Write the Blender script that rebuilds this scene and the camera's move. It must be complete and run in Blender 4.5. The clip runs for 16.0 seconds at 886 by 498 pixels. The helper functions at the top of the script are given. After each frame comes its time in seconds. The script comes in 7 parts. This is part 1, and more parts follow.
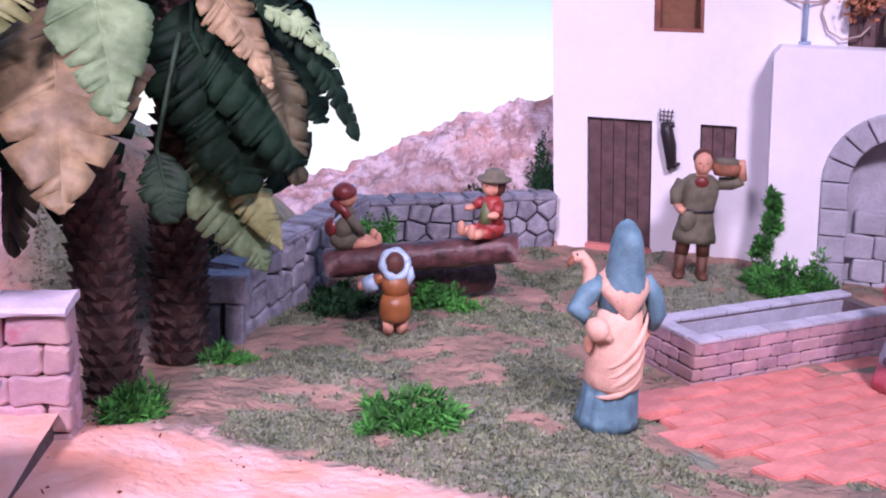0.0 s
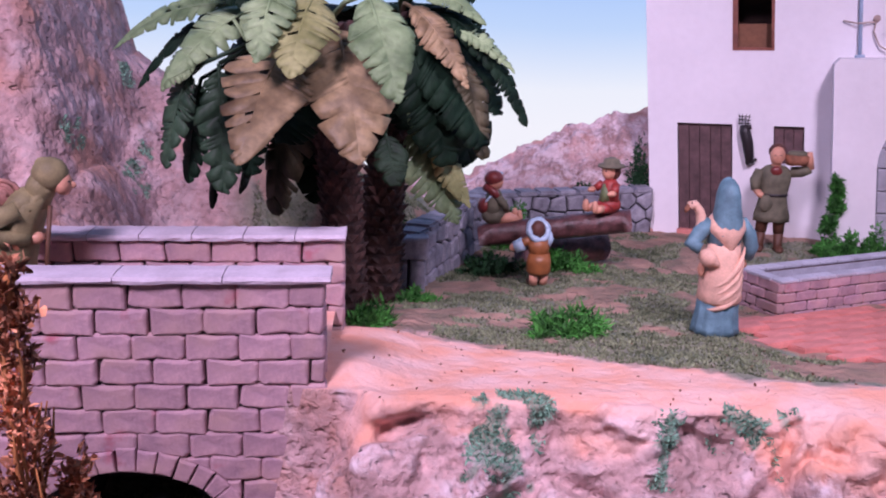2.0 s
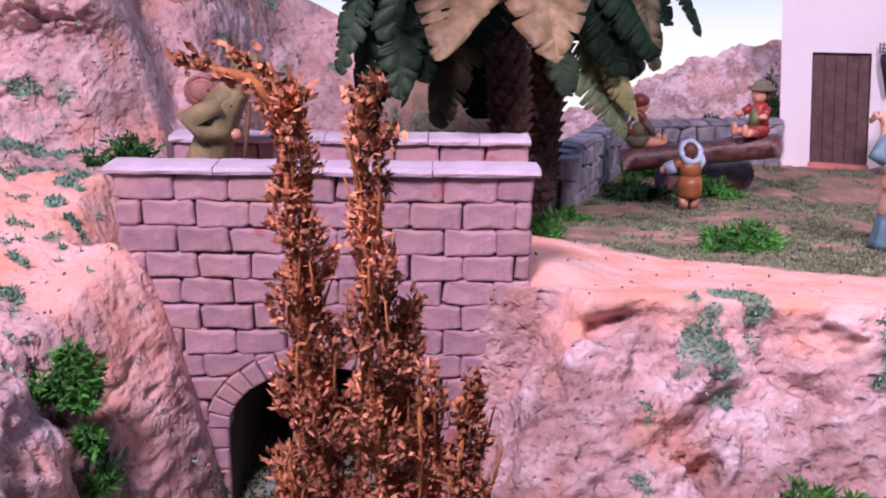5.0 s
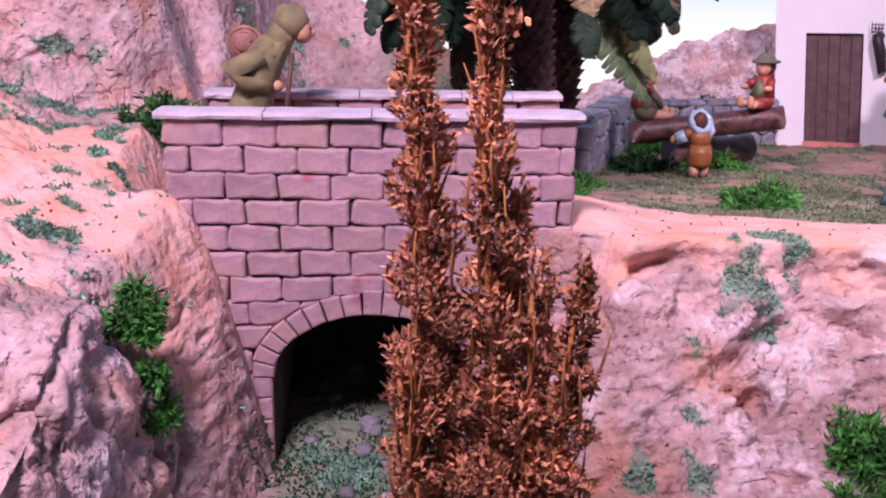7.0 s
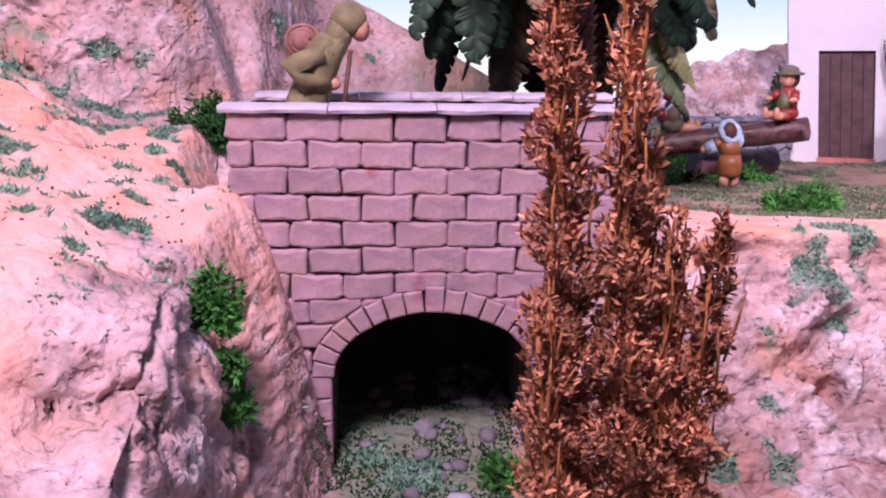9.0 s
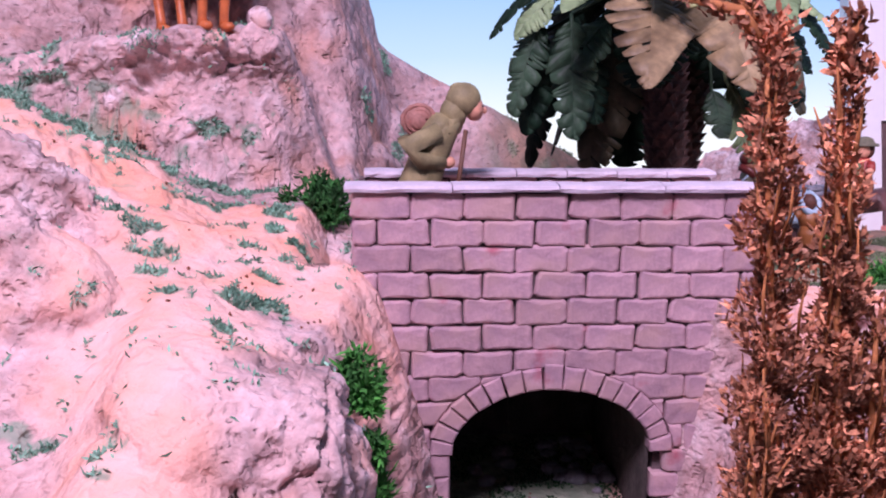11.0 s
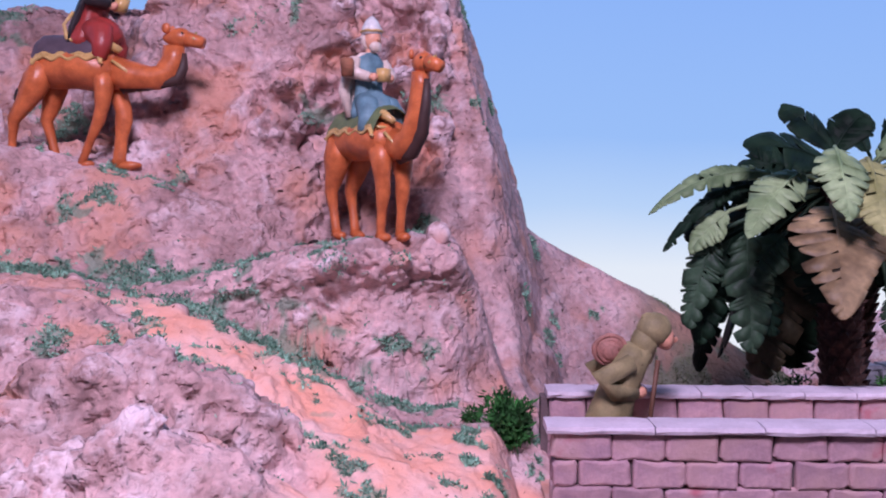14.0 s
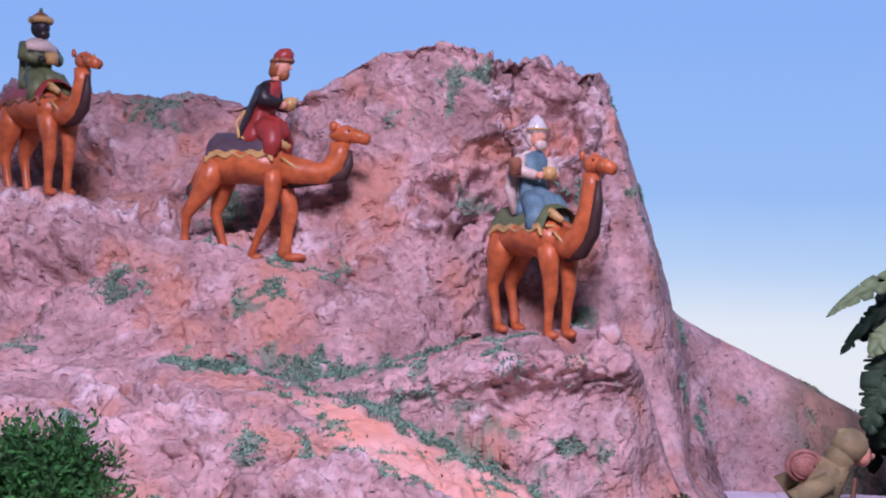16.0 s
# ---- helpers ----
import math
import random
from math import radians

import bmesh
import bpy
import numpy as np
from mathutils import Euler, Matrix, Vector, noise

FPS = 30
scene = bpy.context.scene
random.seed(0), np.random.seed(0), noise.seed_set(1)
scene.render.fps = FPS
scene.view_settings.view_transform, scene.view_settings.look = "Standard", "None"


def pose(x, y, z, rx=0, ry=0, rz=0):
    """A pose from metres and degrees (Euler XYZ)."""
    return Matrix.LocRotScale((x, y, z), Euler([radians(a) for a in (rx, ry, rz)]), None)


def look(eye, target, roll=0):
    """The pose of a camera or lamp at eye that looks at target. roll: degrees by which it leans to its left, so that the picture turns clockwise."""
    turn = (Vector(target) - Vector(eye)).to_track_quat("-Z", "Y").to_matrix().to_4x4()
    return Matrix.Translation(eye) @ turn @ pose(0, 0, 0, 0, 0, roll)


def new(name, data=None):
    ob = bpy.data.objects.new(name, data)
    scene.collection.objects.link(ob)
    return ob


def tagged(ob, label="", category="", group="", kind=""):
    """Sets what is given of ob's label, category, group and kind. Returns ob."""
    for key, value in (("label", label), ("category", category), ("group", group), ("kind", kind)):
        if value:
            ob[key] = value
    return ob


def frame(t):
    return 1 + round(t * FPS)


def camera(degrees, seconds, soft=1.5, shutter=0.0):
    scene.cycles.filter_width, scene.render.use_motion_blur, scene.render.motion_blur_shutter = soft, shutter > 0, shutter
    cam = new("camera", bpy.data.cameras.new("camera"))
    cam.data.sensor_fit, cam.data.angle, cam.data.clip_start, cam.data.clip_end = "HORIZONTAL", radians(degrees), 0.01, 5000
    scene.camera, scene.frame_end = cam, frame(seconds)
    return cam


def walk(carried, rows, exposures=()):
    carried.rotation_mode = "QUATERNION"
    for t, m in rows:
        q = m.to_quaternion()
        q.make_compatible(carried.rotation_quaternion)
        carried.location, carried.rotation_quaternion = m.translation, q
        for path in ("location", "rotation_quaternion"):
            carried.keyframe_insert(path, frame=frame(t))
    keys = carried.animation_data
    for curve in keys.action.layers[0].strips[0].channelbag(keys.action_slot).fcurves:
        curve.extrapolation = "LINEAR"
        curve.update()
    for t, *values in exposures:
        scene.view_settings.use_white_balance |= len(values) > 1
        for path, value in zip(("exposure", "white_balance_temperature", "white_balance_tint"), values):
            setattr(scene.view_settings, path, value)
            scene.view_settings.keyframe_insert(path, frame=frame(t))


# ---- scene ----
cam = camera(50.0, 16.0, soft=2.0)
PATH = [
    (0, (-0.17, 0.014, 0.456), (-0.050, 0.963, 0.1705), 2.6),
    (0.5, (-0.2000, -0.1076, 0.4575), (-0.0868, 0.8517, 0.1990), 2.2),
    (1, (-0.2232, -0.2432, 0.4657), (-0.128, 0.7241, 0.2308), 1.41),
    (1.5, (-0.2576, -0.2376, 0.4607), (-0.1761, 0.7301, 0.2222), 1.28),
    (2, (-0.2845, -0.2331, 0.4455), (-0.2243, 0.7342, 0.1991), 0.94),
    (2.5, (-0.3006, -0.2299, 0.4342), (-0.2561, 0.7356, 0.1777), 0.73),
    (3, (-0.313, -0.2281, 0.4297), (-0.2828, 0.735, 0.1624), 0.67),
    (3.5, (-0.334, -0.2284, 0.4196), (-0.3159, 0.7339, 0.1483), 0.57),
    (4, (-0.3606, -0.2256, 0.4093), (-0.3525, 0.7351, 0.1316), 0.59),
    (6.5, (-0.4435, -0.2494, 0.3612), (-0.4035, 0.7093, 0.0797), 0.98),
    (7, (-0.4599, -0.253, 0.3473), (-0.4075, 0.7091, 0.0796), 0.90),
    (7.5, (-0.4751, -0.255, 0.3343), (-0.4073, 0.7096, 0.0793), 0.89),
    (8, (-0.489, -0.2539, 0.3219), (-0.4122, 0.7137, 0.0815), 0.70),
    (10.5, (-0.5804, -0.2484, 0.3094), (-0.5094, 0.7311, 0.1211), 0.42),
    (11, (-0.5994, -0.2464, 0.3227), (-0.5368, 0.7386, 0.1621), 0.34),
    (11.5, (-0.6163, -0.2411, 0.3337), (-0.5639, 0.7477, 0.194), 0.27),
    (12, (-0.6266, -0.2378, 0.3487), (-0.5836, 0.7548, 0.235), 0.23),
    (12.5, (-0.6428, -0.2371, 0.3601), (-0.613, 0.7585, 0.2709), 0.33),
    (13, (-0.6548, -0.2383, 0.3801), (-0.6389, 0.7586, 0.303), 0.18),
    (13.5, (-0.6732, -0.2391, 0.3919), (-0.6771, 0.7591, 0.3322), 0.18),
    (14, (-0.685, -0.243, 0.4145), (-0.7068, 0.7557, 0.3682), 0.11),
    (14.5, (-0.7078, -0.2428, 0.4264), (-0.7463, 0.756, 0.3992), 0.18),
    (15, (-0.7218, -0.2417, 0.4361), (-0.7852, 0.7561, 0.4212), 0.18),
    (15.5, (-0.747, -0.2475, 0.4584), (-0.8281, 0.7492, 0.4452), 0.13),
    (16, (-0.7733, -0.255, 0.4737), (-0.8729, 0.74, 0.4643), 0.15),
]
walk(cam, [(t, look(eye, target, roll)) for t, eye, target, roll in PATH], exposures=[(0, 0.35, 6050, 12), (0.4, 0.2, 6050, 12), (1.0, -0.12, 6050, 13), (2.5, -0.10, 6250, 14), (3.5, -0.02, 6500, 13), (6.3, 0.13, 6650, 13), (8.2, 0.14, 6600, 12), (10.5, 0.32, 6280, 10), (11.0, 0.15, 6150, 9), (11.6, 0.0, 6020, 9), (13, -0.14, 5950, 9), (16, -0.22, 5980, 9)])

# ---------------------------------------------------------------- light
world = bpy.data.worlds.new("room_light")
scene.world = world
world.use_nodes = True
wb = world.node_tree.nodes["Background"]
wb.inputs["Color"].default_value = (0.62, 0.62, 1.0, 1)
wb.inputs["Strength"].default_value = 0.060


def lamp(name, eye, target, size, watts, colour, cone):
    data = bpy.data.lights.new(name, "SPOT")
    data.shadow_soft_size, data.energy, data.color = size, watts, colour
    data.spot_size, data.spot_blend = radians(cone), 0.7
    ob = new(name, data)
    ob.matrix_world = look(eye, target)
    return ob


# two unseen spots, added over the visitors' side for the exhibit lighting
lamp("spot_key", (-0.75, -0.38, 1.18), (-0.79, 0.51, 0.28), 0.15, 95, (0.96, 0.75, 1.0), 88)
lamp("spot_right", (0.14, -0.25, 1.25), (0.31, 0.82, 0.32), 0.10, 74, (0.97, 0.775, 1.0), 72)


# ---------------------------------------------------------------- numeric noise
def lattice(ix, iy, iz, seed):
    h = (ix * 374761393 + iy * 668265263 + iz * 2147483647 + seed * 1274126177) & 0xFFFFFFFF
    h = ((h ^ (h >> 13)) * 1274126177) & 0xFFFFFFFF
    return ((h ^ (h >> 16)) & 0xFFFF) / 32767.5 - 1.0


def vnoise(x, y, z, seed=0):
    x, y, z = (np.asarray(v, float) for v in (x, y, z))
    fx, fy, fz = np.floor(x), np.floor(y), np.floor(z)
    ix, iy, iz = fx.astype(np.int64), fy.astype(np.int64), fz.astype(np.int64)
    tx, ty, tz = x - fx, y - fy, z - fz
    tx, ty, tz = (t * t * (3 - 2 * t) for t in (tx, ty, tz))
    out = 0
    for a in (0, 1):
        for b in (0, 1):
            for c in (0, 1):
                w = (tx if a else 1 - tx) * (ty if b else 1 - ty) * (tz if c else 1 - tz)
                out = out + w * lattice(ix + a, iy + b, iz + c, seed)
    return out


def fbm(x, y, z, scale, octaves=4, seed=0, ridged=False):
    out, amp, f = 0, 1.0, scale
    for k in range(octaves):
        n = vnoise(x * f, y * f, z * f, seed + k * 17)
        out = out + amp * ((1 - 2 * np.abs(n)) if ridged else n)
        amp, f = amp * 0.5, f * 2.03
    return out


def cells(x, y, z, seed):
    """Distance to the nearest of scattered points, one to a unit cell."""
    x, y, z = (np.asarray(v, float) - 0.5 for v in (x, y, z))
    ix, iy, iz = (np.floor(v).astype(np.int64) for v in (x, y, z))
    near = np.full(x.shape, 9.0)
    for a in (0, 1):
        for b in (0, 1):
            for c in (0, 1):
                p = [0.5 + i + k + 0.36 * lattice(ix + a, iy + b, iz + c, seed + 7 * q) for q, (i, k) in enumerate(((ix, a), (iy, b), (iz, c)))]
                near = np.minimum(near, (x + 0.5 - p[0]) ** 2 + (y + 0.5 - p[1]) ** 2 + (z + 0.5 - p[2]) ** 2)
    return np.sqrt(near)


def step(a, b, v):
    t = np.clip((v - a) / (b - a), 0, 1)
    return t * t * (3 - 2 * t)


def smax(a, b, k):
    h = np.clip(0.5 + 0.5 * (a - b) / k, 0, 1)
    return b * (1 - h) + a * h + k * h * (1 - h)


# ---------------------------------------------------------------- materials
def material(name, base, rough=0.8, grain=0.25, scale=40.0, second=None, metal=0.0, bump=0.3, bscale=None, spec=0.5, island=0.0, sheen=0.0, fine=0.0):
    """Paint with variation at two scales, fine relief and some wear."""
    m = bpy.data.materials.new(name)
    m.use_nodes = True
    nt = m.node_tree
    b = nt.nodes["Principled BSDF"]
    b.inputs["Metallic"].default_value = metal
    b.inputs["Specular IOR Level"].default_value = spec
    co = nt.nodes.new("ShaderNodeTexCoord")
    n1 = nt.nodes.new("ShaderNodeTexNoise")
    n1.inputs["Scale"].default_value, n1.inputs["Detail"].default_value = scale, 6
    n2 = nt.nodes.new("ShaderNodeTexNoise")
    n2.inputs["Scale"].default_value, n2.inputs["Detail"].default_value = scale * 7, 4
    for n in (n1, n2):
        nt.links.new(co.outputs["Object"], n.inputs["Vector"])
    dark = tuple(c * (1 - grain) for c in base)
    lite = tuple(min(1, c * (1 + grain)) for c in (second or base))
    r1 = nt.nodes.new("ShaderNodeMix")
    r1.data_type = "RGBA"
    r1.inputs["A"].default_value, r1.inputs["B"].default_value = (*dark, 1), (*lite, 1)
    ramp = nt.nodes.new("ShaderNodeMapRange")
    ramp.inputs["From Min"].default_value, ramp.inputs["From Max"].default_value = 0.3, 0.7
    nt.links.new(n1.outputs["Fac"], ramp.inputs["Value"])
    nt.links.new(ramp.outputs["Result"], r1.inputs["Factor"])
    col = r1.outputs["Result"]
    hsv = nt.nodes.new("ShaderNodeHueSaturation")
    v2 = nt.nodes.new("ShaderNodeMapRange")
    v2.inputs["From Min"].default_value, v2.inputs["From Max"].default_value = 0.3, 0.7
    v2.inputs["To Min"].default_value, v2.inputs["To Max"].default_value = 1 - grain * 0.5 - fine, 1 + grain * 0.5 + fine
    nt.links.new(n2.outputs["Fac"], v2.inputs["Value"])
    val = v2.outputs["Result"]
    if island:
        ob = nt.nodes.new("ShaderNodeObjectInfo")
        ge = nt.nodes.new("ShaderNodeNewGeometry")
        add = nt.nodes.new("ShaderNodeMath")
        nt.links.new(ob.outputs["Random"], add.inputs[0])
        nt.links.new(ge.outputs["Random Per Island"], add.inputs[1])
        fr = nt.nodes.new("ShaderNodeMath")
        fr.operation = "FRACT"
        nt.links.new(add.outputs[0], fr.inputs[0])
        rg = nt.nodes.new("ShaderNodeMapRange")
        rg.inputs["To Min"].default_value, rg.inputs["To Max"].default_value = 1 - island, 1 + island
        nt.links.new(fr.outputs[0], rg.inputs["Value"])
        mu = nt.nodes.new("ShaderNodeMath")
        mu.operation = "MULTIPLY"
        nt.links.new(val, mu.inputs[0])
        nt.links.new(rg.outputs["Result"], mu.inputs[1])
        val = mu.outputs[0]
    nt.links.new(col, hsv.inputs["Color"])
    nt.links.new(val, hsv.inputs["Value"])
    nt.links.new(hsv.outputs["Color"], b.inputs["Base Color"])
    rr = nt.nodes.new("ShaderNodeMapRange")
    rr.inputs["To Min"].default_value, rr.inputs["To Max"].default_value = max(0.05, rough - 0.12), min(1, rough + 0.12)
    nt.links.new(n1.outputs["Fac"], rr.inputs["Value"])
    nt.links.new(rr.outputs["Result"], b.inputs["Roughness"])
    if bump:
        bp = nt.nodes.new("ShaderNodeBump")
        bp.inputs["Strength"].default_value, bp.inputs["Distance"].default_value = bump, 0.0015
        n3 = nt.nodes.new("ShaderNodeTexNoise")
        n3.inputs["Scale"].default_value, n3.inputs["Detail"].default_value = bscale or scale * 4, 8
        nt.links.new(co.outputs["Object"], n3.inputs["Vector"])
        nt.links.new(n3.outputs["Fac"], bp.inputs["Height"])
        nt.links.new(bp.outputs["Normal"], b.inputs["Normal"])
    return m


M = {}
M["white_wall"] = material("white_plaster", (0.86, 0.82, 0.86), 0.9, 0.03, 14, bump=0.5, bscale=60)
M["brick"] = material("grey_mauve_brick", (0.385, 0.240, 0.300), 0.85, 0.16, 60, second=(0.46, 0.285, 0.315), bump=1.0, bscale=120, island=0.15)
M["coping"] = material("pale_mauve_coping", (0.56, 0.48, 0.56), 0.85, 0.12, 45, bump=0.5, bscale=240, island=0.06)
M["mortar"] = material("dark_joint", (0.12, 0.085, 0.09), 0.95, 0.3, 80)
M["tunnel"] = material("shade_dark_vault", (0.10, 0.075, 0.07), 0.95, 0.4, 50, bump=0.8)
M["greystone"] = material("grey_painted_stone", (0.23, 0.22, 0.27), 0.8, 0.25, 70, second=(0.30, 0.29, 0.33), bump=0.8, bscale=260, island=0.15)
M["palestone"] = material("pale_grey_stone", (0.42, 0.41, 0.47), 0.85, 0.15, 50, bump=0.6, bscale=240, island=0.1)
M["greyjoint"] = material("dark_grey_joint", (0.035, 0.033, 0.04), 0.9, 0.3, 80)
M["door"] = material("dark_brown_planks", (0.115, 0.062, 0.065), 0.6, 0.35, 90, bump=0.6, bscale=220, island=0.12)
M["frame"] = material("red_brown_wood", (0.23, 0.075, 0.05), 0.55, 0.3, 90, island=0.1)
M["dark"] = material("dark_room", (0.045, 0.025, 0.02), 0.95, 0.3, 30)
M["curtain"] = material("brown_board", (0.20, 0.09, 0.05), 0.8, 0.2, 30)
M["blue"] = material("blue_roof_paint", (0.02, 0.05, 0.50), 0.6, 0.15, 50)
M["pipe"] = material("pale_blue_pipe", (0.34, 0.44, 0.58), 0.5, 0.1, 60)
M["rope"] = material("beige_cord", (0.45, 0.34, 0.30), 0.8, 0.15, 90)
M["tile"] = material("salmon_red_tile", (0.58, 0.195, 0.165), 0.7, 0.14, 40, second=(0.66, 0.25, 0.215), bump=0.4, island=0.10)
M["log"] = material("dark_varnished_log", (0.065, 0.026, 0.026), 0.42, 0.45, 80, second=(0.11, 0.045, 0.045), bump=0.9, bscale=200)
M["logend"] = material("sawn_log_end", (0.15, 0.06, 0.06), 0.6, 0.4, 160, bump=0.6)
M["trunk"] = material("dark_palm_bark", (0.028, 0.014, 0.013), 0.85, 0.4, 90, second=(0.065, 0.032, 0.026), bump=0.8, island=0.25)
M["leaf_green"] = material("green_frond", (0.095, 0.155, 0.068), 0.55, 0.30, 30, second=(0.185, 0.255, 0.130), bump=0.35, bscale=300, spec=0.25, island=0.08)
M["leaf_pale"] = material("pale_grey_green_frond", (0.165, 0.25, 0.115), 0.5, 0.25, 30, second=(0.26, 0.34, 0.18), bump=0.35, bscale=300, spec=0.25, island=0.06)
M["leaf_yellow"] = material("yellow_green_frond", (0.21, 0.225, 0.08), 0.55, 0.25, 30, second=(0.30, 0.30, 0.135), bump=0.35, bscale=300, spec=0.25, island=0.06)
M["leaf_tan"] = material("dry_tan_frond", (0.135, 0.080, 0.036), 0.6, 0.42, 26, second=(0.28, 0.200, 0.105), bump=0.4, bscale=300, island=0.06)
# near-black green; also paints the shade under the crowns into fronds
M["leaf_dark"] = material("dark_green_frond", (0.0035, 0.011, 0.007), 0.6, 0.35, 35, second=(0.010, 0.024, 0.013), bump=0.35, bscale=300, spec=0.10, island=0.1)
M["leaf_mid"] = material("mid_green_frond", (0.014, 0.034, 0.019), 0.55, 0.35, 35, second=(0.040, 0.075, 0.042), bump=0.35, bscale=300, spec=0.25, island=0.08)
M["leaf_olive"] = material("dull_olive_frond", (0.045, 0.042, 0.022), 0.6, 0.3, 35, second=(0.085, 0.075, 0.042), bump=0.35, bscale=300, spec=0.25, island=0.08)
M["rust"] = material("rust_brown_husk", (0.16, 0.055, 0.03), 0.9, 0.35, 70)
M["bush"] = material("bright_green_flock", (0.028, 0.135, 0.020), 0.85, 0.45, 60, second=(0.060, 0.235, 0.036), bump=0, island=0.35)
M["bush_deep"] = material("deep_green_flock", (0.014, 0.075, 0.014), 0.85, 0.45, 60, second=(0.032, 0.135, 0.026), bump=0, island=0.4)
M["bush_dark"] = material("dark_green_flock", (0.012, 0.055, 0.016), 0.9, 0.45, 60, bump=0, island=0.35)
M["turf"] = material("grey_green_turf", (0.12, 0.155, 0.08), 0.95, 0.4, 60, second=(0.20, 0.22, 0.13), bump=0, island=0.35)
M["moss"] = material("teal_green_moss", (0.12, 0.265, 0.175), 0.9, 0.35, 60, second=(0.22, 0.38, 0.28), bump=0, island=0.35)
M["dryplant"] = material("rust_dry_flower", (0.28, 0.085, 0.038), 0.85, 0.5, 60, second=(0.50, 0.215, 0.120), bump=0, island=0.5)
M["drystem"] = material("ochre_dry_stem", (0.36, 0.130, 0.042), 0.8, 0.4, 90, bump=0.3)
M["pebble"] = material("grey_pebble", (0.22, 0.20, 0.22), 0.8, 0.3, 60, bump=0.6, island=0.3)


def earth(name):
    """Painted plaster ground: pink rock, orange sandy path, earth under turf and mossy tint follow the painted masks."""
    m = material(name, (0.365, 0.212, 0.200), 0.88, 0.22, 18, second=(0.53, 0.345, 0.345), bump=1.0, bscale=150, fine=0.12)
    [n for n in m.node_tree.nodes if n.type == "BUMP"][0].inputs["Distance"].default_value = 0.0027
    nt = m.node_tree
    b = nt.nodes["Principled BSDF"]
    old = b.inputs["Base Color"].links[0].from_socket
    at = nt.nodes.new("ShaderNodeAttribute")
    at.attribute_name = "paint"
    sep = nt.nodes.new("ShaderNodeSeparateColor")
    nt.links.new(at.outputs["Color"], sep.inputs["Color"])
    co = nt.nodes.new("ShaderNodeTexCoord")

    def tint(chan, c1, c2, scale, was):
        n = nt.nodes.new("ShaderNodeTexNoise")
        n.inputs["Scale"].default_value, n.inputs["Detail"].default_value = scale, 7
        nt.links.new(co.outputs["Object"], n.inputs["Vector"])
        mr = nt.nodes.new("ShaderNodeMapRange")
        mr.inputs["From Min"].default_value, mr.inputs["From Max"].default_value = 0.35, 0.65
        nt.links.new(n.outputs["Fac"], mr.inputs["Value"])
        c = nt.nodes.new("ShaderNodeMix")
        c.data_type = "RGBA"
        c.inputs["A"].default_value, c.inputs["B"].default_value = (*c1, 1), (*c2, 1)
        nt.links.new(mr.outputs["Result"], c.inputs["Factor"])
        x = nt.nodes.new("ShaderNodeMix")
        x.data_type = "RGBA"
        nt.links.new(sep.outputs[chan], x.inputs["Factor"])
        nt.links.new(was, x.inputs["A"])
        nt.links.new(c.outputs["Result"], x.inputs["B"])
        return x.outputs["Result"]

    # dry-brushed pale lilac, stronger on the crests to put their highlights into the paint
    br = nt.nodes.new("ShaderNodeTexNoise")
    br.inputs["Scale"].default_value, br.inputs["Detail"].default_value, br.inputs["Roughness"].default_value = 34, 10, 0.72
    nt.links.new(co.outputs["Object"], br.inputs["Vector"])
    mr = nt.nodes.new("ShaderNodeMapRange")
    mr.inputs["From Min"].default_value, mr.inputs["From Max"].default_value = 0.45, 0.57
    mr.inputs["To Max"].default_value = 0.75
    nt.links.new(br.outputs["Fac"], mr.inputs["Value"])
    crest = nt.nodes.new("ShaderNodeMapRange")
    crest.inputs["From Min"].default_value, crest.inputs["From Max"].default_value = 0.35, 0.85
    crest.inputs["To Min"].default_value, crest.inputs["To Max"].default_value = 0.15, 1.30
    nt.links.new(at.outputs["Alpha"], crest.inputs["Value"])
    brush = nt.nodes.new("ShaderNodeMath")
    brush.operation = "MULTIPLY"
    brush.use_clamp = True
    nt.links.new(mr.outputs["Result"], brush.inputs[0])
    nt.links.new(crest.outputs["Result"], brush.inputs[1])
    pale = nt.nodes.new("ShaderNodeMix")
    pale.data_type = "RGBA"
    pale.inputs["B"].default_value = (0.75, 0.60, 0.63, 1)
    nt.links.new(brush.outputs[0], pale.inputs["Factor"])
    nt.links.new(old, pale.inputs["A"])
    # orange wash left in broad patches
    wn = nt.nodes.new("ShaderNodeTexNoise")
    wn.inputs["Scale"].default_value, wn.inputs["Detail"].default_value = 13, 9
    nt.links.new(co.outputs["Object"], wn.inputs["Vector"])
    wr = nt.nodes.new("ShaderNodeMapRange")
    wr.inputs["From Min"].default_value, wr.inputs["From Max"].default_value, wr.inputs["To Max"].default_value = 0.52, 0.66, 0.8
    nt.links.new(wn.outputs["Fac"], wr.inputs["Value"])
    wash = nt.nodes.new("ShaderNodeMix")
    wash.data_type = "RGBA"
    wash.inputs["B"].default_value = (0.60, 0.29, 0.21, 1)
    nt.links.new(wr.outputs["Result"], wash.inputs["Factor"])
    nt.links.new(pale.outputs["Result"], wash.inputs["A"])
    c = tint("Red", (0.78, 0.36, 0.26), (0.79, 0.50, 0.455), 24, wash.outputs["Result"])
    # earth under turf, darkened for the shaded stream bed as well
    c = tint("Green", (0.20, 0.15, 0.105), (0.42, 0.25, 0.185), 26, c)
    c = tint("Blue", (0.12, 0.22, 0.15), (0.23, 0.32, 0.24), 110, c)
    nt.links.new(c, b.inputs["Base Color"])
    # crisp creases and small holes left by the trowel, shallow where sand was strewn
    first = [n for n in nt.nodes if n.type == "BUMP"][0]
    rock = nt.nodes.new("ShaderNodeMath")
    rock.operation = "MULTIPLY_ADD"
    rock.use_clamp = True
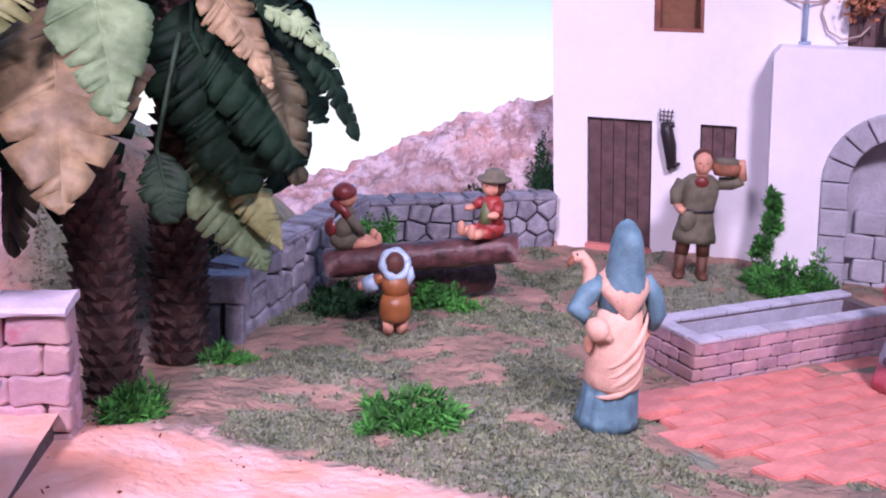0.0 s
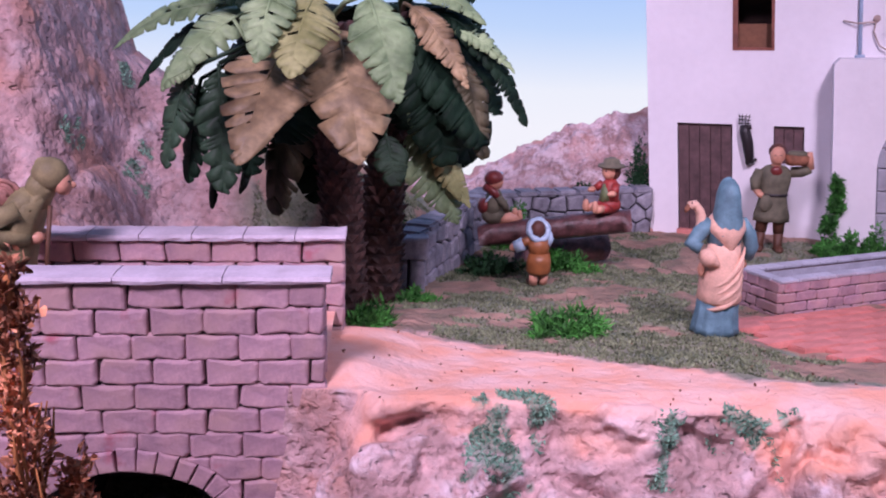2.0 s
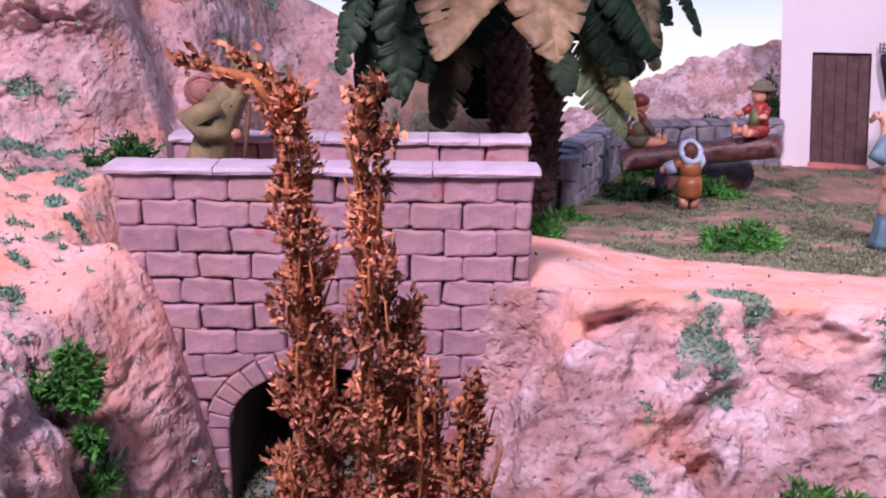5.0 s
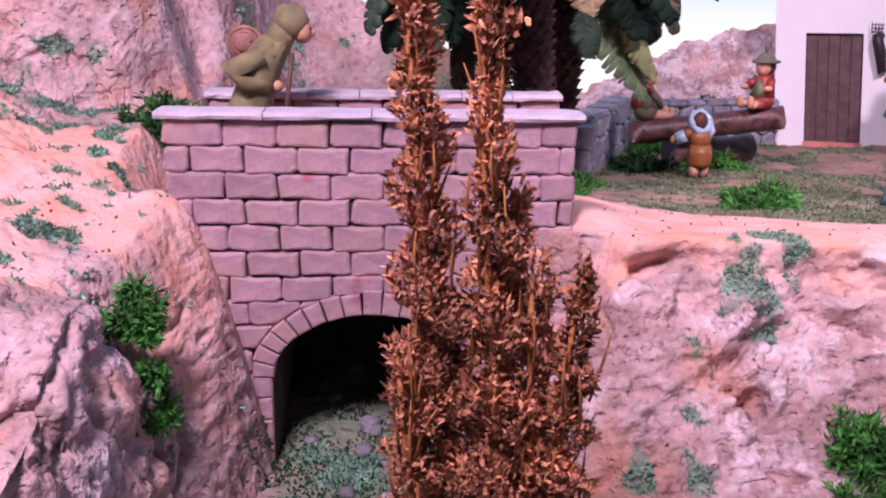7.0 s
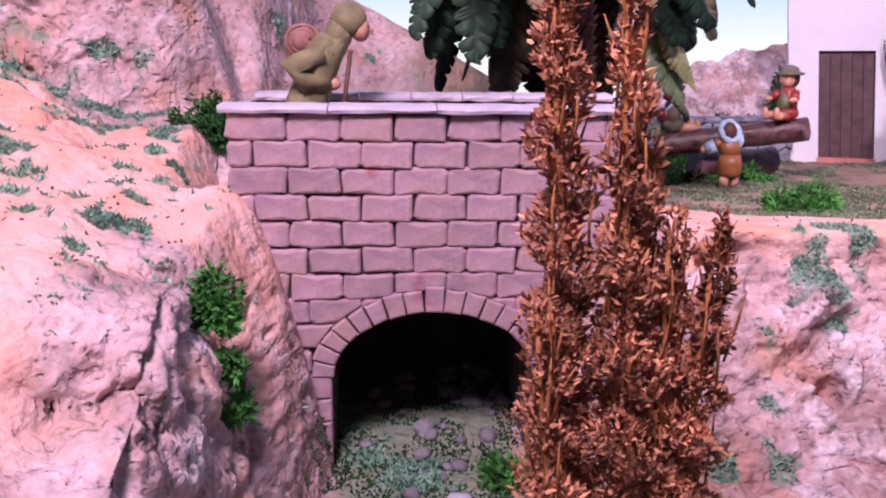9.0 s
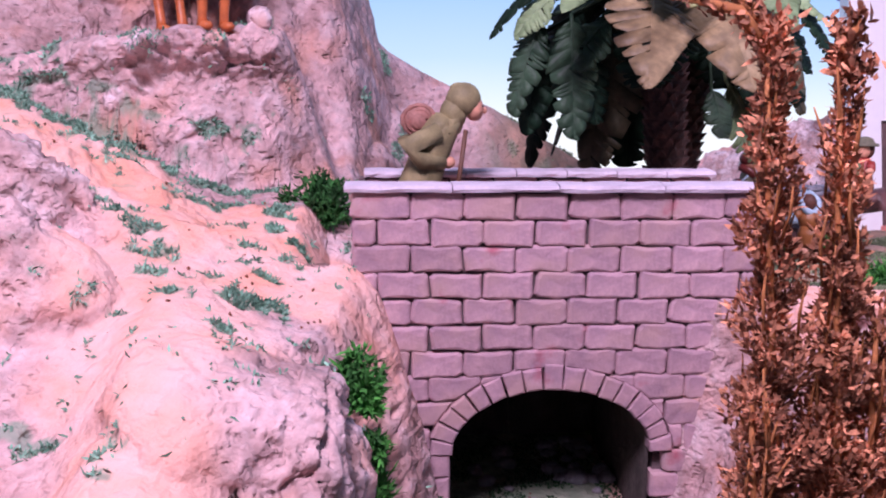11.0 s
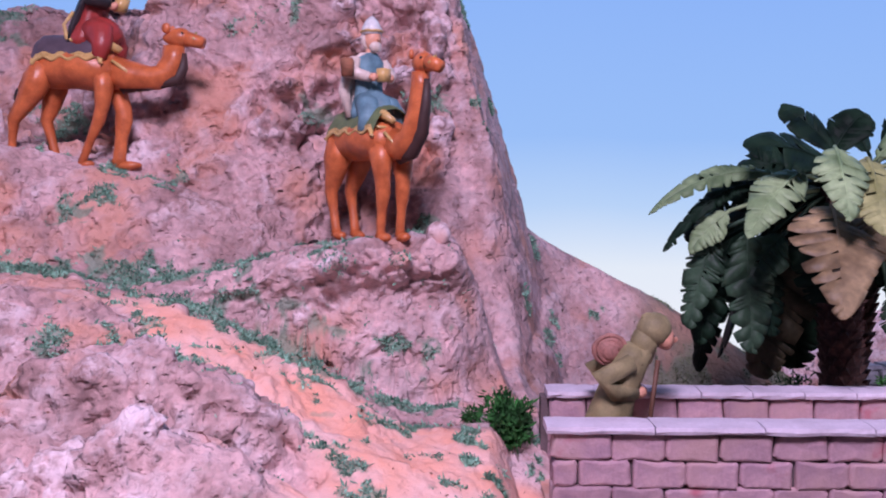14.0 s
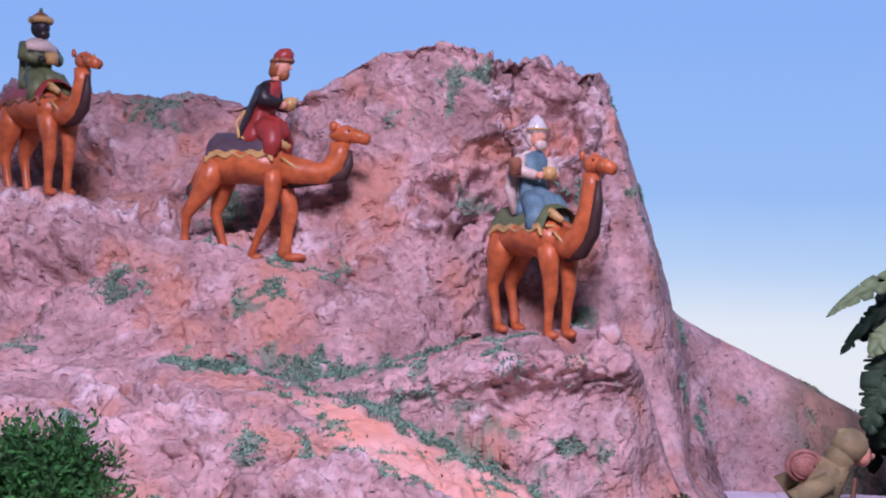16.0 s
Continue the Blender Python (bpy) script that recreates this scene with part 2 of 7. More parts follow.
    nt.links.new(sep.outputs["Red"], rock.inputs[0])
    rock.inputs[1].default_value, rock.inputs[2].default_value = -0.75, 1.0
    last = first.outputs["Normal"]
    for scale, kind, lo, hi, deep in ((105, "FBM", 0.50, 0.80, 0.0024), (38, "FBM", 0.35, 0.75, 0.0036)):
        n = nt.nodes.new("ShaderNodeTexNoise")
        n.noise_type = kind
        n.inputs["Scale"].default_value, n.inputs["Detail"].default_value = scale, 3
        nt.links.new(co.outputs["Object"], n.inputs["Vector"])
        r = nt.nodes.new("ShaderNodeMapRange")
        r.inputs["From Min"].default_value, r.inputs["From Max"].default_value = lo, hi
        r.inputs["To Min"].default_value, r.inputs["To Max"].default_value = 1.0, 0.0
        nt.links.new(n.outputs["Fac"], r.inputs["Value"])
        bp = nt.nodes.new("ShaderNodeBump")
        bp.inputs["Distance"].default_value = deep
        nt.links.new(rock.outputs[0], bp.inputs["Strength"])
        nt.links.new(r.outputs["Result"], bp.inputs["Height"])
        nt.links.new(last, bp.inputs["Normal"])
        last = bp.outputs["Normal"]
    # scattered dents, longer than high
    mp = nt.nodes.new("ShaderNodeMapping")
    mp.inputs["Scale"].default_value, mp.inputs["Rotation"].default_value = (1.0, 1.2, 2.0), (0.2, 0.35, 0.3)
    nt.links.new(co.outputs["Object"], mp.inputs["Vector"])
    for scale, share, deep in ((60, 0.74, 0.0030), (120, 0.76, 0.0016)):
        vo = nt.nodes.new("ShaderNodeTexVoronoi")
        vo.inputs["Scale"].default_value = scale
        nt.links.new(mp.outputs["Vector"], vo.inputs["Vector"])
        sc = nt.nodes.new("ShaderNodeSeparateColor")
        nt.links.new(vo.outputs["Color"], sc.inputs["Color"])
        few = nt.nodes.new("ShaderNodeMath")
        few.operation = "GREATER_THAN"
        few.inputs[1].default_value = share
        nt.links.new(sc.outputs["Red"], few.inputs[0])
        dent = nt.nodes.new("ShaderNodeMapRange")
        dent.interpolation_type = "SMOOTHSTEP"
        dent.inputs["From Min"].default_value, dent.inputs["From Max"].default_value = 0.0, 0.34
        dent.inputs["To Min"].default_value, dent.inputs["To Max"].default_value = -1.0, 0.0
        nt.links.new(vo.outputs["Distance"], dent.inputs["Value"])
        cut = nt.nodes.new("ShaderNodeMath")
        cut.operation = "MULTIPLY"
        nt.links.new(dent.outputs["Result"], cut.inputs[0])
        nt.links.new(few.outputs[0], cut.inputs[1])
        bp = nt.nodes.new("ShaderNodeBump")
        bp.inputs["Distance"].default_value = deep
        nt.links.new(rock.outputs[0], bp.inputs["Strength"])
        nt.links.new(cut.outputs[0], bp.inputs["Height"])
        nt.links.new(last, bp.inputs["Normal"])
        last = bp.outputs["Normal"]
    nt.links.new(last, b.inputs["Normal"])
    return m


M["earth"] = earth("painted_earth")


def stained(m, colour, scale, lo, hi):
    """Blotches of another paint over a finished material."""
    nt = m.node_tree
    b = nt.nodes["Principled BSDF"]
    old = b.inputs["Base Color"].links[0].from_socket
    geo, n = nt.nodes.new("ShaderNodeNewGeometry"), nt.nodes.new("ShaderNodeTexNoise")
    n.inputs["Scale"].default_value, n.inputs["Detail"].default_value = scale, 5
    nt.links.new(geo.outputs["Position"], n.inputs["Vector"])
    mr = nt.nodes.new("ShaderNodeMapRange")
    mr.inputs["From Min"].default_value, mr.inputs["From Max"].default_value = lo, hi
    nt.links.new(n.outputs["Fac"], mr.inputs["Value"])
    x = nt.nodes.new("ShaderNodeMix")
    x.data_type = "RGBA"
    x.inputs["B"].default_value = (*colour, 1)
    nt.links.new(mr.outputs["Result"], x.inputs["Factor"])
    nt.links.new(old, x.inputs["A"])
    nt.links.new(x.outputs["Result"], b.inputs["Base Color"])


stained(M["brick"], (0.46, 0.29, 0.29), 26, 0.50, 0.66)
stained(M["brick"], (0.40, 0.12, 0.16), 24, 0.63, 0.71)


# ---------------------------------------------------------------- mesh helpers
def mesh_object(name, bm, mats, parent=None, smooth=True, label=""):
    me = bpy.data.meshes.new(name)
    bmesh.ops.recalc_face_normals(bm, faces=bm.faces[:])
    bm.to_mesh(me)
    bm.free()
    for m in mats if isinstance(mats, (list, tuple)) else [mats]:
        me.materials.append(m)
    if smooth:
        me.polygons.foreach_set("use_smooth", [True] * len(me.polygons))
    ob = new(name, me)
    if parent:
        ob.parent = parent
    if label:
        tagged(ob, label)
    return ob


def part(name, bm, mat, parent, label="", smooth=False):
    return mesh_object(name, bm, mat, parent, smooth, label)


def empty(name, label, category, group="", kind="", at=(0, 0, 0)):
    ob = new(name)
    ob.location = at
    return tagged(ob, label, category, group, kind)


def raw_object(name, verts, faces, mat, parent=None, smooth=True):
    me = bpy.data.meshes.new(name)
    me.from_pydata(verts, [], faces)
    for m in mat if isinstance(mat, (list, tuple)) else [mat]:
        me.materials.append(m)
    if smooth:
        me.polygons.foreach_set("use_smooth", [True] * len(me.polygons))
    me.update()
    ob = new(name, me)
    if parent:
        ob.parent = parent
    return ob


def prism(bm, poly, y0, y1, bevel=0.0, to=None, mi=0):
    """A polygon of (x, z) pushed from y0 (front) to y1, with the front edge rounded by bevel. to: maps (x, y, z)."""
    to = to or (lambda x, y, z: (x, y, z))
    cx, cz = sum(p[0] for p in poly) / len(poly), sum(p[1] for p in poly) / len(poly)
    rings = []
    spec = [(y1, 1.0), (y0 + bevel, 1.0), (y0 + bevel * 0.3, 0.6), (y0, 0.0)] if bevel else [(y1, 1.0), (y0, 1.0)]
    for y, k in spec:
        ring = []
        for x, z in poly:
            d = math.hypot(x - cx, z - cz) or 1
            s = 1 - (1 - k) * bevel * 1.2 / d
            ring.append(bm.verts.new(to(cx + (x - cx) * s, y, cz + (z - cz) * s)))
        rings.append(ring)
    n = len(poly)
    out = []
    for a, b in zip(rings, rings[1:]):
        for i in range(n):
            out.append(bm.faces.new((a[i], a[(i + 1) % n], b[(i + 1) % n], b[i])))
    out.append(bm.faces.new(rings[-1]))
    out.append(bm.faces.new(rings[0][::-1]))
    for f in out:
        f.material_index = mi
    return out


def box(bm, x0, x1, y0, y1, z0, z1, to=None, mi=0):
    return prism(bm, [(x0, z0), (x1, z0), (x1, z1), (x0, z1)], y0, y1, 0, to, mi)


def tube(bm, pts, radii, sides=10, mi=0, squash=None, cap=True):
    """A round limb through the points; radii may be numbers or (a, b) pairs."""
    pts = [Vector(p) for p in pts]
    rings, side = [], None
    for i, p in enumerate(pts):
        d = (pts[min(i + 1, len(pts) - 1)] - pts[max(i - 1, 0)]).normalized()
        if side is None:
            side = d.cross(Vector((0, 1, 0)) if abs(d.y) < 0.9 else Vector((1, 0, 0))).normalized()
        side = (side - d * side.dot(d)).normalized()
        up = d.cross(side)
        r = radii[i] if isinstance(radii, (list, tuple)) else radii
        ra, rb = r if isinstance(r, tuple) else (r, r)
        rings.append([bm.verts.new(p + side * (ra * math.cos(a)) + up * (rb * math.sin(a))) for a in (2 * math.pi * k / sides for k in range(sides))])
    fs = []
    for a, b in zip(rings, rings[1:]):
        for i in range(sides):
            fs.append(bm.faces.new((a[i], a[(i + 1) % sides], b[(i + 1) % sides], b[i])))
    if cap:
        fs.append(bm.faces.new(rings[0][::-1]))
        fs.append(bm.faces.new(rings[-1]))
    for f in fs:
        f.material_index = mi
    return fs


def ball(bm, at, r, mi=0, seg=14, turn=None):
    """An egg shape with radii r (three numbers)."""
    m = Matrix.Translation(at) @ (turn or Matrix()) @ Matrix.Diagonal((*r, 1))
    got = bmesh.ops.create_uvsphere(bm, u_segments=seg, v_segments=max(6, seg * 2 // 3), radius=1, matrix=m)
    for f in {f for v in got["verts"] for f in v.link_faces}:
        f.material_index = mi


# ---------------------------------------------------------------- the lie of the land
BX0, BX1, BY = -0.6226, -0.3276, 0.4205   # the bridge's near face
FARY = 0.5475                             # far parapet
ARCH_X, ARCH_Z = -0.4755, 0.060
ARCH_A, ARCH_B = 0.0745, 0.0490          # half width and rise of the flat arch


def yard(x, y):
    return 0.122 + 0.0525 * np.exp(-(np.maximum(y, 0.40) - 0.42) / 0.30)


# feet and tops of the two rocks on the hillside
UPPER_X, UPPER_FOOT = (-1.5, -1.30, -1.078, -0.90, -0.84), (0.585, 0.600, 0.618, 0.668, 0.705)
LEDGE_X, LEDGE_FRONT, LEDGE_TOP = (-1.0, -0.97, -0.895, -0.828, -0.742, -0.69, -0.66), (0.625, 0.606, 0.580, 0.566, 0.572, 0.595, 0.640), (0.338, 0.340, 0.364, 0.379, 0.383, 0.381, 0.374)


def land(x, y):
    """Height of the modelled land."""
    wob = 0.012 * vnoise(x * 9, y * 9, 0 * x, 5) + 0.006 * vnoise(x * 23, y * 23, 0 * x, 6)
    z = yard(x, y) + 0.006 * vnoise(x * 11, y * 11, 0 * x, 3) * step(0.42, 0.6, y)
    z = z - 0.009 * step(0.03, 0.10, x) * step(0.46, 0.56, y) * step(0.98, 0.86, y)
    # the right bank: the path ends at an edge and the rock drops to the stream
    edge = 0.398 - 0.016 * step(-0.33, -0.29, x) - 0.040 * step(-0.25, 0.15, x) - 0.13 * step(0.05, 0.6, x) + wob
    drop = edge - y
    soft = 0.5 * (drop + np.sqrt(drop * drop + 0.010 ** 2))
    bank = z - 0.016 * step(-0.006, 0.004, drop) - 1.15 * soft
    z = np.maximum(bank, np.minimum(z, 0.040 - 0.35 * np.maximum(0.26 - y, 0)))
    # the way comes up to the bridge deck
    z = z + 0.015 * step(-0.24, -0.325, x) * step(0.415, 0.45, y) * step(0.62, 0.56, y) * (x > -0.6)
    # hillside to the left with the sandy way
    left = np.maximum(-0.65 - x, 0)
    slope = 0.197 + 0.27 * np.minimum(left, 0.25) + 0.10 * np.maximum(left - 0.25, 0) + 0.40 * (y - 0.40)
    slope = np.where(y < 0.40, 0.197 + 0.27 * np.minimum(left, 0.25) + 0.10 * np.maximum(left - 0.25, 0) + (0.22 + 0.26 * step(0.07, 0.13, left)) * (y - 0.40), slope)
    # the sandy way climbs a shallow valley at the ledge's foot
    vale = 0.228 + 0.47 * np.clip(-0.725 - x, 0, 0.20) + 0.12 * np.maximum(-0.925 - x, 0) + 0.10 * (y - 0.47)
    slope = np.where(y > 0.43, -smax(-slope, -vale, 0.012), slope)
    k = step(-0.588, -0.628, x)
    hill = slope * k + z * (1 - k)
    # a shoulder right of the hillside falls into the yard behind the bridge
    k2 = step(0.44, 0.60, y) * step(-0.50, -0.66, x)
    k2 = np.maximum(k2, step(-0.625, -0.665, x))
    z = np.where(y > 0.42, z * (1 - k2) + slope * k2, np.where(x < -0.5, hill, z))
    # the upper rock that carries the second camel: a rounded slope
    ub = np.interp(x, UPPER_X, UPPER_FOOT) + 0.5 * wob
    ut = 0.384 + 0.26 * np.maximum(-0.80 - x, 0) + 0.05 * (y - 0.70)
    up = np.clip((y - ub) / 0.095, 0, 1)
    up = np.sin(up * math.pi / 2) ** 1.15 * step(-0.80, -0.86, x)
    z = z * (1 - up) + np.maximum(ut, z) * up
    # the ledge rock of the first camel, steep in front and round at its nose
    front = np.interp(x, LEDGE_X, LEDGE_FRONT) + 0.4 * wob
    brow = np.interp(x, LEDGE_X, LEDGE_TOP) + 0.04 * (y - 0.66)
    face = np.clip((y - front) / 0.034, 0, 1)
    face = np.sqrt(np.maximum(face * (2 - face), 0)) * step(-1.0, -0.95, x) * step(-0.640, -0.672, x + 0.25 * (y - 0.62) + 0.6 * wob)
    z = z * (1 - face) + np.maximum(np.minimum(brow, np.where(up > 0.02, z, 9)), z) * face
    # the massif
    top = 0.66 + 0.045 * np.exp(-((x + 0.90) / 0.11) ** 2) - 0.025 * np.exp(-((x + 1.06) / 0.05) ** 2) + 1.2 * wob
    top = np.where(x < -1.0, top - 0.006 * step(-1.0, -1.1, x) + 0.012 * step(-1.15, -1.4, x), top)
    foot = 0.744 + 0.13 * step(-1.02, -1.18, x) - 0.035 * step(-0.70, -0.65, x) + 0.8 * wob
    wall = np.clip((y - foot) / 0.085, 0, 1)
    wall = wall * (0.72 + 0.28 * wall) * step(-0.550, -0.608, x)
    right = np.clip((-0.611 - x + 0.03 * step(0.75, 1.0, y)) / 0.105, 0, 1)
    right = (np.sqrt(right + 0.03) - 0.1732) * 0.655 + 0.45 * right
    crag = 0.27 + (top - 0.27) * np.minimum(right, 1)
    far = np.maximum(z, crag)
    z = z * (1 - wall) + far * wall
    # lower spur that runs out behind the palms
    spur = 0.385 - 0.58 * np.maximum(x + 0.60, 0) + 0.7 * wob
    ks = step(0.87, 1.00, y - 0.20 * np.maximum(x + 0.45, 0)) * step(-0.12, -0.26, x)
    z = np.where(x > -0.66, z * (1 - ks) + np.maximum(z, spur) * ks, z)
    z = z - 1.6 * np.maximum(y - np.where(x < -0.5, 1.03, 1.17), 0)
    # boulders on the near hillside
    for bx, by, rx, ry, h in ((-0.895, 0.405, 0.105, 0.048, 0.048), (-0.845, 0.325, 0.080, 0.046, 0.048), (-0.675, 0.215, 0.075, 0.060, 0.030), (-1.04, 0.50, 0.10, 0.05, 0.022), (-1.20, 0.42, 0.13, 0.08, 0.03), (-0.98, 0.33, 0.10, 0.07, 0.03)):
        q = ((x - bx + 0.6 * wob) / rx) ** 2 + ((y - by + 0.6 * wob) / ry) ** 2
        z = z + h * np.maximum(1 - q, 0) ** 0.6
    # a dark gap between the two boulders
    z = z - 0.032 * np.exp(-((y - 0.383 - 0.22 * (x + 0.835) + 0.5 * wob) / 0.009) ** 2) * step(-0.775, -0.80, x) * step(-1.04, -1.0, x)
    # the stream's gully in front of and under the bridge
    half = 0.080 + 0.02 * step(0.35, 0.15, y) + wob
    gl = (ARCH_X - np.interp(y, (0.10, 0.20, 0.25, 0.295, 0.335, 0.40), (0.100, 0.090, 0.095, 0.138, 0.106, 0.082)) - 0.6 * wob) - x
    gr = x - (ARCH_X + half + 0.012)
    out = np.maximum(gl, gr)
    wallz = -0.014 + 3.2 * np.maximum(gl, 0) + np.where(gr > 0, (2.2 + 7 * step(0.414, 0.426, y)) * gr, 0)
    wallz = np.where(gl > 0, -0.014 + 4.6 * gl - 26 * np.maximum(gl - 0.02, 0) ** 2 * (gl < 0.1), wallz)
    wallz = np.maximum(wallz, -0.014 + 1.4 * np.maximum(out, 0))
    gully = np.maximum(wallz, -0.014 + 0.01 * wob + 0.08 * np.maximum(y - 0.42, 0))
    z = np.where(y < 0.41, -smax(-z, -gully, 0.022), np.where(y < 0.62, np.minimum(z, gully), z))
    return z


def turfy(x, y):
    return step(-0.05, 0.25, fbm(x, y, 0 * x, 15, 3, 5) + 0.5 * vnoise(x * 60, y * 60, 0 * x, 8))


# where moss was flocked: (x, y, radius) on the bank, in the gully and on the hillside, (x, y, z, radius) on the steep massif
# the wide gully patches also darken the bed in place of shade
BANK_MOSS = ((-0.205, 0.365, 0.022), (-0.181, 0.392, 0.016), (-0.221, 0.368, 0.014), (-0.26, 0.345, 0.010), (-0.258, 0.315, 0.008), (-0.302, 0.288, 0.014), (-0.261, 0.287, 0.014), (-0.189, 0.394, 0.012), (-0.212, 0.372, 0.018), (-0.092, 0.355, 0.014), (-0.035, 0.365, 0.018), (-0.219, 0.392, 0.008), (-0.009, 0.36, 0.010), (-0.556, 0.272, 0.02), (-0.492, 0.40, 0.04), (-0.514, 0.435, 0.03), (-0.525, 0.345, 0.035), (-0.46, 0.33, 0.03))
HILL_MOSS = ((-0.845, 0.547, 0.020), (-0.807, 0.518, 0.018), (-0.761, 0.509, 0.014), (-0.680, 0.490, 0.012), (-0.763, 0.411, 0.014), (-0.763, 0.387, 0.012), (-0.748, 0.364, 0.010), (-0.726, 0.359, 0.008), (-0.730, 0.336, 0.008), (-0.698, 0.430, 0.008), (-0.680, 0.386, 0.008), (-0.780, 0.224, 0.014), (-0.760, 0.312, 0.010), (-0.897, 0.432, 0.030), (-0.952, 0.482, 0.020), (-0.690, 0.299, 0.010), (-0.689, 0.429, 0.008), (-0.661, 0.441, 0.008), (-0.712, 0.368, 0.008), (-0.733, 0.506, 0.010))
MASSIF_MOSS = ((-0.835, 0.797, 0.519, 0.018), (-0.879, 0.836, 0.630, 0.026), (-0.93, 0.83, 0.610, 0.022), (-0.843, 0.796, 0.521, 0.02), (-0.839, 0.825, 0.663, 0.014), (-0.749, 0.581, 0.291, 0.014), (-0.884, 0.548, 0.322, 0.014), (-0.844, 0.535, 0.301, 0.016), (-0.948, 0.447, 0.318, 0.014), (-0.921, 0.444, 0.306, 0.014), (-0.521, 0.963, 0.266, 0.018), (-0.60, 0.947, 0.359, 0.014), (-0.608, 0.795, 0.311, 0.016), (-0.57, 0.89, 0.244, 0.018), (-0.57, 0.921, 0.273, 0.012), (-1.17, 0.86, 0.60, 0.03), (-1.16, 0.556, 0.44, 0.022), (-1.142, 0.575, 0.429, 0.018), (-1.046, 0.606, 0.418, 0.016), (-1.012, 0.616, 0.42, 0.014), (-0.996, 0.491, 0.362, 0.02))
SHELF_MOSS = ((-1.066, 0.662, 0.414, 0.017), (-1.040, 0.686, 0.422, 0.015), (-1.192, 0.660, 0.427, 0.025), (-1.273, 0.946, 0.652, 0.036), (-0.960, 0.850, 0.626, 0.021), (-0.929, 0.469, 0.305, 0.021), (-1.001, 0.473, 0.306, 0.018), (-1.089, 0.516, 0.308, 0.015))


def mossy(x, y, z):
    """Density of the moss flock: named patches, strips along the sandy way and crumbs on it."""
    w1, w2 = 0.007 * vnoise(x * 70, y * 70, z * 70, 81), 0.007 * vnoise(x * 70, y * 70, z * 70, 82)
    u, v = x + w1 + 0.4 * w2, y + w2 - 0.4 * w1
    d = np.zeros_like(x)
    for px, py, r in BANK_MOSS:
        d = np.maximum(d, np.exp(-((u - px) ** 2 + (v - py) ** 2) / (0.50 * r * r)))
    for px, py, r in HILL_MOSS:
        d = np.maximum(d, np.exp(-(((u - px) / (1.1 * r)) ** 2 + ((v - py + 0.3 * (u - px)) / (0.5 * r)) ** 2)))
    for px, py, pz, r in MASSIF_MOSS + SHELF_MOSS:
        d = np.maximum(d, np.exp(-((u - px) ** 2 + (v - py) ** 2 + (z - pz) ** 2) / (r * r)))
    mid = np.interp(x, [-1.0, -0.95, -0.87, -0.77, -0.68, -0.60], [0.585, 0.548, 0.512, 0.480, 0.425, 0.430])
    wide = np.interp(x, [-1.0, -0.95, -0.87, -0.77, -0.68, -0.60], [0.014, 0.022, 0.040, 0.062, 0.085, 0.085])
    strip = 0.45 * np.exp(-((np.abs(v - mid) - wide) / 0.012) ** 2) * (x < -0.66) * (x > -1.02)
    foot = np.interp(x, LEDGE_X, LEDGE_FRONT)
    strip = np.maximum(strip, 0.85 * np.exp(-((v - foot + 0.014) / 0.015) ** 2) * (x < -0.69) * (x > -1.0))
    rift = np.interp(x, UPPER_X, UPPER_FOOT)
    strip = np.maximum(strip, 0.95 * np.exp(-((v - rift + 0.006) / 0.019) ** 2) * (x < -0.845) * (x > -1.12))
    way = np.exp(-((y - mid) / (wide + 0.03)) ** 2) * (x < -0.63) * (x > -1.0)
    low = np.exp(-((x + 0.72) / 0.09) ** 2 - ((y - 0.33) / 0.10) ** 2)
    crumbs = step(0.50, 0.62, vnoise(u * 125, v * 125, z * 125, 73)) * np.maximum(way, low) * 0.62
    ledges = 0.5 * step(0.62, 0.80, fbm(u, v, z, 15, 2, 74)) * (x < -0.62)
    n = 0.60 * vnoise(u * 95, v * 95, z * 95, 75) + 0.30 * vnoise(u * 230, v * 230, z * 230, 76)
    return step(0.40, 0.60, np.maximum(np.maximum(d, strip), ledges) + n - 0.04) * (np.maximum(np.maximum(d, strip), ledges) > 0.12) * 1.0 + crumbs * (n > -0.1)


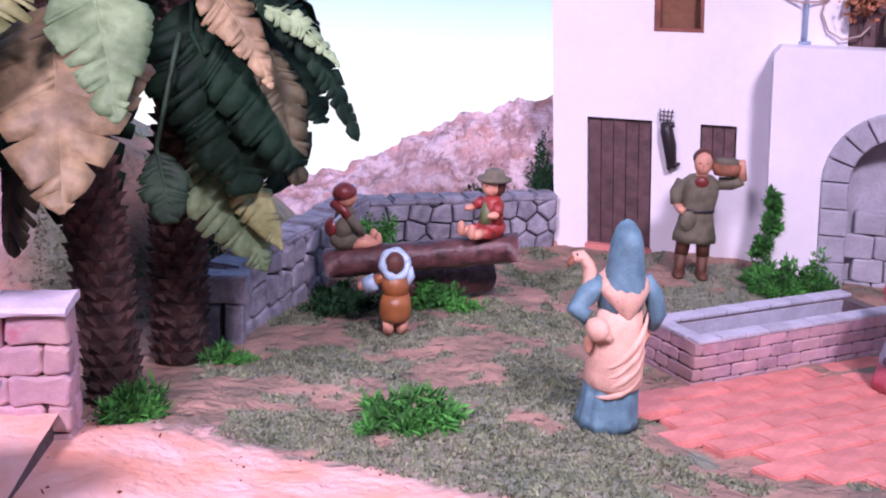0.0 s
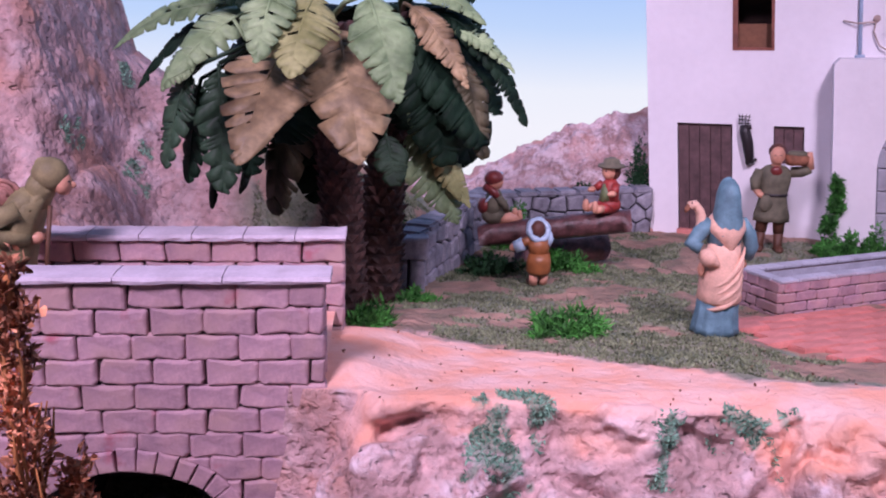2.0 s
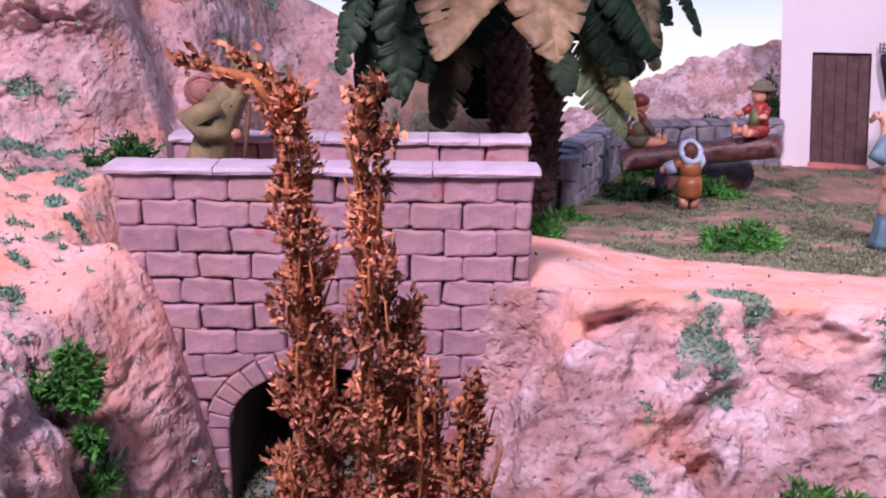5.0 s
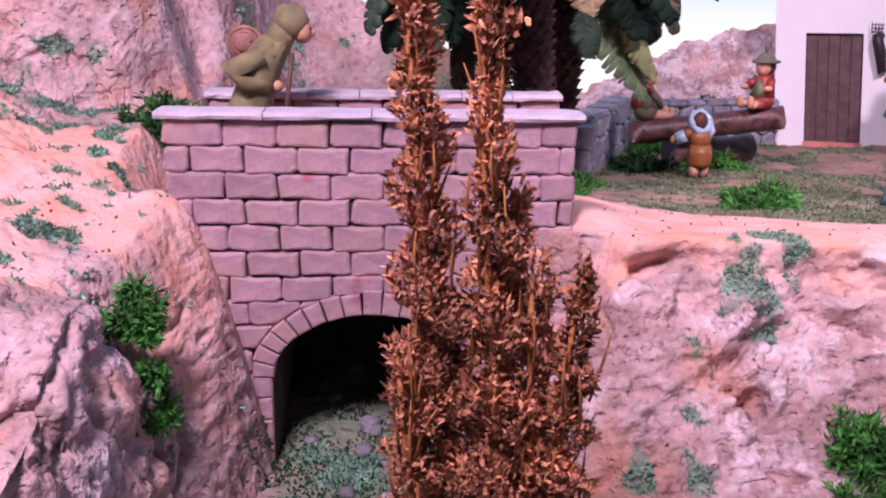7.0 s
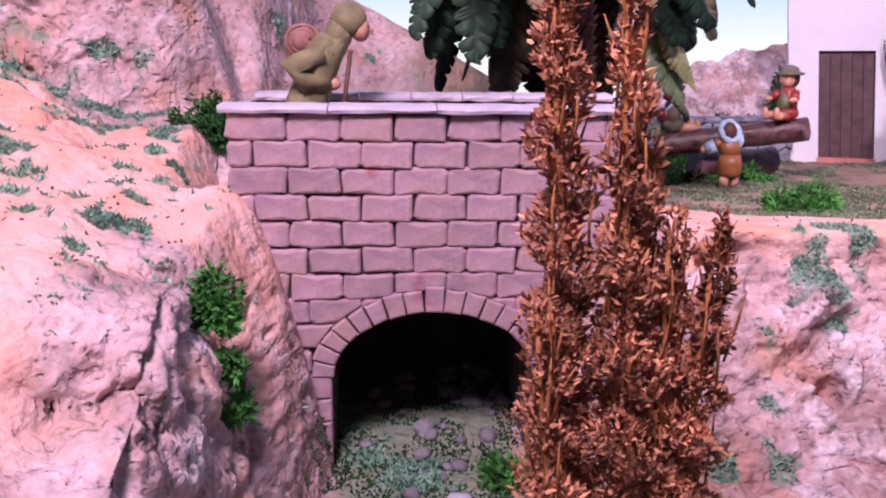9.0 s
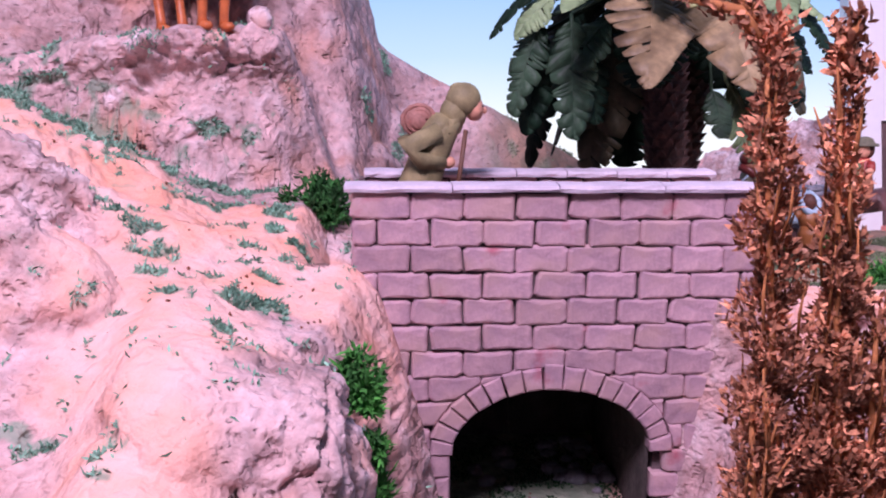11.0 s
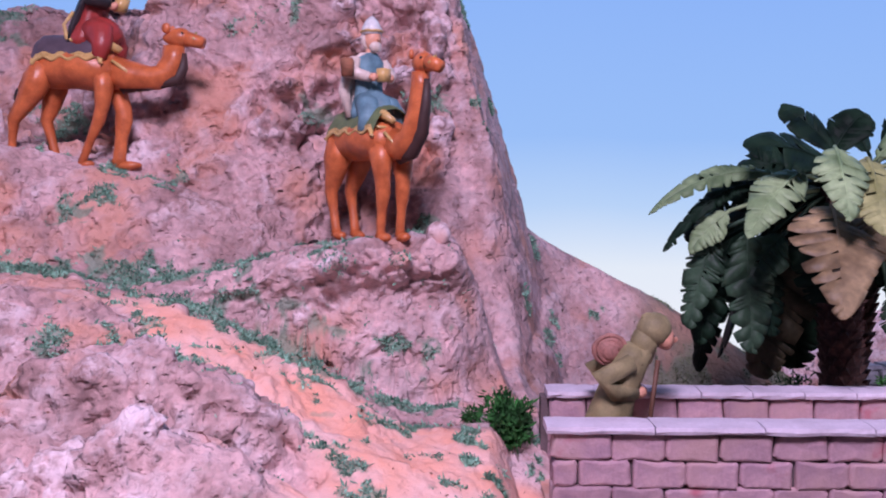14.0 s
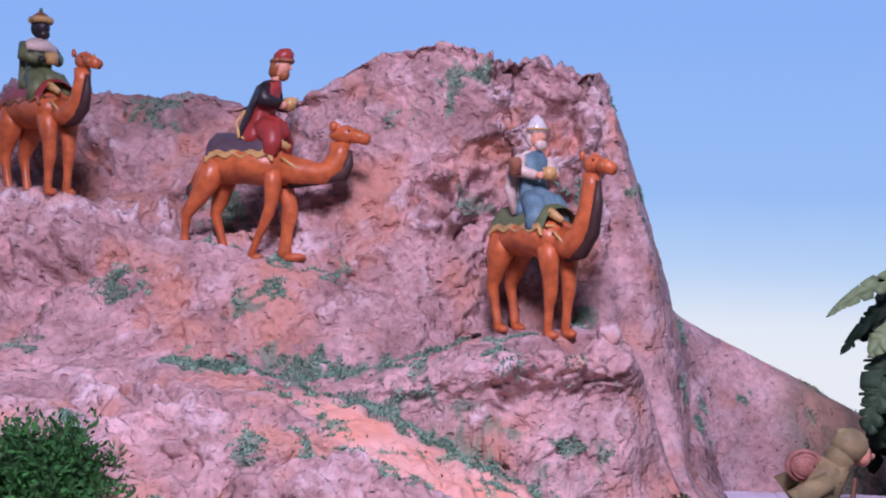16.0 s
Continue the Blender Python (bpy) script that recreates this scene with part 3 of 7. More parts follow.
def paint_masks(x, y, z, steep):
    """Where the sandy way, the turf and the moss tint were painted."""
    n = vnoise(x * 18, y * 18, 0 * x, 31) * 0.6 + vnoise(x * 47, y * 47, 0 * x, 32) * 0.4
    # sandy way: along the front of the yard, over the bridge and up the hillside
    far_side = np.interp(x, [-0.32, -0.184, -0.051, 0.04, 0.18, 0.6], [0.610, 0.556, 0.470, 0.415, 0.395, 0.38]) + 0.020 * n + 0.006 * vnoise(x * 140, y * 140, 0 * x, 33)
    road = step(far_side + 0.012, far_side - 0.006, y) * step(-0.36, -0.33, x) * step(0.376, 0.392, y + 0.20 * np.maximum(x + 0.2, 0) + 0.02 * n)
    mid = np.interp(x, [-1.0, -0.95, -0.87, -0.77, -0.68, -0.60], [0.585, 0.548, 0.512, 0.480, 0.425, 0.430])
    wide = np.interp(x, [-1.0, -0.95, -0.87, -0.77, -0.68, -0.60], [0.010, 0.020, 0.038, 0.060, 0.085, 0.085])
    up = step(wide + 0.014, wide - 0.006, np.abs(y - mid + 0.006) + 0.012 * n) * step(-0.56, -0.60, x) * step(-1.0, -0.95, x)
    low = step(0.02, -0.03, np.abs(x + 0.722) - 0.060 + 0.03 * n) * step(0.08, 0.12, y) * step(0.50, 0.44, y) * step(-0.62, -0.66, x)
    road = road * (1 - step(-0.300, -0.322, x) * step(0.425, 0.410, y))
    red = np.clip(np.maximum(np.maximum(road, up), low * 0.85), 0, 1) * (1 - step(0.55, 0.9, steep))
    yardm = step(far_side - 0.004, far_side + 0.02, y) * step(-0.50, -0.42, x) * step(1.35, 1.25, y) * (1 - step(0.5, 0.9, steep))
    moss = 0.75 * np.clip(mossy(x, y, z), 0, 1) + 0.55 * turfy(x, y) * yardm
    # the stream bed takes a dark earth and moss tint for its shade
    bed = step(0.05, 0.02, z) * step(-0.40, -0.42, x) * step(-0.56, -0.54, x)
    return red * (1 - bed), np.maximum(yardm, bed), np.clip(moss + bed * 0.65, 0, 1)


def build_land():
    xs = np.concatenate([np.arange(-2.2, -1.51, 0.02), np.arange(-1.5, -1.203, 0.0040), np.arange(-1.2, -0.7015, 0.0020), np.arange(-0.70, -0.6005, 0.0010), np.arange(-0.60, -0.5815, 0.0020), np.arange(-0.58, 0.119, 0.0024), np.arange(0.12, 0.197, 0.004), np.arange(0.2, 0.7, 0.008), np.arange(0.7, 1.6, 0.03)])
    # rows are spread evenly along each profile, so that steep walls carry as much detail as flats
    fine = np.arange(-0.1, 1.75, 0.0015)
    FX, FY = np.meshgrid(xs, fine, indexing="ij")
    FZ = land(FX, FY)
    dens = np.interp(fine, [-0.1, 0.13, 0.16, 1.10, 1.2, 1.75], [0.3, 0.3, 1.0, 1.0, 0.25, 0.1])
    run = np.hypot(np.diff(fine)[None, :], np.diff(FZ, axis=1)) * dens[None, 1:] + 2e-4
    arc = np.concatenate([np.zeros((len(xs), 1)), np.cumsum(run, axis=1)], axis=1)
    arc /= arc[:, -1:]
    rows = np.linspace(0, 1, 880)
    Y = np.stack([np.interp(rows, a, fine) for a in arc])
    # neighbouring profiles are eased into one another
    span = 17
    pad = np.concatenate([np.repeat(Y[:1], span // 2, 0), Y, np.repeat(Y[-1:], span // 2, 0)])
    run = np.concatenate([np.zeros((1, len(rows))), np.cumsum(pad, axis=0)])
    Y = (run[span:] - run[:-span]) / span
    X = np.repeat(xs[:, None], len(rows), axis=1)
    Z = land(X, Y)
    # the ledge's end is eased by hand
    soft = Z.copy()
    for _ in range(3):
        soft[12:-12] = np.mean([soft[12 + k:len(soft) - 12 + k] for k in range(-12, 13, 4)], axis=0)
    ease = step(-0.70, -0.68, X) * step(-0.615, -0.63, X) * step(0.555, 0.585, Y) * step(0.76, 0.73, Y)
    Z = Z * (1 - ease) + soft * ease
    P = np.stack([X, Y, Z], -1)
    du, dv = np.gradient(P, axis=0), np.gradient(P, axis=1)
    N = np.cross(du, dv)
    N /= np.linalg.norm(N, axis=-1, keepdims=True)
    steep = 1 - N[..., 2]
    red, grn, blu = paint_masks(X, Y, Z, steep)
    rough = np.clip(0.22 + 1.6 * steep, 0, 1) * (1 - np.where(X > -0.5, 0.93, 0.62) * red) * (1 - 0.60 * grn)
    rough = np.maximum(rough, 0.75 * (X < -0.64) * (1 - 0.66 * red))
    rough = np.maximum(rough, 0.95 * step(0.395, 0.375, Y + 0.12 * np.maximum(X + 0.2, 0)) * step(-0.345, -0.32, X))
    # lumps, knobs and pits of hand-laid plaster, in turned and warped coordinates
    A, B, C = 0.80 * X + 0.43 * Y + 0.42 * Z, -0.52 * X + 0.83 * Y + 0.20 * Z, -0.27 * X - 0.35 * Y + 0.89 * Z
    wx, wy = 0.018 * vnoise(A * 13, B * 13, C * 13, 61), 0.018 * vnoise(A * 13, B * 13, C * 13, 62)
    A, B, C = A + wx, B + wy, C - wx
    wx, wy = 0.0035 * vnoise(A * 70, B * 70, C * 70, 63), 0.0035 * vnoise(A * 70, B * 70, C * 70, 64)
    A, B, C = A + wx, B + wy, C + wx - wy

    def domes(f, seed):
        return 0.30 - cells(A * f, B * f, C * f * 1.5, seed) ** 1.5

    lumps = 0.010 * fbm(A, B, C, 11, 2, 11) + 0.024 * domes(19, 19) + 0.016 * domes(44, 23) + 0.0075 * domes(96, 24) + 0.0012 * vnoise(A * 210, B * 210, C * 210, 25)
    pits = 0.0055 * step(0.38, 0.60, vnoise(A * 92, B * 92, C * 92, 29)) + 0.0090 * step(0.42, 0.66, vnoise(A * 40, B * 40, C * 78, 30)) + 0.0032 * step(0.40, 0.55, vnoise(A * 175, B * 175, C * 175, 28)) + 0.0110 * step(0.44, 0.62, vnoise(A * 13, B * 13, C * 46, 27))
    # the right bank is laid in rough courses
    layer = (C * 26 + 0.8 * vnoise(A * 16, B * 16, C * 16, 34)) % 1.0
    bankside = step(0.405, 0.385, Y + 0.12 * np.maximum(X + 0.2, 0)) * step(-0.345, -0.32, X)
    lumps = lumps * (1 + 0.9 * bankside + 0.75 * step(-0.66, -0.70, X) * step(0.30, 0.36, Y))
    lumps = lumps + bankside * 0.020 * (step(0.0, 0.18, layer) - layer)
    # crumbly in places, smoothed by the trowel in others
    trowel = 0.30 + 0.95 * step(-0.15, 0.50, fbm(A, B, C, 9, 2, 36))
    flank = step(-0.74, -0.68, X) * step(0.62, 0.68, Y) * step(0.02, -0.10, X)
    trowel = trowel * (1 - 0.80 * flank)
    trowel = trowel * (1 - 0.75 * ease) * (1 - 0.50 * step(-0.555, -0.60, X) * step(-0.81, -0.77, X) * step(0.40, 0.34, Y))
    trowel = trowel * (1 - 0.65 * step(-0.045, -0.02, Y - np.interp(X, LEDGE_X, LEDGE_FRONT)) * step(0.05, 0.02, Y - np.interp(X, LEDGE_X, LEDGE_FRONT)) * step(-0.88, -0.84, X) * step(-0.030, -0.045, Z - np.interp(X, LEDGE_X, LEDGE_TOP)) * step(-0.655, -0.67, X))
    pits = pits * (1 - 0.8 * ease) * (1 - 0.75 * flank) * (1 - 0.3 * step(-0.625, -0.665, X) * step(-0.81, -0.77, X) * step(0.40, 0.34, Y))
    d = (lumps * trowel - pits * (0.5 + 0.5 * trowel)) * rough + 0.0010 * fbm(A, B, C, 60, 2, 13) * (1 - rough)
    # a dark slot under the lip of the bank
    d = d - 0.020 * np.exp(-((X + 0.272) / 0.026) ** 2 - ((Z - 0.160 - 0.12 * (X + 0.272)) / 0.0055) ** 2) * step(0.34, 0.36, Y) * step(0.43, 0.41, Y)
    d = d - 0.016 * np.exp(-((X + 0.150) / 0.020) ** 2 - ((Z - 0.128 + 0.3 * (X + 0.150)) / 0.006) ** 2) * step(0.30, 0.32, Y) * step(0.42, 0.40, Y)
    keep = step(0.0, 0.03, np.abs(Y - 0.495) - 0.075) + step(-0.635, -0.665, X) + step(-0.315, -0.29, X)
    P = P + N * (d * np.clip(keep, 0, 1))[..., None]
    # the brow of the camels' ledge hangs over a hollow
    bz, bf = np.interp(X, LEDGE_X, LEDGE_TOP), np.interp(X, LEDGE_X, LEDGE_FRONT)
    belt = step(-0.030, -0.008, Y - bf) * step(0.085, 0.05, Y - bf) * step(-0.655, -0.69, X) * step(-0.97, -0.92, X)
    push = 0.020 * np.exp(-((Z - bz + 0.016) / 0.016) ** 2) - 0.016 * np.exp(-((Z - bz + 0.055) / 0.020) ** 2)
    P[..., 1] -= push * belt * (0.8 + 0.5 * vnoise(X * 21, 0 * X, Z * 9, 35))
    P[..., 2] = np.where((X > -0.606) & (X < -0.344) & (Y > 0.425) & (Y < 0.575), np.minimum(P[..., 2], 0.10), P[..., 2])
    nx, ny = X.shape
    idx = np.arange(nx * ny).reshape(nx, ny)
    quads = np.stack([idx[:-1, :-1], idx[1:, :-1], idx[1:, 1:], idx[:-1, 1:]], -1)
    cx = 0.25 * (X[:-1, :-1] + X[1:, :-1] + X[1:, 1:] + X[:-1, 1:])
    cy = 0.25 * (Y[:-1, :-1] + Y[1:, :-1] + Y[1:, 1:] + Y[:-1, 1:])
    mount = (cx < -0.56) | ((cy > 0.90 + 0.30 * np.maximum(cx + 0.45, 0)) & (cx < 0.0))
    # relief height, which steers the painted crest highlights
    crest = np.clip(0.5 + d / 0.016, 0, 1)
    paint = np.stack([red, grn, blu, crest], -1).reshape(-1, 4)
    flat = P.reshape(-1, 3)
    for name, mask, label, cat in (("mountain", mount, "pink plaster rock mountain with ledges and mossy patches", "mountain"), ("ground", ~mount, "earth yard and orange sandy way above a pink rock bank", "ground")):
        q = quads[mask]
        used, inv = np.unique(q, return_inverse=True)
        me = bpy.data.meshes.new(name)
        me.vertices.add(len(used))
        me.vertices.foreach_set("co", flat[used].ravel())
        q = inv.reshape(-1, 4)
        me.loops.add(q.size)
        me.loops.foreach_set("vertex_index", q.ravel())
        me.polygons.add(len(q))
        me.polygons.foreach_set("loop_start", np.arange(0, q.size, 4))
        me.polygons.foreach_set("use_smooth", np.ones(len(q), bool))
        me.update(calc_edges=True)
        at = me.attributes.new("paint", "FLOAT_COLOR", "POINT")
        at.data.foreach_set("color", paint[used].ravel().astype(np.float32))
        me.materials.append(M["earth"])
        tagged(new(name, me), label, cat, kind="structure")
    return xs, P


LX, LP = build_land()


def on_land(x, y):
    """Height of the finished land under (x, y)."""
    i = int(np.clip(np.searchsorted(LX, x), 1, len(LX) - 1))
    return float(np.mean([np.interp(y, LP[k, :, 1], LP[k, :, 2]) for k in (i - 1, i)]))


# ---------------------------------------------------------------- painted sky
def build_sky():
    m = bpy.data.materials.new("painted_sky")
    m.use_nodes = True
    nt = m.node_tree
    nt.nodes.clear()
    out, em = nt.nodes.new("ShaderNodeOutputMaterial"), nt.nodes.new("ShaderNodeEmission")
    geo, sep = nt.nodes.new("ShaderNodeNewGeometry"), nt.nodes.new("ShaderNodeSeparateXYZ")
    nt.links.new(geo.outputs["Position"], sep.inputs[0])
    nz = nt.nodes.new("ShaderNodeTexNoise")
    nz.inputs["Scale"].default_value, nz.inputs["Detail"].default_value = 0.9, 2
    nt.links.new(geo.outputs["Position"], nz.inputs["Vector"])
    # the white haze stands higher in the gap beside the house
    ma = nt.nodes.new("ShaderNodeMath")
    ma.operation = "MULTIPLY_ADD"
    nt.links.new(nz.outputs["Fac"], ma.inputs[0])
    ma.inputs[1].default_value = -0.12
    nt.links.new(sep.outputs["Z"], ma.inputs[2])
    mr = nt.nodes.new("ShaderNodeMapRange")
    mr.inputs["From Min"].default_value, mr.inputs["From Max"].default_value = 0.10, 0.95
    nt.links.new(ma.outputs[0], mr.inputs["Value"])
    cr = nt.nodes.new("ShaderNodeValToRGB")
    e = cr.color_ramp.elements
    e[0].position, e[0].color = 0.0, (1.0, 0.98, 1.0, 1)
    e[1].position, e[1].color = 1.0, (0.33, 0.52, 1.0, 1)
    for p, c in ((0.12, (0.95, 0.96, 1.0, 1)), (0.30, (0.60, 0.75, 1.0, 1)), (0.50, (0.405, 0.60, 1.0, 1))):
        k = e.new(p)
        k.color = c
    nt.links.new(mr.outputs["Result"], cr.inputs["Fac"])
    nt.links.new(cr.outputs["Color"], em.inputs["Color"])
    # the backdrop glows by itself instead of being lit by lamps
    em.inputs["Strength"].default_value = 0.98
    nt.links.new(em.outputs["Emission"], out.inputs["Surface"])
    verts, faces = [], []
    n = 48
    for i in range(n + 1):
        a = math.radians(-20 + 220 * i / n)
        for z in (-0.4, 2.6):
            verts.append((-0.5 + 2.9 * math.cos(a), 0.15 + 2.05 * math.sin(a), z))
    for i in range(n):
        faces.append((2 * i, 2 * i + 1, 2 * i + 3, 2 * i + 2))
    tagged(raw_object("backdrop", verts, faces, m), "curved backdrop painted as blue sky with white haze", "backdrop", kind="structure")


build_sky()


# ---------------------------------------------------------------- the bridge
def jitter(rng, a):
    return rng.uniform(-a, a)


def brick_poly(x0, x1, z0, z1, rng, j=0.0013):
    """Outline of a brick with slightly uneven corners and chamfered ends."""
    g = 0.0003
    x0, x1, z0, z1 = x0 + g, x1 - g, z0 + g, z1 - g
    c = 0.0020
    pts = [(x0 + c, z0), ((x0 + x1) / 2, z0), (x1 - c, z0), (x1, z0 + c), (x1, z1 - c), (x1 - c, z1), ((x0 + x1) / 2, z1), (x0 + c, z1), (x0, z1 - c), (x0, z0 + c)]
    return [(x + jitter(rng, j), z + jitter(rng, j)) for x, z in pts]


def cut_round(poly, cx, cz, r):
    """What is left of a convex outline outside a circle, cut by the tangent that faces it."""
    mx, mz = sum(p[0] for p in poly) / len(poly), sum(p[1] for p in poly) / len(poly)
    if all(math.hypot(x - cx, z - cz) > r for x, z in poly):
        return poly
    d = math.hypot(mx - cx, mz - cz)
    nx, nz = (mx - cx) / d, (mz - cz) / d
    side = [(x - cx) * nx + (z - cz) * nz - r for x, z in poly]
    out = []
    for i in range(len(poly)):
        a, b, sa, sb = poly[i], poly[(i + 1) % len(poly)], side[i], side[(i + 1) % len(poly)]
        if sa >= 0:
            out.append(a)
        if sa * sb < 0:
            t = sa / (sa - sb)
            out.append((a[0] + t * (b[0] - a[0]), a[1] + t * (b[1] - a[1])))
    return out if len(out) >= 3 else []


def build_bridge():
    rng = random.Random(4)
    bridge = empty("stone_bridge", "mauve-grey brick footbridge with round arch over the gully", "bridge", kind="structure")
    # core with the vaulted passage
    n = 18
    poly = [(BX0 + 0.004, -0.06), (ARCH_X - ARCH_A - 0.004, -0.06)]
    poly += [(ARCH_X - (ARCH_A + 0.004) * math.cos(math.pi * k / n), ARCH_Z + (ARCH_B + 0.004) * math.sin(math.pi * k / n)) for k in range(n + 1)]
    poly += [(ARCH_X + ARCH_A + 0.004, -0.06), (BX1 - 0.004, -0.06), (BX1 - 0.004, 0.190), (BX0 + 0.004, 0.190)]
    bm = bmesh.new()
    vs = [[bm.verts.new((x, y, z)) for x, z in poly] for y in (BY + 0.006, FARY + 0.022)]
    k = len(poly)
    for i in range(k):
        f = bm.faces.new((vs[0][i], vs[0][(i + 1) % k], vs[1][(i + 1) % k], vs[1][i]))
    for ring in vs:
        bmesh.ops.triangle_fill(bm, use_beauty=True, edges=[bm.edges.get((ring[i], ring[(i + 1) % k])) for i in range(k)])
    part("core", bm, M["mortar"], bridge)
    # lining of the passage, coloured dark in place of its shade
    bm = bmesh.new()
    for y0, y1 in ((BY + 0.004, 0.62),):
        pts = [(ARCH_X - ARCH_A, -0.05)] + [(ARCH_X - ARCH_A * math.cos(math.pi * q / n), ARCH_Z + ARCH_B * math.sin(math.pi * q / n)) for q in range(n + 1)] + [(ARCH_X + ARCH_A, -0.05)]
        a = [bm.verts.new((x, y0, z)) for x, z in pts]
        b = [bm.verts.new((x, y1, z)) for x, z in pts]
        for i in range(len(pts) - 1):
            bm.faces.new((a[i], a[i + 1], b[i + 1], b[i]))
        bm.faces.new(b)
    part("vault", bm, M["tunnel"], bridge, "vaulted lining coloured dark for the shade inside")
    # parapet cores
    for nm, y0 in (("near_parapet", BY), ("far_parapet", FARY)):
        bm = bmesh.new()
        box(bm, BX0 + 0.003, BX1 - 0.003, y0 + 0.004, y0 + 0.024, 0.12, 0.2530)
        part(nm, bm, M["mortar"], bridge)
    # deck
    bm = bmesh.new()
    g = 14
    grid = [[bm.verts.new((BX0 + (BX1 - BX0) * i / g, BY + 0.02 + (FARY - BY - 0.02) * j / 5, 0.192 + 0.002 * noise.noise((i * 0.7, j * 0.9, 3)))) for j in range(6)] for i in range(g + 1)]
    for i in range(g):
        for j in range(5):
            bm.faces.new((grid[i][j], grid[i + 1][j], grid[i + 1][j + 1], grid[i][j + 1]))
    deck = part("deck", bm, M["earth"], bridge, "sandy deck", True)
    at = deck.data.attributes.new("paint", "FLOAT_COLOR", "POINT")
    at.data.foreach_set("color", np.tile([1.0, 0, 0, 1], len(deck.data.vertices)).astype(np.float32))
    # courses of brick
    pitch = 0.0379
    tops = [0.2540] + [0.2350 - 0.01925 * q for q in range(14)]
    shared = []
    for v in range(7):
        bm = bmesh.new()
        prism(bm, brick_poly(-pitch / 2, pitch / 2, -0.0096, 0.0096, rng), 0.0 + jitter(rng, 0.0009), 0.012, 0.0023)
        ob = part("brick", bm, M["brick"], bridge)
        shared.append(ob.data)
        bpy.data.objects.remove(ob)

    def course(y, z1, z0, first, x0, x1, arch):
        cuts = [x0] + [c for c in (first + pitch * q for q in range(-1, 9)) if x0 + 0.008 < c < x1 - 0.008] + [x1]
        for a, b in zip(cuts, cuts[1:]):
            full = abs(b - a - pitch) < 0.002
            poly = brick_poly(a, b, z0, z1, rng)
            left = poly
            if arch:
                # the flat arch is cut as a circle in stretched heights
                q = (ARCH_A + 0.0165) / (ARCH_B + 0.0165)
                tall = [(x, ARCH_Z + (z - ARCH_Z) * q) for x, z in poly]
                cut = cut_round(tall, ARCH_X, ARCH_Z, ARCH_A + 0.0165)
                left = poly if cut is tall else [(x, ARCH_Z + (z - ARCH_Z) / q) for x, z in cut]
            inside = arch and z1 < ARCH_Z + 0.004 and abs((a + b) / 2 - ARCH_X) < ARCH_A
            if arch and z1 < ARCH_Z + 0.004:
                lim = ARCH_A + 0.001
                if abs((a + b) / 2 - ARCH_X) < lim - 0.004:
                    continue
                left = [(min(x, ARCH_X - lim) if (a + b) / 2 < ARCH_X else max(x, ARCH_X + lim), z) for x, z in poly]
                inside = False
            if not left or inside:
                continue
            if left is poly and full:
                ob = new("brick", rng.choice(shared))
                ob.parent = bridge
                ob.matrix_basis = pose((a + b) / 2, y + jitter(rng, 0.0006), (z0 + z1) / 2, 0, jitter(rng, 0.5), 0) @ Matrix.Diagonal((1, 1, (z1 - z0) / 0.01925, 1))
            else:
                w = max(p[0] for p in left) - min(p[0] for p in left)
                h = max(p[1] for p in left) - min(p[1] for p in left)
                if w < 0.004 or h < 0.004:
                    continue
                bm = bmesh.new()
                prism(bm, left, y + jitter(rng, 0.0006), y + 0.012, min(0.0023, w / 5, h / 5))
                part("brick", bm, M["brick"], bridge)

    for r in range(len(tops) - 1):
        course(BY - 0.0015, tops[r], tops[r + 1], (-0.5805 if r % 2 == 0 else -0.6043), BX0, BX1, True)
    for r in range(5):
        course(FARY - 0.0015, tops[r], tops[r + 1], (-0.582 if r % 2 == 0 else -0.600), BX0 + 0.009, BX1 + 0.008, False)
    # end faces of both parapets
    for y in (BY, FARY):
        for r in range(5):
            for x, s in ((BX1 + (0.008 if y == FARY else 0) - 0.0005, 1), (BX0 + (0.009 if y == FARY else 0) + 0.0005, -1)):
                bm = bmesh.new()
                prism(bm, brick_poly(y + 0.012, y + 0.0245, tops[r + 1], tops[r], rng), 0, 0.006, 0.0015, to=lambda u, v, w, x=x, s=s: (x - s * v, u, w))
                part("brick", bm, M["brick"], bridge)
    # ring of wedge stones
    k = 17
    for i in range(k):
        a0, a1 = math.pi * i / k + 0.007, math.pi * (i + 1) / k - 0.007
        deep = 0.0165 + (0.004 if i == k // 2 else 0) + jitter(rng, 0.001)
        pts = []
        for r, a in ((0, a0), (0, a1), (deep, a1), (deep, (a0 + a1) / 2), (deep, a0)):
            nx, nz = math.cos(a) / ARCH_A, math.sin(a) / ARCH_B
            nl = math.hypot(nx, nz)
            pts.append((ARCH_X + ARCH_A * math.cos(a) + r * nx / nl + jitter(rng, 0.0006), ARCH_Z + ARCH_B * math.sin(a) + r * nz / nl + jitter(rng, 0.0006)))
        bm = bmesh.new()
        prism(bm, pts, BY - 0.003 + jitter(rng, 0.0008), BY + 0.012, 0.0017)
        part("wedge_stone", bm, M["brick"], bridge)
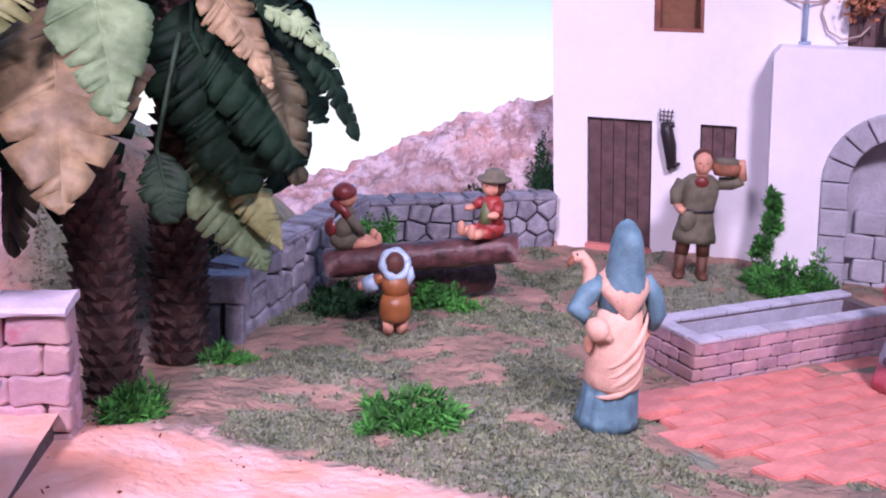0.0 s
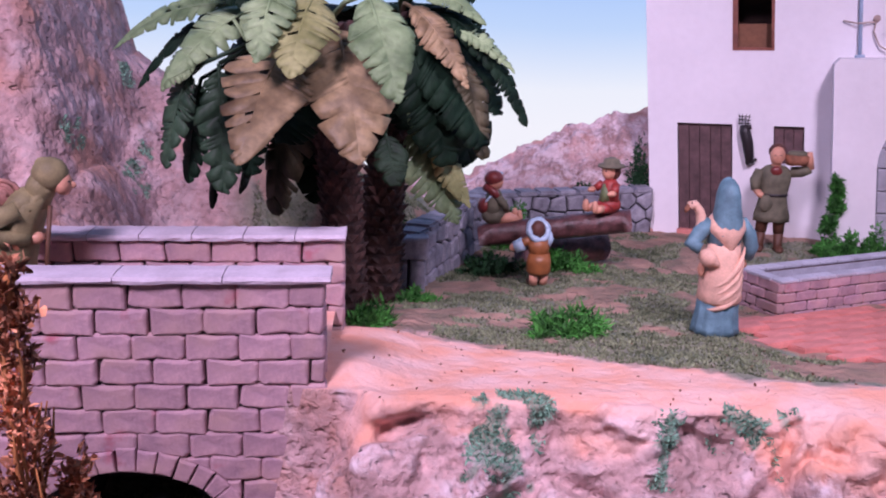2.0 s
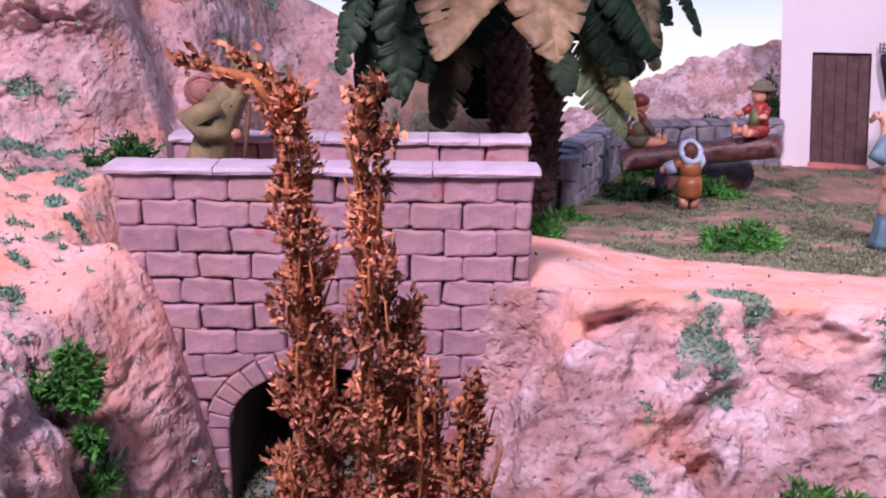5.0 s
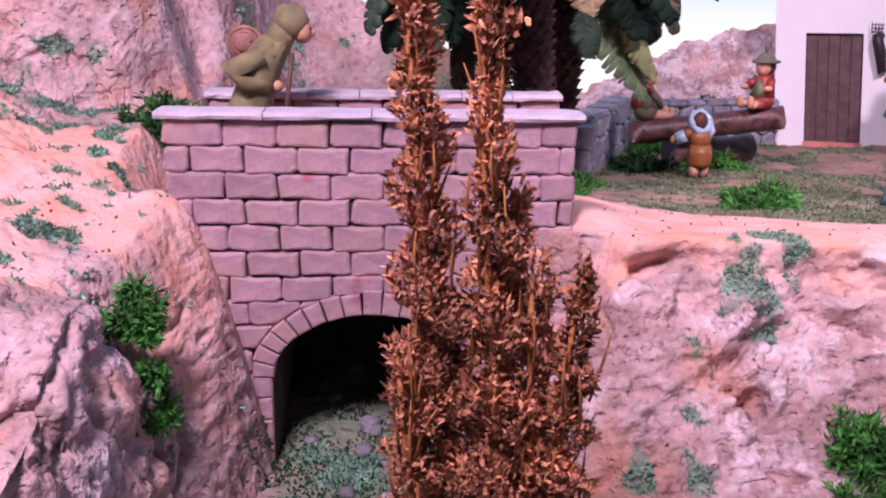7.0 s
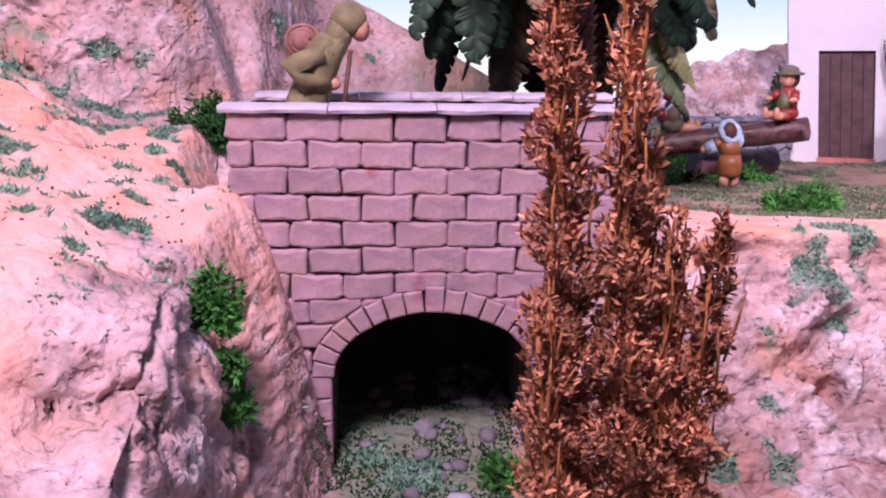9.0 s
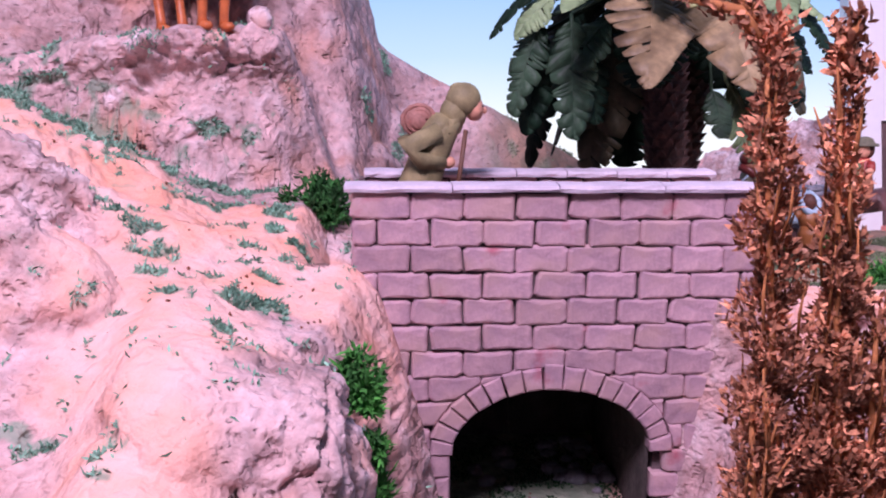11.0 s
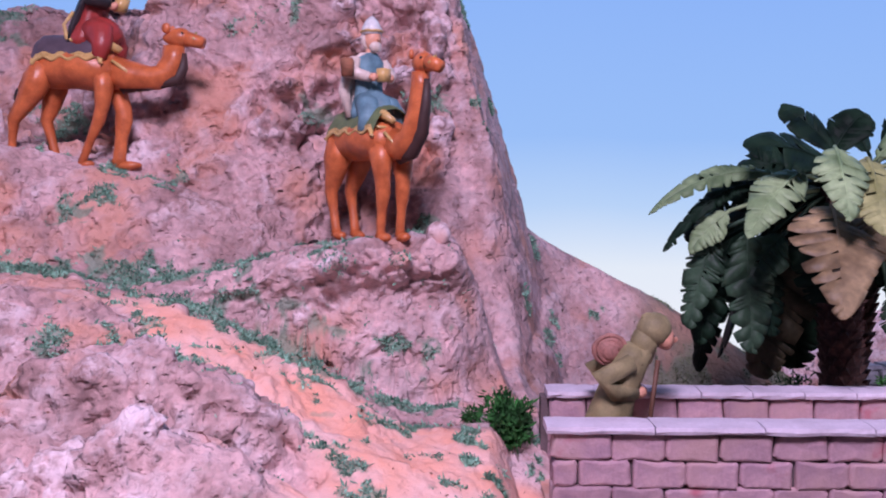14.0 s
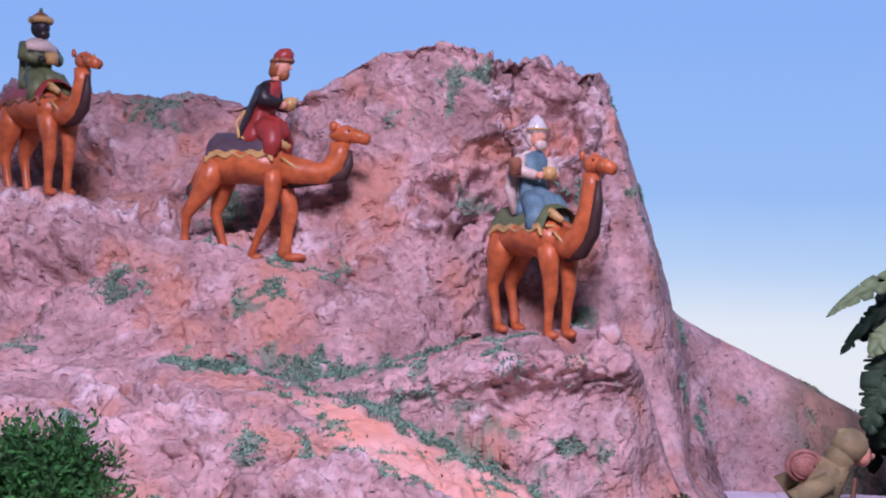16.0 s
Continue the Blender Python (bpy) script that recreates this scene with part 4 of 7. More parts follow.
    # coping stones
    for y, x0, x1, ov in ((BY, BX0, BX1, 0.0045), (FARY, BX0 + 0.009, BX1 + 0.008, 0.002)):
        cuts = np.linspace(x0 - ov, x1 + ov, 8 if y == FARY else 5)
        for a, b in zip(cuts, cuts[1:]):
            bm = bmesh.new()
            nseg = 6
            prof = [(-0.0055, 0.2546), (-0.0064, 0.2570), (-0.0050, 0.2596), (0.010, 0.2606), (0.026, 0.2600), (0.0285, 0.2572), (0.0275, 0.2546)]
            rings = []
            for i in range(nseg + 1):
                x = a + 0.0004 + (b - a - 0.0008) * i / nseg
                rings.append([bm.verts.new((x, y + p + jitter(rng, 0.0005), z + jitter(rng, 0.0005))) for p, z in prof])
            for ra, rb in zip(rings, rings[1:]):
                for q in range(len(prof)):
                    bm.faces.new((ra[q], ra[(q + 1) % len(prof)], rb[(q + 1) % len(prof)], rb[q]))
            bm.faces.new(rings[0])
            bm.faces.new(rings[-1][::-1])
            part("coping_stone", bm, M["coping"], bridge, smooth=False)
    return bridge


build_bridge()


# ---------------------------------------------------------------- the white house
HX, HY = 0.1407, 1.1362


def hs(u, w, z):
    """House coordinates: u along the front, w into the house, z up; the model leans a little."""
    v = u - 0.085 * (z - 0.291)
    return (HX + v * 0.91786 + w * 0.39691, HY - v * 0.39691 + w * 0.91786, z + 0.02 * (u - 0.1))


def planks(name, count, u0, u1, z0, z1, w, parent, rng, mat):
    for i in range(count):
        a, b = u0 + (u1 - u0) * i / count, u0 + (u1 - u0) * (i + 1) / count
        bm = bmesh.new()
        prism(bm, [(a + 0.0004, z0), (b - 0.0004, z0), (b - 0.0004, z1), (a + 0.0004, z1)], w + jitter(rng, 0.0006), w + 0.005, 0.0007, hs)
        part(name, bm, mat, parent)


def build_house():
    rng = random.Random(9)
    house = empty("white_house", "white plaster house with dark plank doors and blue roof edge", "house")
    holes = {"door": (0.0, 0.0775, 0.125, 0.290), "small": (0.1335, 0.1745, 0.235, 0.2895), "upper": (0.0775, 0.1335, 0.394, 0.4705), "balcony": (0.2876, 0.374, 0.383, 0.53)}
    us = sorted({-0.042, 0.62} | {h[k] for h in holes.values() for k in (0, 1)})
    zs = sorted({0.08, 0.56} | {h[k] for h in holes.values() for k in (2, 3)})
    bm = bmesh.new()
    thick = 0.014
    cells = {}
    for i, (a, b) in enumerate(zip(us, us[1:])):
        for j, (c, d) in enumerate(zip(zs, zs[1:])):
            mu, mz = (a + b) / 2, (c + d) / 2
            if not any(h[0] < mu < h[1] and h[2] < mz < h[3] for h in holes.values()):
                cells[i, j] = (a, b, c, d)
    grid = {}

    def vert(u, w, z):
        key = (round(u, 5), round(w, 5), round(z, 5))
        if key not in grid:
            grid[key] = bm.verts.new(hs(*key))
        return grid[key]

    for (i, j), (a, b, c, d) in cells.items():
        for w in (0.0, thick):
            bm.faces.new([vert(u, w, z) for u, z in ((a, c), (b, c), (b, d), (a, d))])
        for ni, nj, e in ((i - 1, j, ((a, c), (a, d))), (i + 1, j, ((b, c), (b, d))), (i, j - 1, ((a, c), (b, c))), (i, j + 1, ((a, d), (b, d)))):
            if (ni, nj) not in cells:
                (p, q), (r, s) = e
                bm.faces.new([vert(p, 0.0, q), vert(r, 0.0, s), vert(r, thick, s), vert(p, thick, q)])
    edges = [e for e in bm.edges if len(e.link_faces) == 2 and e.calc_face_angle(0) > 0.5]
    bmesh.ops.bevel(bm, geom=edges, offset=0.0022, segments=2, affect="EDGES")
    part("front_wall", bm, M["white_wall"], house)
    bm = bmesh.new()
    box(bm, -0.042, -0.030, 0.0142, 0.26, 0.08, 0.56, hs)
    part("side_wall", bm, M["white_wall"], house)
    bm = bmesh.new()
    box(bm, -0.0295, 0.62, 0.20, 0.26, 0.08, 0.56, hs)
    part("back_wall", bm, M["dark"], house)
    bm = bmesh.new()
    box(bm, -0.029, 0.62, 0.0145, 0.1995, 0.335, 0.345, hs)
    part("upper_floor", bm, M["curtain"], house)
    # blue roof edge, rising slightly to the right
    bm = bmesh.new()
    for a, b in ((-0.047, 0.243),):
        v = [bm.verts.new(hs(u, w, z + 0.05 * (u + 0.042))) for w in (-0.006, 0.26) for u, z in ((a, 0.4885), (b, 0.4865), (b, 0.5035), (a, 0.5055))]
        for f in ((0, 1, 2, 3), (7, 6, 5, 4), (0, 4, 5, 1), (3, 2, 6, 7), (0, 3, 7, 4), (1, 5, 6, 2)):
            bm.faces.new([v[k] for k in f])
    bmesh.ops.bevel(bm, geom=bm.edges[:], offset=0.0015, segments=2, affect="EDGES")
    part("roof_edge", bm, M["blue"], house, "bright blue painted roof edge")
    # house door
    u0, u1, z0, z1 = holes["door"]
    bm = bmesh.new()
    box(bm, u0 + 0.0005, u1 - 0.0005, 0.0105, 0.0135, z0, z1 - 0.0005, hs)
    door = part("door", bm, M["door"], house, "dark brown plank door")
    planks("plank", 5, u0 + 0.001, u1 - 0.001, z0, z1 - 0.001, 0.0065, door, rng, M["door"])
    bm = bmesh.new()
    box(bm, u0 - 0.002, u1 + 0.002, -0.004, 0.006, 0.118, 0.1325, hs)
    part("threshold", bm, M["tile"], house, "salmon painted threshold")
    # small shuttered window
    u0, u1, z0, z1 = holes["small"]
    bm = bmesh.new()
    box(bm, u0 + 0.0005, u1 - 0.0005, 0.0105, 0.0135, z0 + 0.0005, z1 - 0.0005, hs)
    shut = part("window", bm, M["door"], house, "small closed brown shutter")
    planks("plank", 3, u0 + 0.001, u1 - 0.001, z0 + 0.001, z1 - 0.001, 0.0065, shut, rng, M["door"])
    # upper window: a reddish frame, dark inside, brown board in its lower half
    u0, u1, z0, z1 = holes["upper"]
    win = empty("window", "", "")
    win.parent = house
    for a, b, c, d in ((u0, u0 + 0.007, z0, z1), (u1 - 0.004, u1, z0, z1), (u0 + 0.007, u1 - 0.004, z1 - 0.005, z1), (u0 + 0.007, u1 - 0.004, z0, z0 + 0.004)):
        bm = bmesh.new()
        box(bm, a, b, -0.0008, 0.0125, c, d, hs)
        part("frame", bm, M["frame"], win)
    bm = bmesh.new()
    box(bm, u0 - 0.006, u1 + 0.006, 0.018, 0.022, z0 - 0.006, z0 + 0.036, hs)
    part("board", bm, M["curtain"], win)
    bm = bmesh.new()
    box(bm, u0 - 0.01, u1 + 0.01, 0.06, 0.064, z0 - 0.01, z1 + 0.012, hs)
    part("dark_lining", bm, M["dark"], win)
    # balcony door
    u0, u1, z0, z1 = holes["balcony"]
    bm = bmesh.new()
    box(bm, u0 + 0.0005, u1 - 0.0005, 0.0105, 0.0135, z0 + 0.001, z1 - 0.001, hs)
    bal = part("door", bm, M["door"], house, "dark plank balcony door")
    planks("plank", 6, u0 + 0.001, u1 - 0.001, z0 + 0.001, z1 - 0.001, 0.0060, bal, rng, M["door"])
    # porch with the arched niche
    P0, P1, W0 = 0.2105, 0.62, -0.060
    uc, zc, ro, ri = 0.345, 0.245, 0.080, 0.0515
    bm = bmesh.new()
    n = 20
    arc = [(uc + (ro - 0.004) * math.cos(math.pi - math.pi * k / n), zc + (ro - 0.004) * math.sin(math.pi * k / n)) for k in range(n + 1)]
    poly = [(P0, 0.085), (arc[0][0], 0.085)] + arc + [(arc[-1][0], 0.085), (P1, 0.085), (P1, 0.386), (P0 + 0.006, 0.386), (P0 - 0.001, 0.378)]
    k = len(poly)
    rings = [[bm.verts.new(hs(u, w, z)) for u, z in poly] for w in (W0, -0.0005)]
    for i in range(k):
        bm.faces.new((rings[0][i], rings[0][(i + 1) % k], rings[1][(i + 1) % k], rings[1][i]))
    for ring in rings:
        bmesh.ops.triangle_fill(bm, use_beauty=True, edges=[bm.edges.get((ring[i], ring[(i + 1) % k])) for i in range(k)])
    part("porch", bm, M["white_wall"], house)
    ring = empty("arch", "", "")
    ring.parent = house
    for i in range(9):
        a0, a1 = math.pi * i / 9 + 0.012, math.pi * (i + 1) / 9 - 0.012
        pts = [(uc + r * math.cos(a), zc + r * math.sin(a)) for r, a in ((ri, a0), (ri, (a0 + a1) / 2), (ri, a1), (ro, a1), (ro, (a0 + a1) / 2), (ro, a0))]
        bm = bmesh.new()
        prism(bm, pts, W0 - 0.004, W0 + 0.03, 0.002, hs)
        part("wedge_stone", bm, M["palestone"], ring)
    for s in (-1, 1):
        for j in range(4):
            z1 = zc - 0.030 * j - 0.0004
            a, b = sorted((uc + s * (ri + jitter(rng, 0.001)), uc + s * ro))
            bm = bmesh.new()
            prism(bm, [(a, z1 - 0.0292), (b, z1 - 0.0292), (b, z1), (a, z1)], W0 - 0.0035 + jitter(rng, 0.0006), W0 + 0.03, 0.0022, hs)
            part("jamb_stone", bm, M["palestone"], ring)
    # back of the niche with its pale recess
    bm = bmesh.new()
    box(bm, uc - ro, uc + ro, W0 + 0.042, W0 + 0.052, 0.085, zc + ro, hs)
    part("niche_back", bm, M["palestone"], house, "grey plaster niche")
    for j in range(4):
        for q in range(3):
            a = uc - ri + 2 * ri * q / 3 + (0.012 if j % 2 else 0)
            bm = bmesh.new()
            prism(bm, brick_poly(max(a, uc - ri), min(a + 2 * ri / 3, uc + ri), 0.10 + 0.027 * j, 0.127 + 0.027 * j, rng), W0 + 0.030, W0 + 0.0415, 0.002, hs)
            part("niche_stone", bm, M["palestone"], house)
    # rain pipe on the porch roof
    bm = bmesh.new()
    tube(bm, [hs(0.2425, -0.006, 0.386), hs(0.2425, -0.006, 0.45), hs(0.2425, -0.006, 0.55)], 0.0024, 10)
    tube(bm, [hs(0.2425, -0.007, 0.3862), hs(0.2425, -0.007, 0.3895)], 0.0065, 12)
    pipe = mesh_object("rain_pipe", bm, M["pipe"])
    tagged(pipe, "thin pale blue rain pipe on the white wall", "pipe")
    # cord with a small hook beside the balcony door
    bm = bmesh.new()
    tube(bm, [hs(0.221, -0.002, 0.434), hs(0.24, -0.010, 0.431), hs(0.262, -0.003, 0.433)], 0.0011, 6)
    tube(bm, [hs(0.262, -0.002, 0.436), hs(0.259, -0.004, 0.42), hs(0.266, -0.006, 0.402), hs(0.281, -0.008, 0.393), hs(0.300, -0.006, 0.398), hs(0.312, -0.004, 0.412)], 0.0012, 6)
    ball(bm, hs(0.2625, -0.003, 0.437), (0.005, 0.004, 0.005), 0, 10)
    tagged(mesh_object("wall_cord", bm, M["rope"]), "beige cord hanging from a hook on the white wall", "cord")
    return house


build_house()


def build_trough():
    rng = random.Random(12)
    trough = empty("water_trough", "long low trough of grey-mauve bricks before the niche", "trough")
    A, B, D = Vector((0.128, 0.700, 0)), Vector((0.345, 0.774, 0)), Vector((0.105, 0.757, 0))
    ux, uy = (B - A).normalized(), (D - A).normalized()
    L, W, z0, z1 = (B - A).length, (D - A).length, 0.124, 0.1715

    def tt(x, y, z):
        p = A + ux * x + uy * y
        return (p.x, p.y, z)

    t = 0.012
    bm = bmesh.new()
    for a, b, c, d in ((0.002, L, 0.002, t), (0.002, L, W - t, W - 0.002), (0.002, t, t, W - t), (L - t, L, t, W - t)):
        box(bm, a, b, c, d, z0, z1 - 0.002, tt)
    part("core", bm, M["mortar"], trough)
    bm = bmesh.new()
    box(bm, t - 0.001, L - t + 0.001, t - 0.001, W - t + 0.001, z0, z0 + 0.012, tt)
    part("basin_floor", bm, M["palestone"], trough)
    # inner lining
    bm = bmesh.new()
    for a, b, c, d in ((t, L - t, t, t + 0.002), (t, L - t, W - t - 0.002, W - t), (t, t + 0.002, t + 0.002, W - t - 0.002)):
        box(bm, a, b, c, d, z0 + 0.012, z1 - 0.0035, tt)
    part("lining", bm, M["palestone"], trough)
    zt = [z0, 0.1365, 0.1478, 0.1590, z1]
    for r in range(4):
        off = 0.010 if r % 2 else 0.024
        cuts = [0.0] + [off + 0.028 * k + jitter(rng, 0.004) for k in range(int((L - off) / 0.028) + 1)]
        cuts = [c for c in cuts if c < L - 0.008] + [L]
        for a, b in zip(cuts, cuts[1:]):
            bm = bmesh.new()
            prism(bm, brick_poly(a, b, zt[r], zt[r + 1], rng, 0.0006), 0.0, 0.004, 0.0014, tt)
            part("brick", bm, M["brick"], trough)
        cuts = [0.0, 0.02 + 0.012 * (r % 2), 0.042 + 0.006 * (r % 2), W]
        for a, b in zip(cuts, cuts[1:]):
            bm = bmesh.new()
            prism(bm, brick_poly(a, b, zt[r], zt[r + 1], rng, 0.0006), -0.0005, 0.004, 0.0014, lambda x, y, z: tt(y, x, z))
            part("brick", bm, M["brick"], trough)
    # flat stones on the rim
    k = 9
    for i in range(k):
        a, b = L * i / k, L * (i + 1) / k
        for c, d in ((-0.001, t + 0.001), (W - t - 0.001, W + 0.001)):
            bm = bmesh.new()
            box(bm, a + 0.0005, b - 0.0005, c, d, z1 - 0.0018, z1 + 0.0022 + jitter(rng, 0.0004), tt)
            bmesh.ops.bevel(bm, geom=bm.edges[:], offset=0.0009, segments=1, affect="EDGES")
            part("rim_stone", bm, M["palestone"], trough)
    for c, d in ((t + 0.0012, W / 2 - 0.0004), (W / 2 + 0.0004, W - t - 0.0012)):
        bm = bmesh.new()
        box(bm, -0.001, t + 0.001, c, d, z1 - 0.0018, z1 + 0.0022, tt)
        bmesh.ops.bevel(bm, geom=bm.edges[:], offset=0.0009, segments=1, affect="EDGES")
        part("rim_stone", bm, M["palestone"], trough)


build_trough()


def build_tiles():
    """Red paving before the trough, each tile laid into the earth."""
    rng = random.Random(21)
    pave = empty("tile_paving", "worn salmon-red tile paving in front of the trough", "paving", kind="structure")
    ux, uy = Vector((0.945, 0.325, 0)), Vector((-0.325, 0.945, 0))
    o = Vector((0.066, 0.650, 0))
    shared = None
    for i in range(-1, 9):
        for j in range(-8, 3):
            p = o + ux * (0.046 * (i + 0.5 + 0.5 * (j % 2))) + uy * (0.0235 * (j + 0.5))
            edge = 0.500 + 0.10 * math.exp(-((p.x - 0.06) / 0.05) ** 2) - 0.10 * max(p.x - 0.10, 0)
            if p.x < 0.062 + 0.012 * rng.random() or p.y < edge + 0.01 * rng.random() or p.y > 0.705 + 0.34 * (p.x - 0.128) or p.x > 0.46:
                continue
            if shared is None:
                bm = bmesh.new()
                box(bm, -0.0222, 0.0222, -0.0110, 0.0110, -0.006, 0.0)
                bmesh.ops.bevel(bm, geom=[e for e in bm.edges if all(v.co.z > -0.001 for v in e.verts)], offset=0.0012, segments=2, affect="EDGES")
                ob = part("tile", bm, M["tile"], pave)
                shared = ob.data
                bpy.data.objects.remove(ob)
            t = new("tile", shared)
            t.parent = pave
            t.matrix_basis = Matrix.Translation((p.x, p.y, float(yard(p.x, p.y)) - 0.009 * float(step(0.03, 0.10, p.x)) * float(step(0.46, 0.56, p.y)) + 0.0040 + jitter(rng, 0.0003))) @ Euler((math.atan(-0.175 * math.exp(-(max(p.y, 0.42) - 0.42) / 0.30)), jitter(rng, 0.004), math.atan2(ux.y, ux.x) + jitter(rng, 0.015))).to_matrix().to_4x4()


build_tiles()


# ---------------------------------------------------------------- low wall of rubble stone
def build_rubble():
    rng = random.Random(33)
    wall = empty("rubble_wall", "low grey rubble wall with dark joints round the yard", "wall", kind="structure")
    run = [Vector((0.112, 1.134, 0)), Vector((-0.125, 1.085, 0)), Vector((-0.248, 0.808, 0))]
    thick = 0.030
    for s, (a, b) in enumerate(zip(run, run[1:])):
        d = (b - a).normalized()
        nrm = Vector((-d.y, d.x, 0))
        L = (b - a).length

        def wt(x, y, z, a=a, d=d, nrm=nrm, L=L):
            p = a + d * x + nrm * (-y)
            return (p.x, p.y, z)

        top = 0.186 if s == 0 else 0.194
        bm = bmesh.new()
        box(bm, 0, L, 0.002, thick, 0.10, top - 0.002, wt)
        part("core", bm, M["greyjoint"], wall)
        # irregular stones: jittered cells, each cut by the lines half way to its neighbours
        cols, rows = (9, 3) if s == 0 else (11, 3)
        cw, ch = L / cols, (top - 0.118) / rows
        pts = {}
        for i in range(-1, cols + 1):
            for j in range(-1, rows + 1):
                pts[i, j] = ((i + 0.5 + 0.25 * (j % 2) + jitter(rng, 0.26)) * cw, 0.118 + (j + 0.5 + jitter(rng, 0.22)) * ch)
        for (i, j), (px, pz) in pts.items():
            poly = [(max(0, px - 2 * cw), 0.112), (min(L, px + 2 * cw), 0.112), (min(L, px + 2 * cw), top - 0.001), (max(0, px - 2 * cw), top - 0.001)]
            for (qi, qj), (qx, qz) in pts.items():
                if (qi, qj) == (i, j) or abs(qi - i) > 2 or abs(qj - j) > 2:
                    continue
                nx, nz = px - qx, pz - qz
                dd = math.hypot(nx, nz)
                nx, nz = nx / dd, nz / dd
                mx, mz = (px + qx) / 2 + nx * 0.0011, (pz + qz) / 2 + nz * 0.0011
                side = [(x - mx) * nx + (z - mz) * nz for x, z in poly]
                out = []
                for k in range(len(poly)):
                    p, q, sp, sq = poly[k], poly[(k + 1) % len(poly)], side[k], side[(k + 1) % len(poly)]
                    if sp >= 0:
                        out.append(p)
                    if sp * sq < 0:
                        t = sp / (sp - sq)
                        out.append((p[0] + t * (q[0] - p[0]), p[1] + t * (q[1] - p[1])))
                poly = out
                if len(poly) < 3:
                    break
            if len(poly) < 3 or max(p[0] for p in poly) - min(p[0] for p in poly) < 0.006 or max(p[1] for p in poly) - min(p[1] for p in poly) < 0.005:
                continue
            bm = bmesh.new()
            prism(bm, poly, -0.0035 + jitter(rng, 0.001), 0.008, 0.0028, wt)
            part("stone", bm, M["greystone"], wall)
        # rounded top
        k = 8 if s == 0 else 10
        for i in range(k):
            bm = bmesh.new()
            x0, x1 = L * i / k + 0.0007, L * (i + 1) / k - 0.0007
            box(bm, x0, x1, -0.003, thick + 0.002, top - 0.003, top + 0.006 + jitter(rng, 0.0015), wt)
            bmesh.ops.bevel(bm, geom=bm.edges[:], offset=0.0028, segments=2, affect="EDGES")
            part("cap_stone", bm, M["greystone"], wall)
    # end pier of upright stones
    bm = bmesh.new()
    o = run[-1]
    for i, (dx, w, h) in enumerate(((-0.0225, 0.013, 0.034), (-0.004, 0.015, 0.036))):
        b2 = bmesh.new()
        prism(b2, brick_poly(o.x + dx - 0.006, o.x + dx + w - 0.004, 0.112, 0.147 + h * 0.7, rng), o.y - 0.020, o.y - 0.002, 0.003)
        part("pier_stone", b2, M["greystone"], wall)
    prism(bm, brick_poly(o.x - 0.030, o.x + 0.012, 0.172, 0.199, rng), o.y - 0.022, o.y - 0.001, 0.003)
    part("pier_cap", bm, M["greystone"], wall)


build_rubble()


def build_hill():
    """Rough plaster hill behind the yard wall."""
    nx, ny = 170, 60
    X, Y = np.meshgrid(np.linspace(-0.50, 0.30, nx), np.linspace(1.14, 1.36, ny), indexing="ij")
    ridge = np.interp(X, [-0.5, -0.30, -0.16, -0.05, 0.06, 0.14, 0.3], [0.18, 0.175, 0.190, 0.246, 0.282, 0.300, 0.31])
    t = (Y - 1.14) / 0.14
    Z = 0.12 + (ridge - 0.12) * np.clip(t, 0, 1) ** 0.75 - 0.9 * np.maximum(Y - 1.29, 0)
    P = np.stack([X, Y, Z], -1)
    N = np.cross(np.gradient(P, axis=0), np.gradient(P, axis=1))
    N /= np.linalg.norm(N, axis=-1, keepdims=True)
    wx = 0.010 * vnoise(X * 30, Y * 30, Z * 30, 50)
    d = 0.006 * fbm(X, Y, Z, 14, 2, 51) + 0.018 * (0.3 - cells((X + wx) * 26, Y * 26, (Z + wx) * 40, 52)) + 0.009 * (0.3 - cells((X + wx) * 62, Y * 62, (Z - wx) * 90, 53))
    P = P + N * d[..., None]
    idx = np.arange(nx * ny).reshape(nx, ny)
    q = np.stack([idx[:-1, :-1], idx[1:, :-1], idx[1:, 1:], idx[:-1, 1:]], -1).reshape(-1, 4)
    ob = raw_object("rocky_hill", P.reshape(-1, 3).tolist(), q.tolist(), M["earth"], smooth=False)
    tagged(ob, "crumbly pink plaster hill behind the low wall", "hill", kind="structure")


build_hill()


# ---------------------------------------------------------------- see-saw
def rough_log(name, a, b, r, parent, knots=14, sides=14, taper=1.0):
    bm = bmesh.new()
    a, b = Vector(a), Vector(b)
    pts, rad = [], []
    for i in range(knots + 1):
        t = i / knots
        pts.append(a.lerp(b, t))
        rad.append(r * (1 + (taper - 1) * t))
    tube(bm, pts, rad, sides)
    for v in bm.verts:
        v.co += Vector((noise.noise(v.co * 70), noise.noise(v.co * 70 + Vector((9, 1, 3))), noise.noise(v.co * 70 + Vector((3, 7, 5))))) * r * 0.13
    bm.faces.ensure_lookup_table()
    ends = bmesh.ops.inset_region(bm, faces=[f for f in bm.faces if len(f.verts) > 6], thickness=r * 0.18, depth=-r * 0.08)
    for f in bm.faces:
        if len(f.verts) > 6:
            f.material_index = 1
    return mesh_object(name, bm, [M["log"], M["logend"]], parent, True)


LOG_A, LOG_B = Vector((-0.172, 0.888, 0.1775)), Vector((0.012, 0.878, 0.1985))
seesaw = empty("seesaw", "see-saw of a dark log laid over a thicker log", "seesaw")
rough_log("beam", LOG_A, LOG_B, 0.0145, seesaw)
rough_log("support_log", (-0.118, 0.905, 0.150), (-0.004, 0.937, 0.151), 0.0180, seesaw, 10)


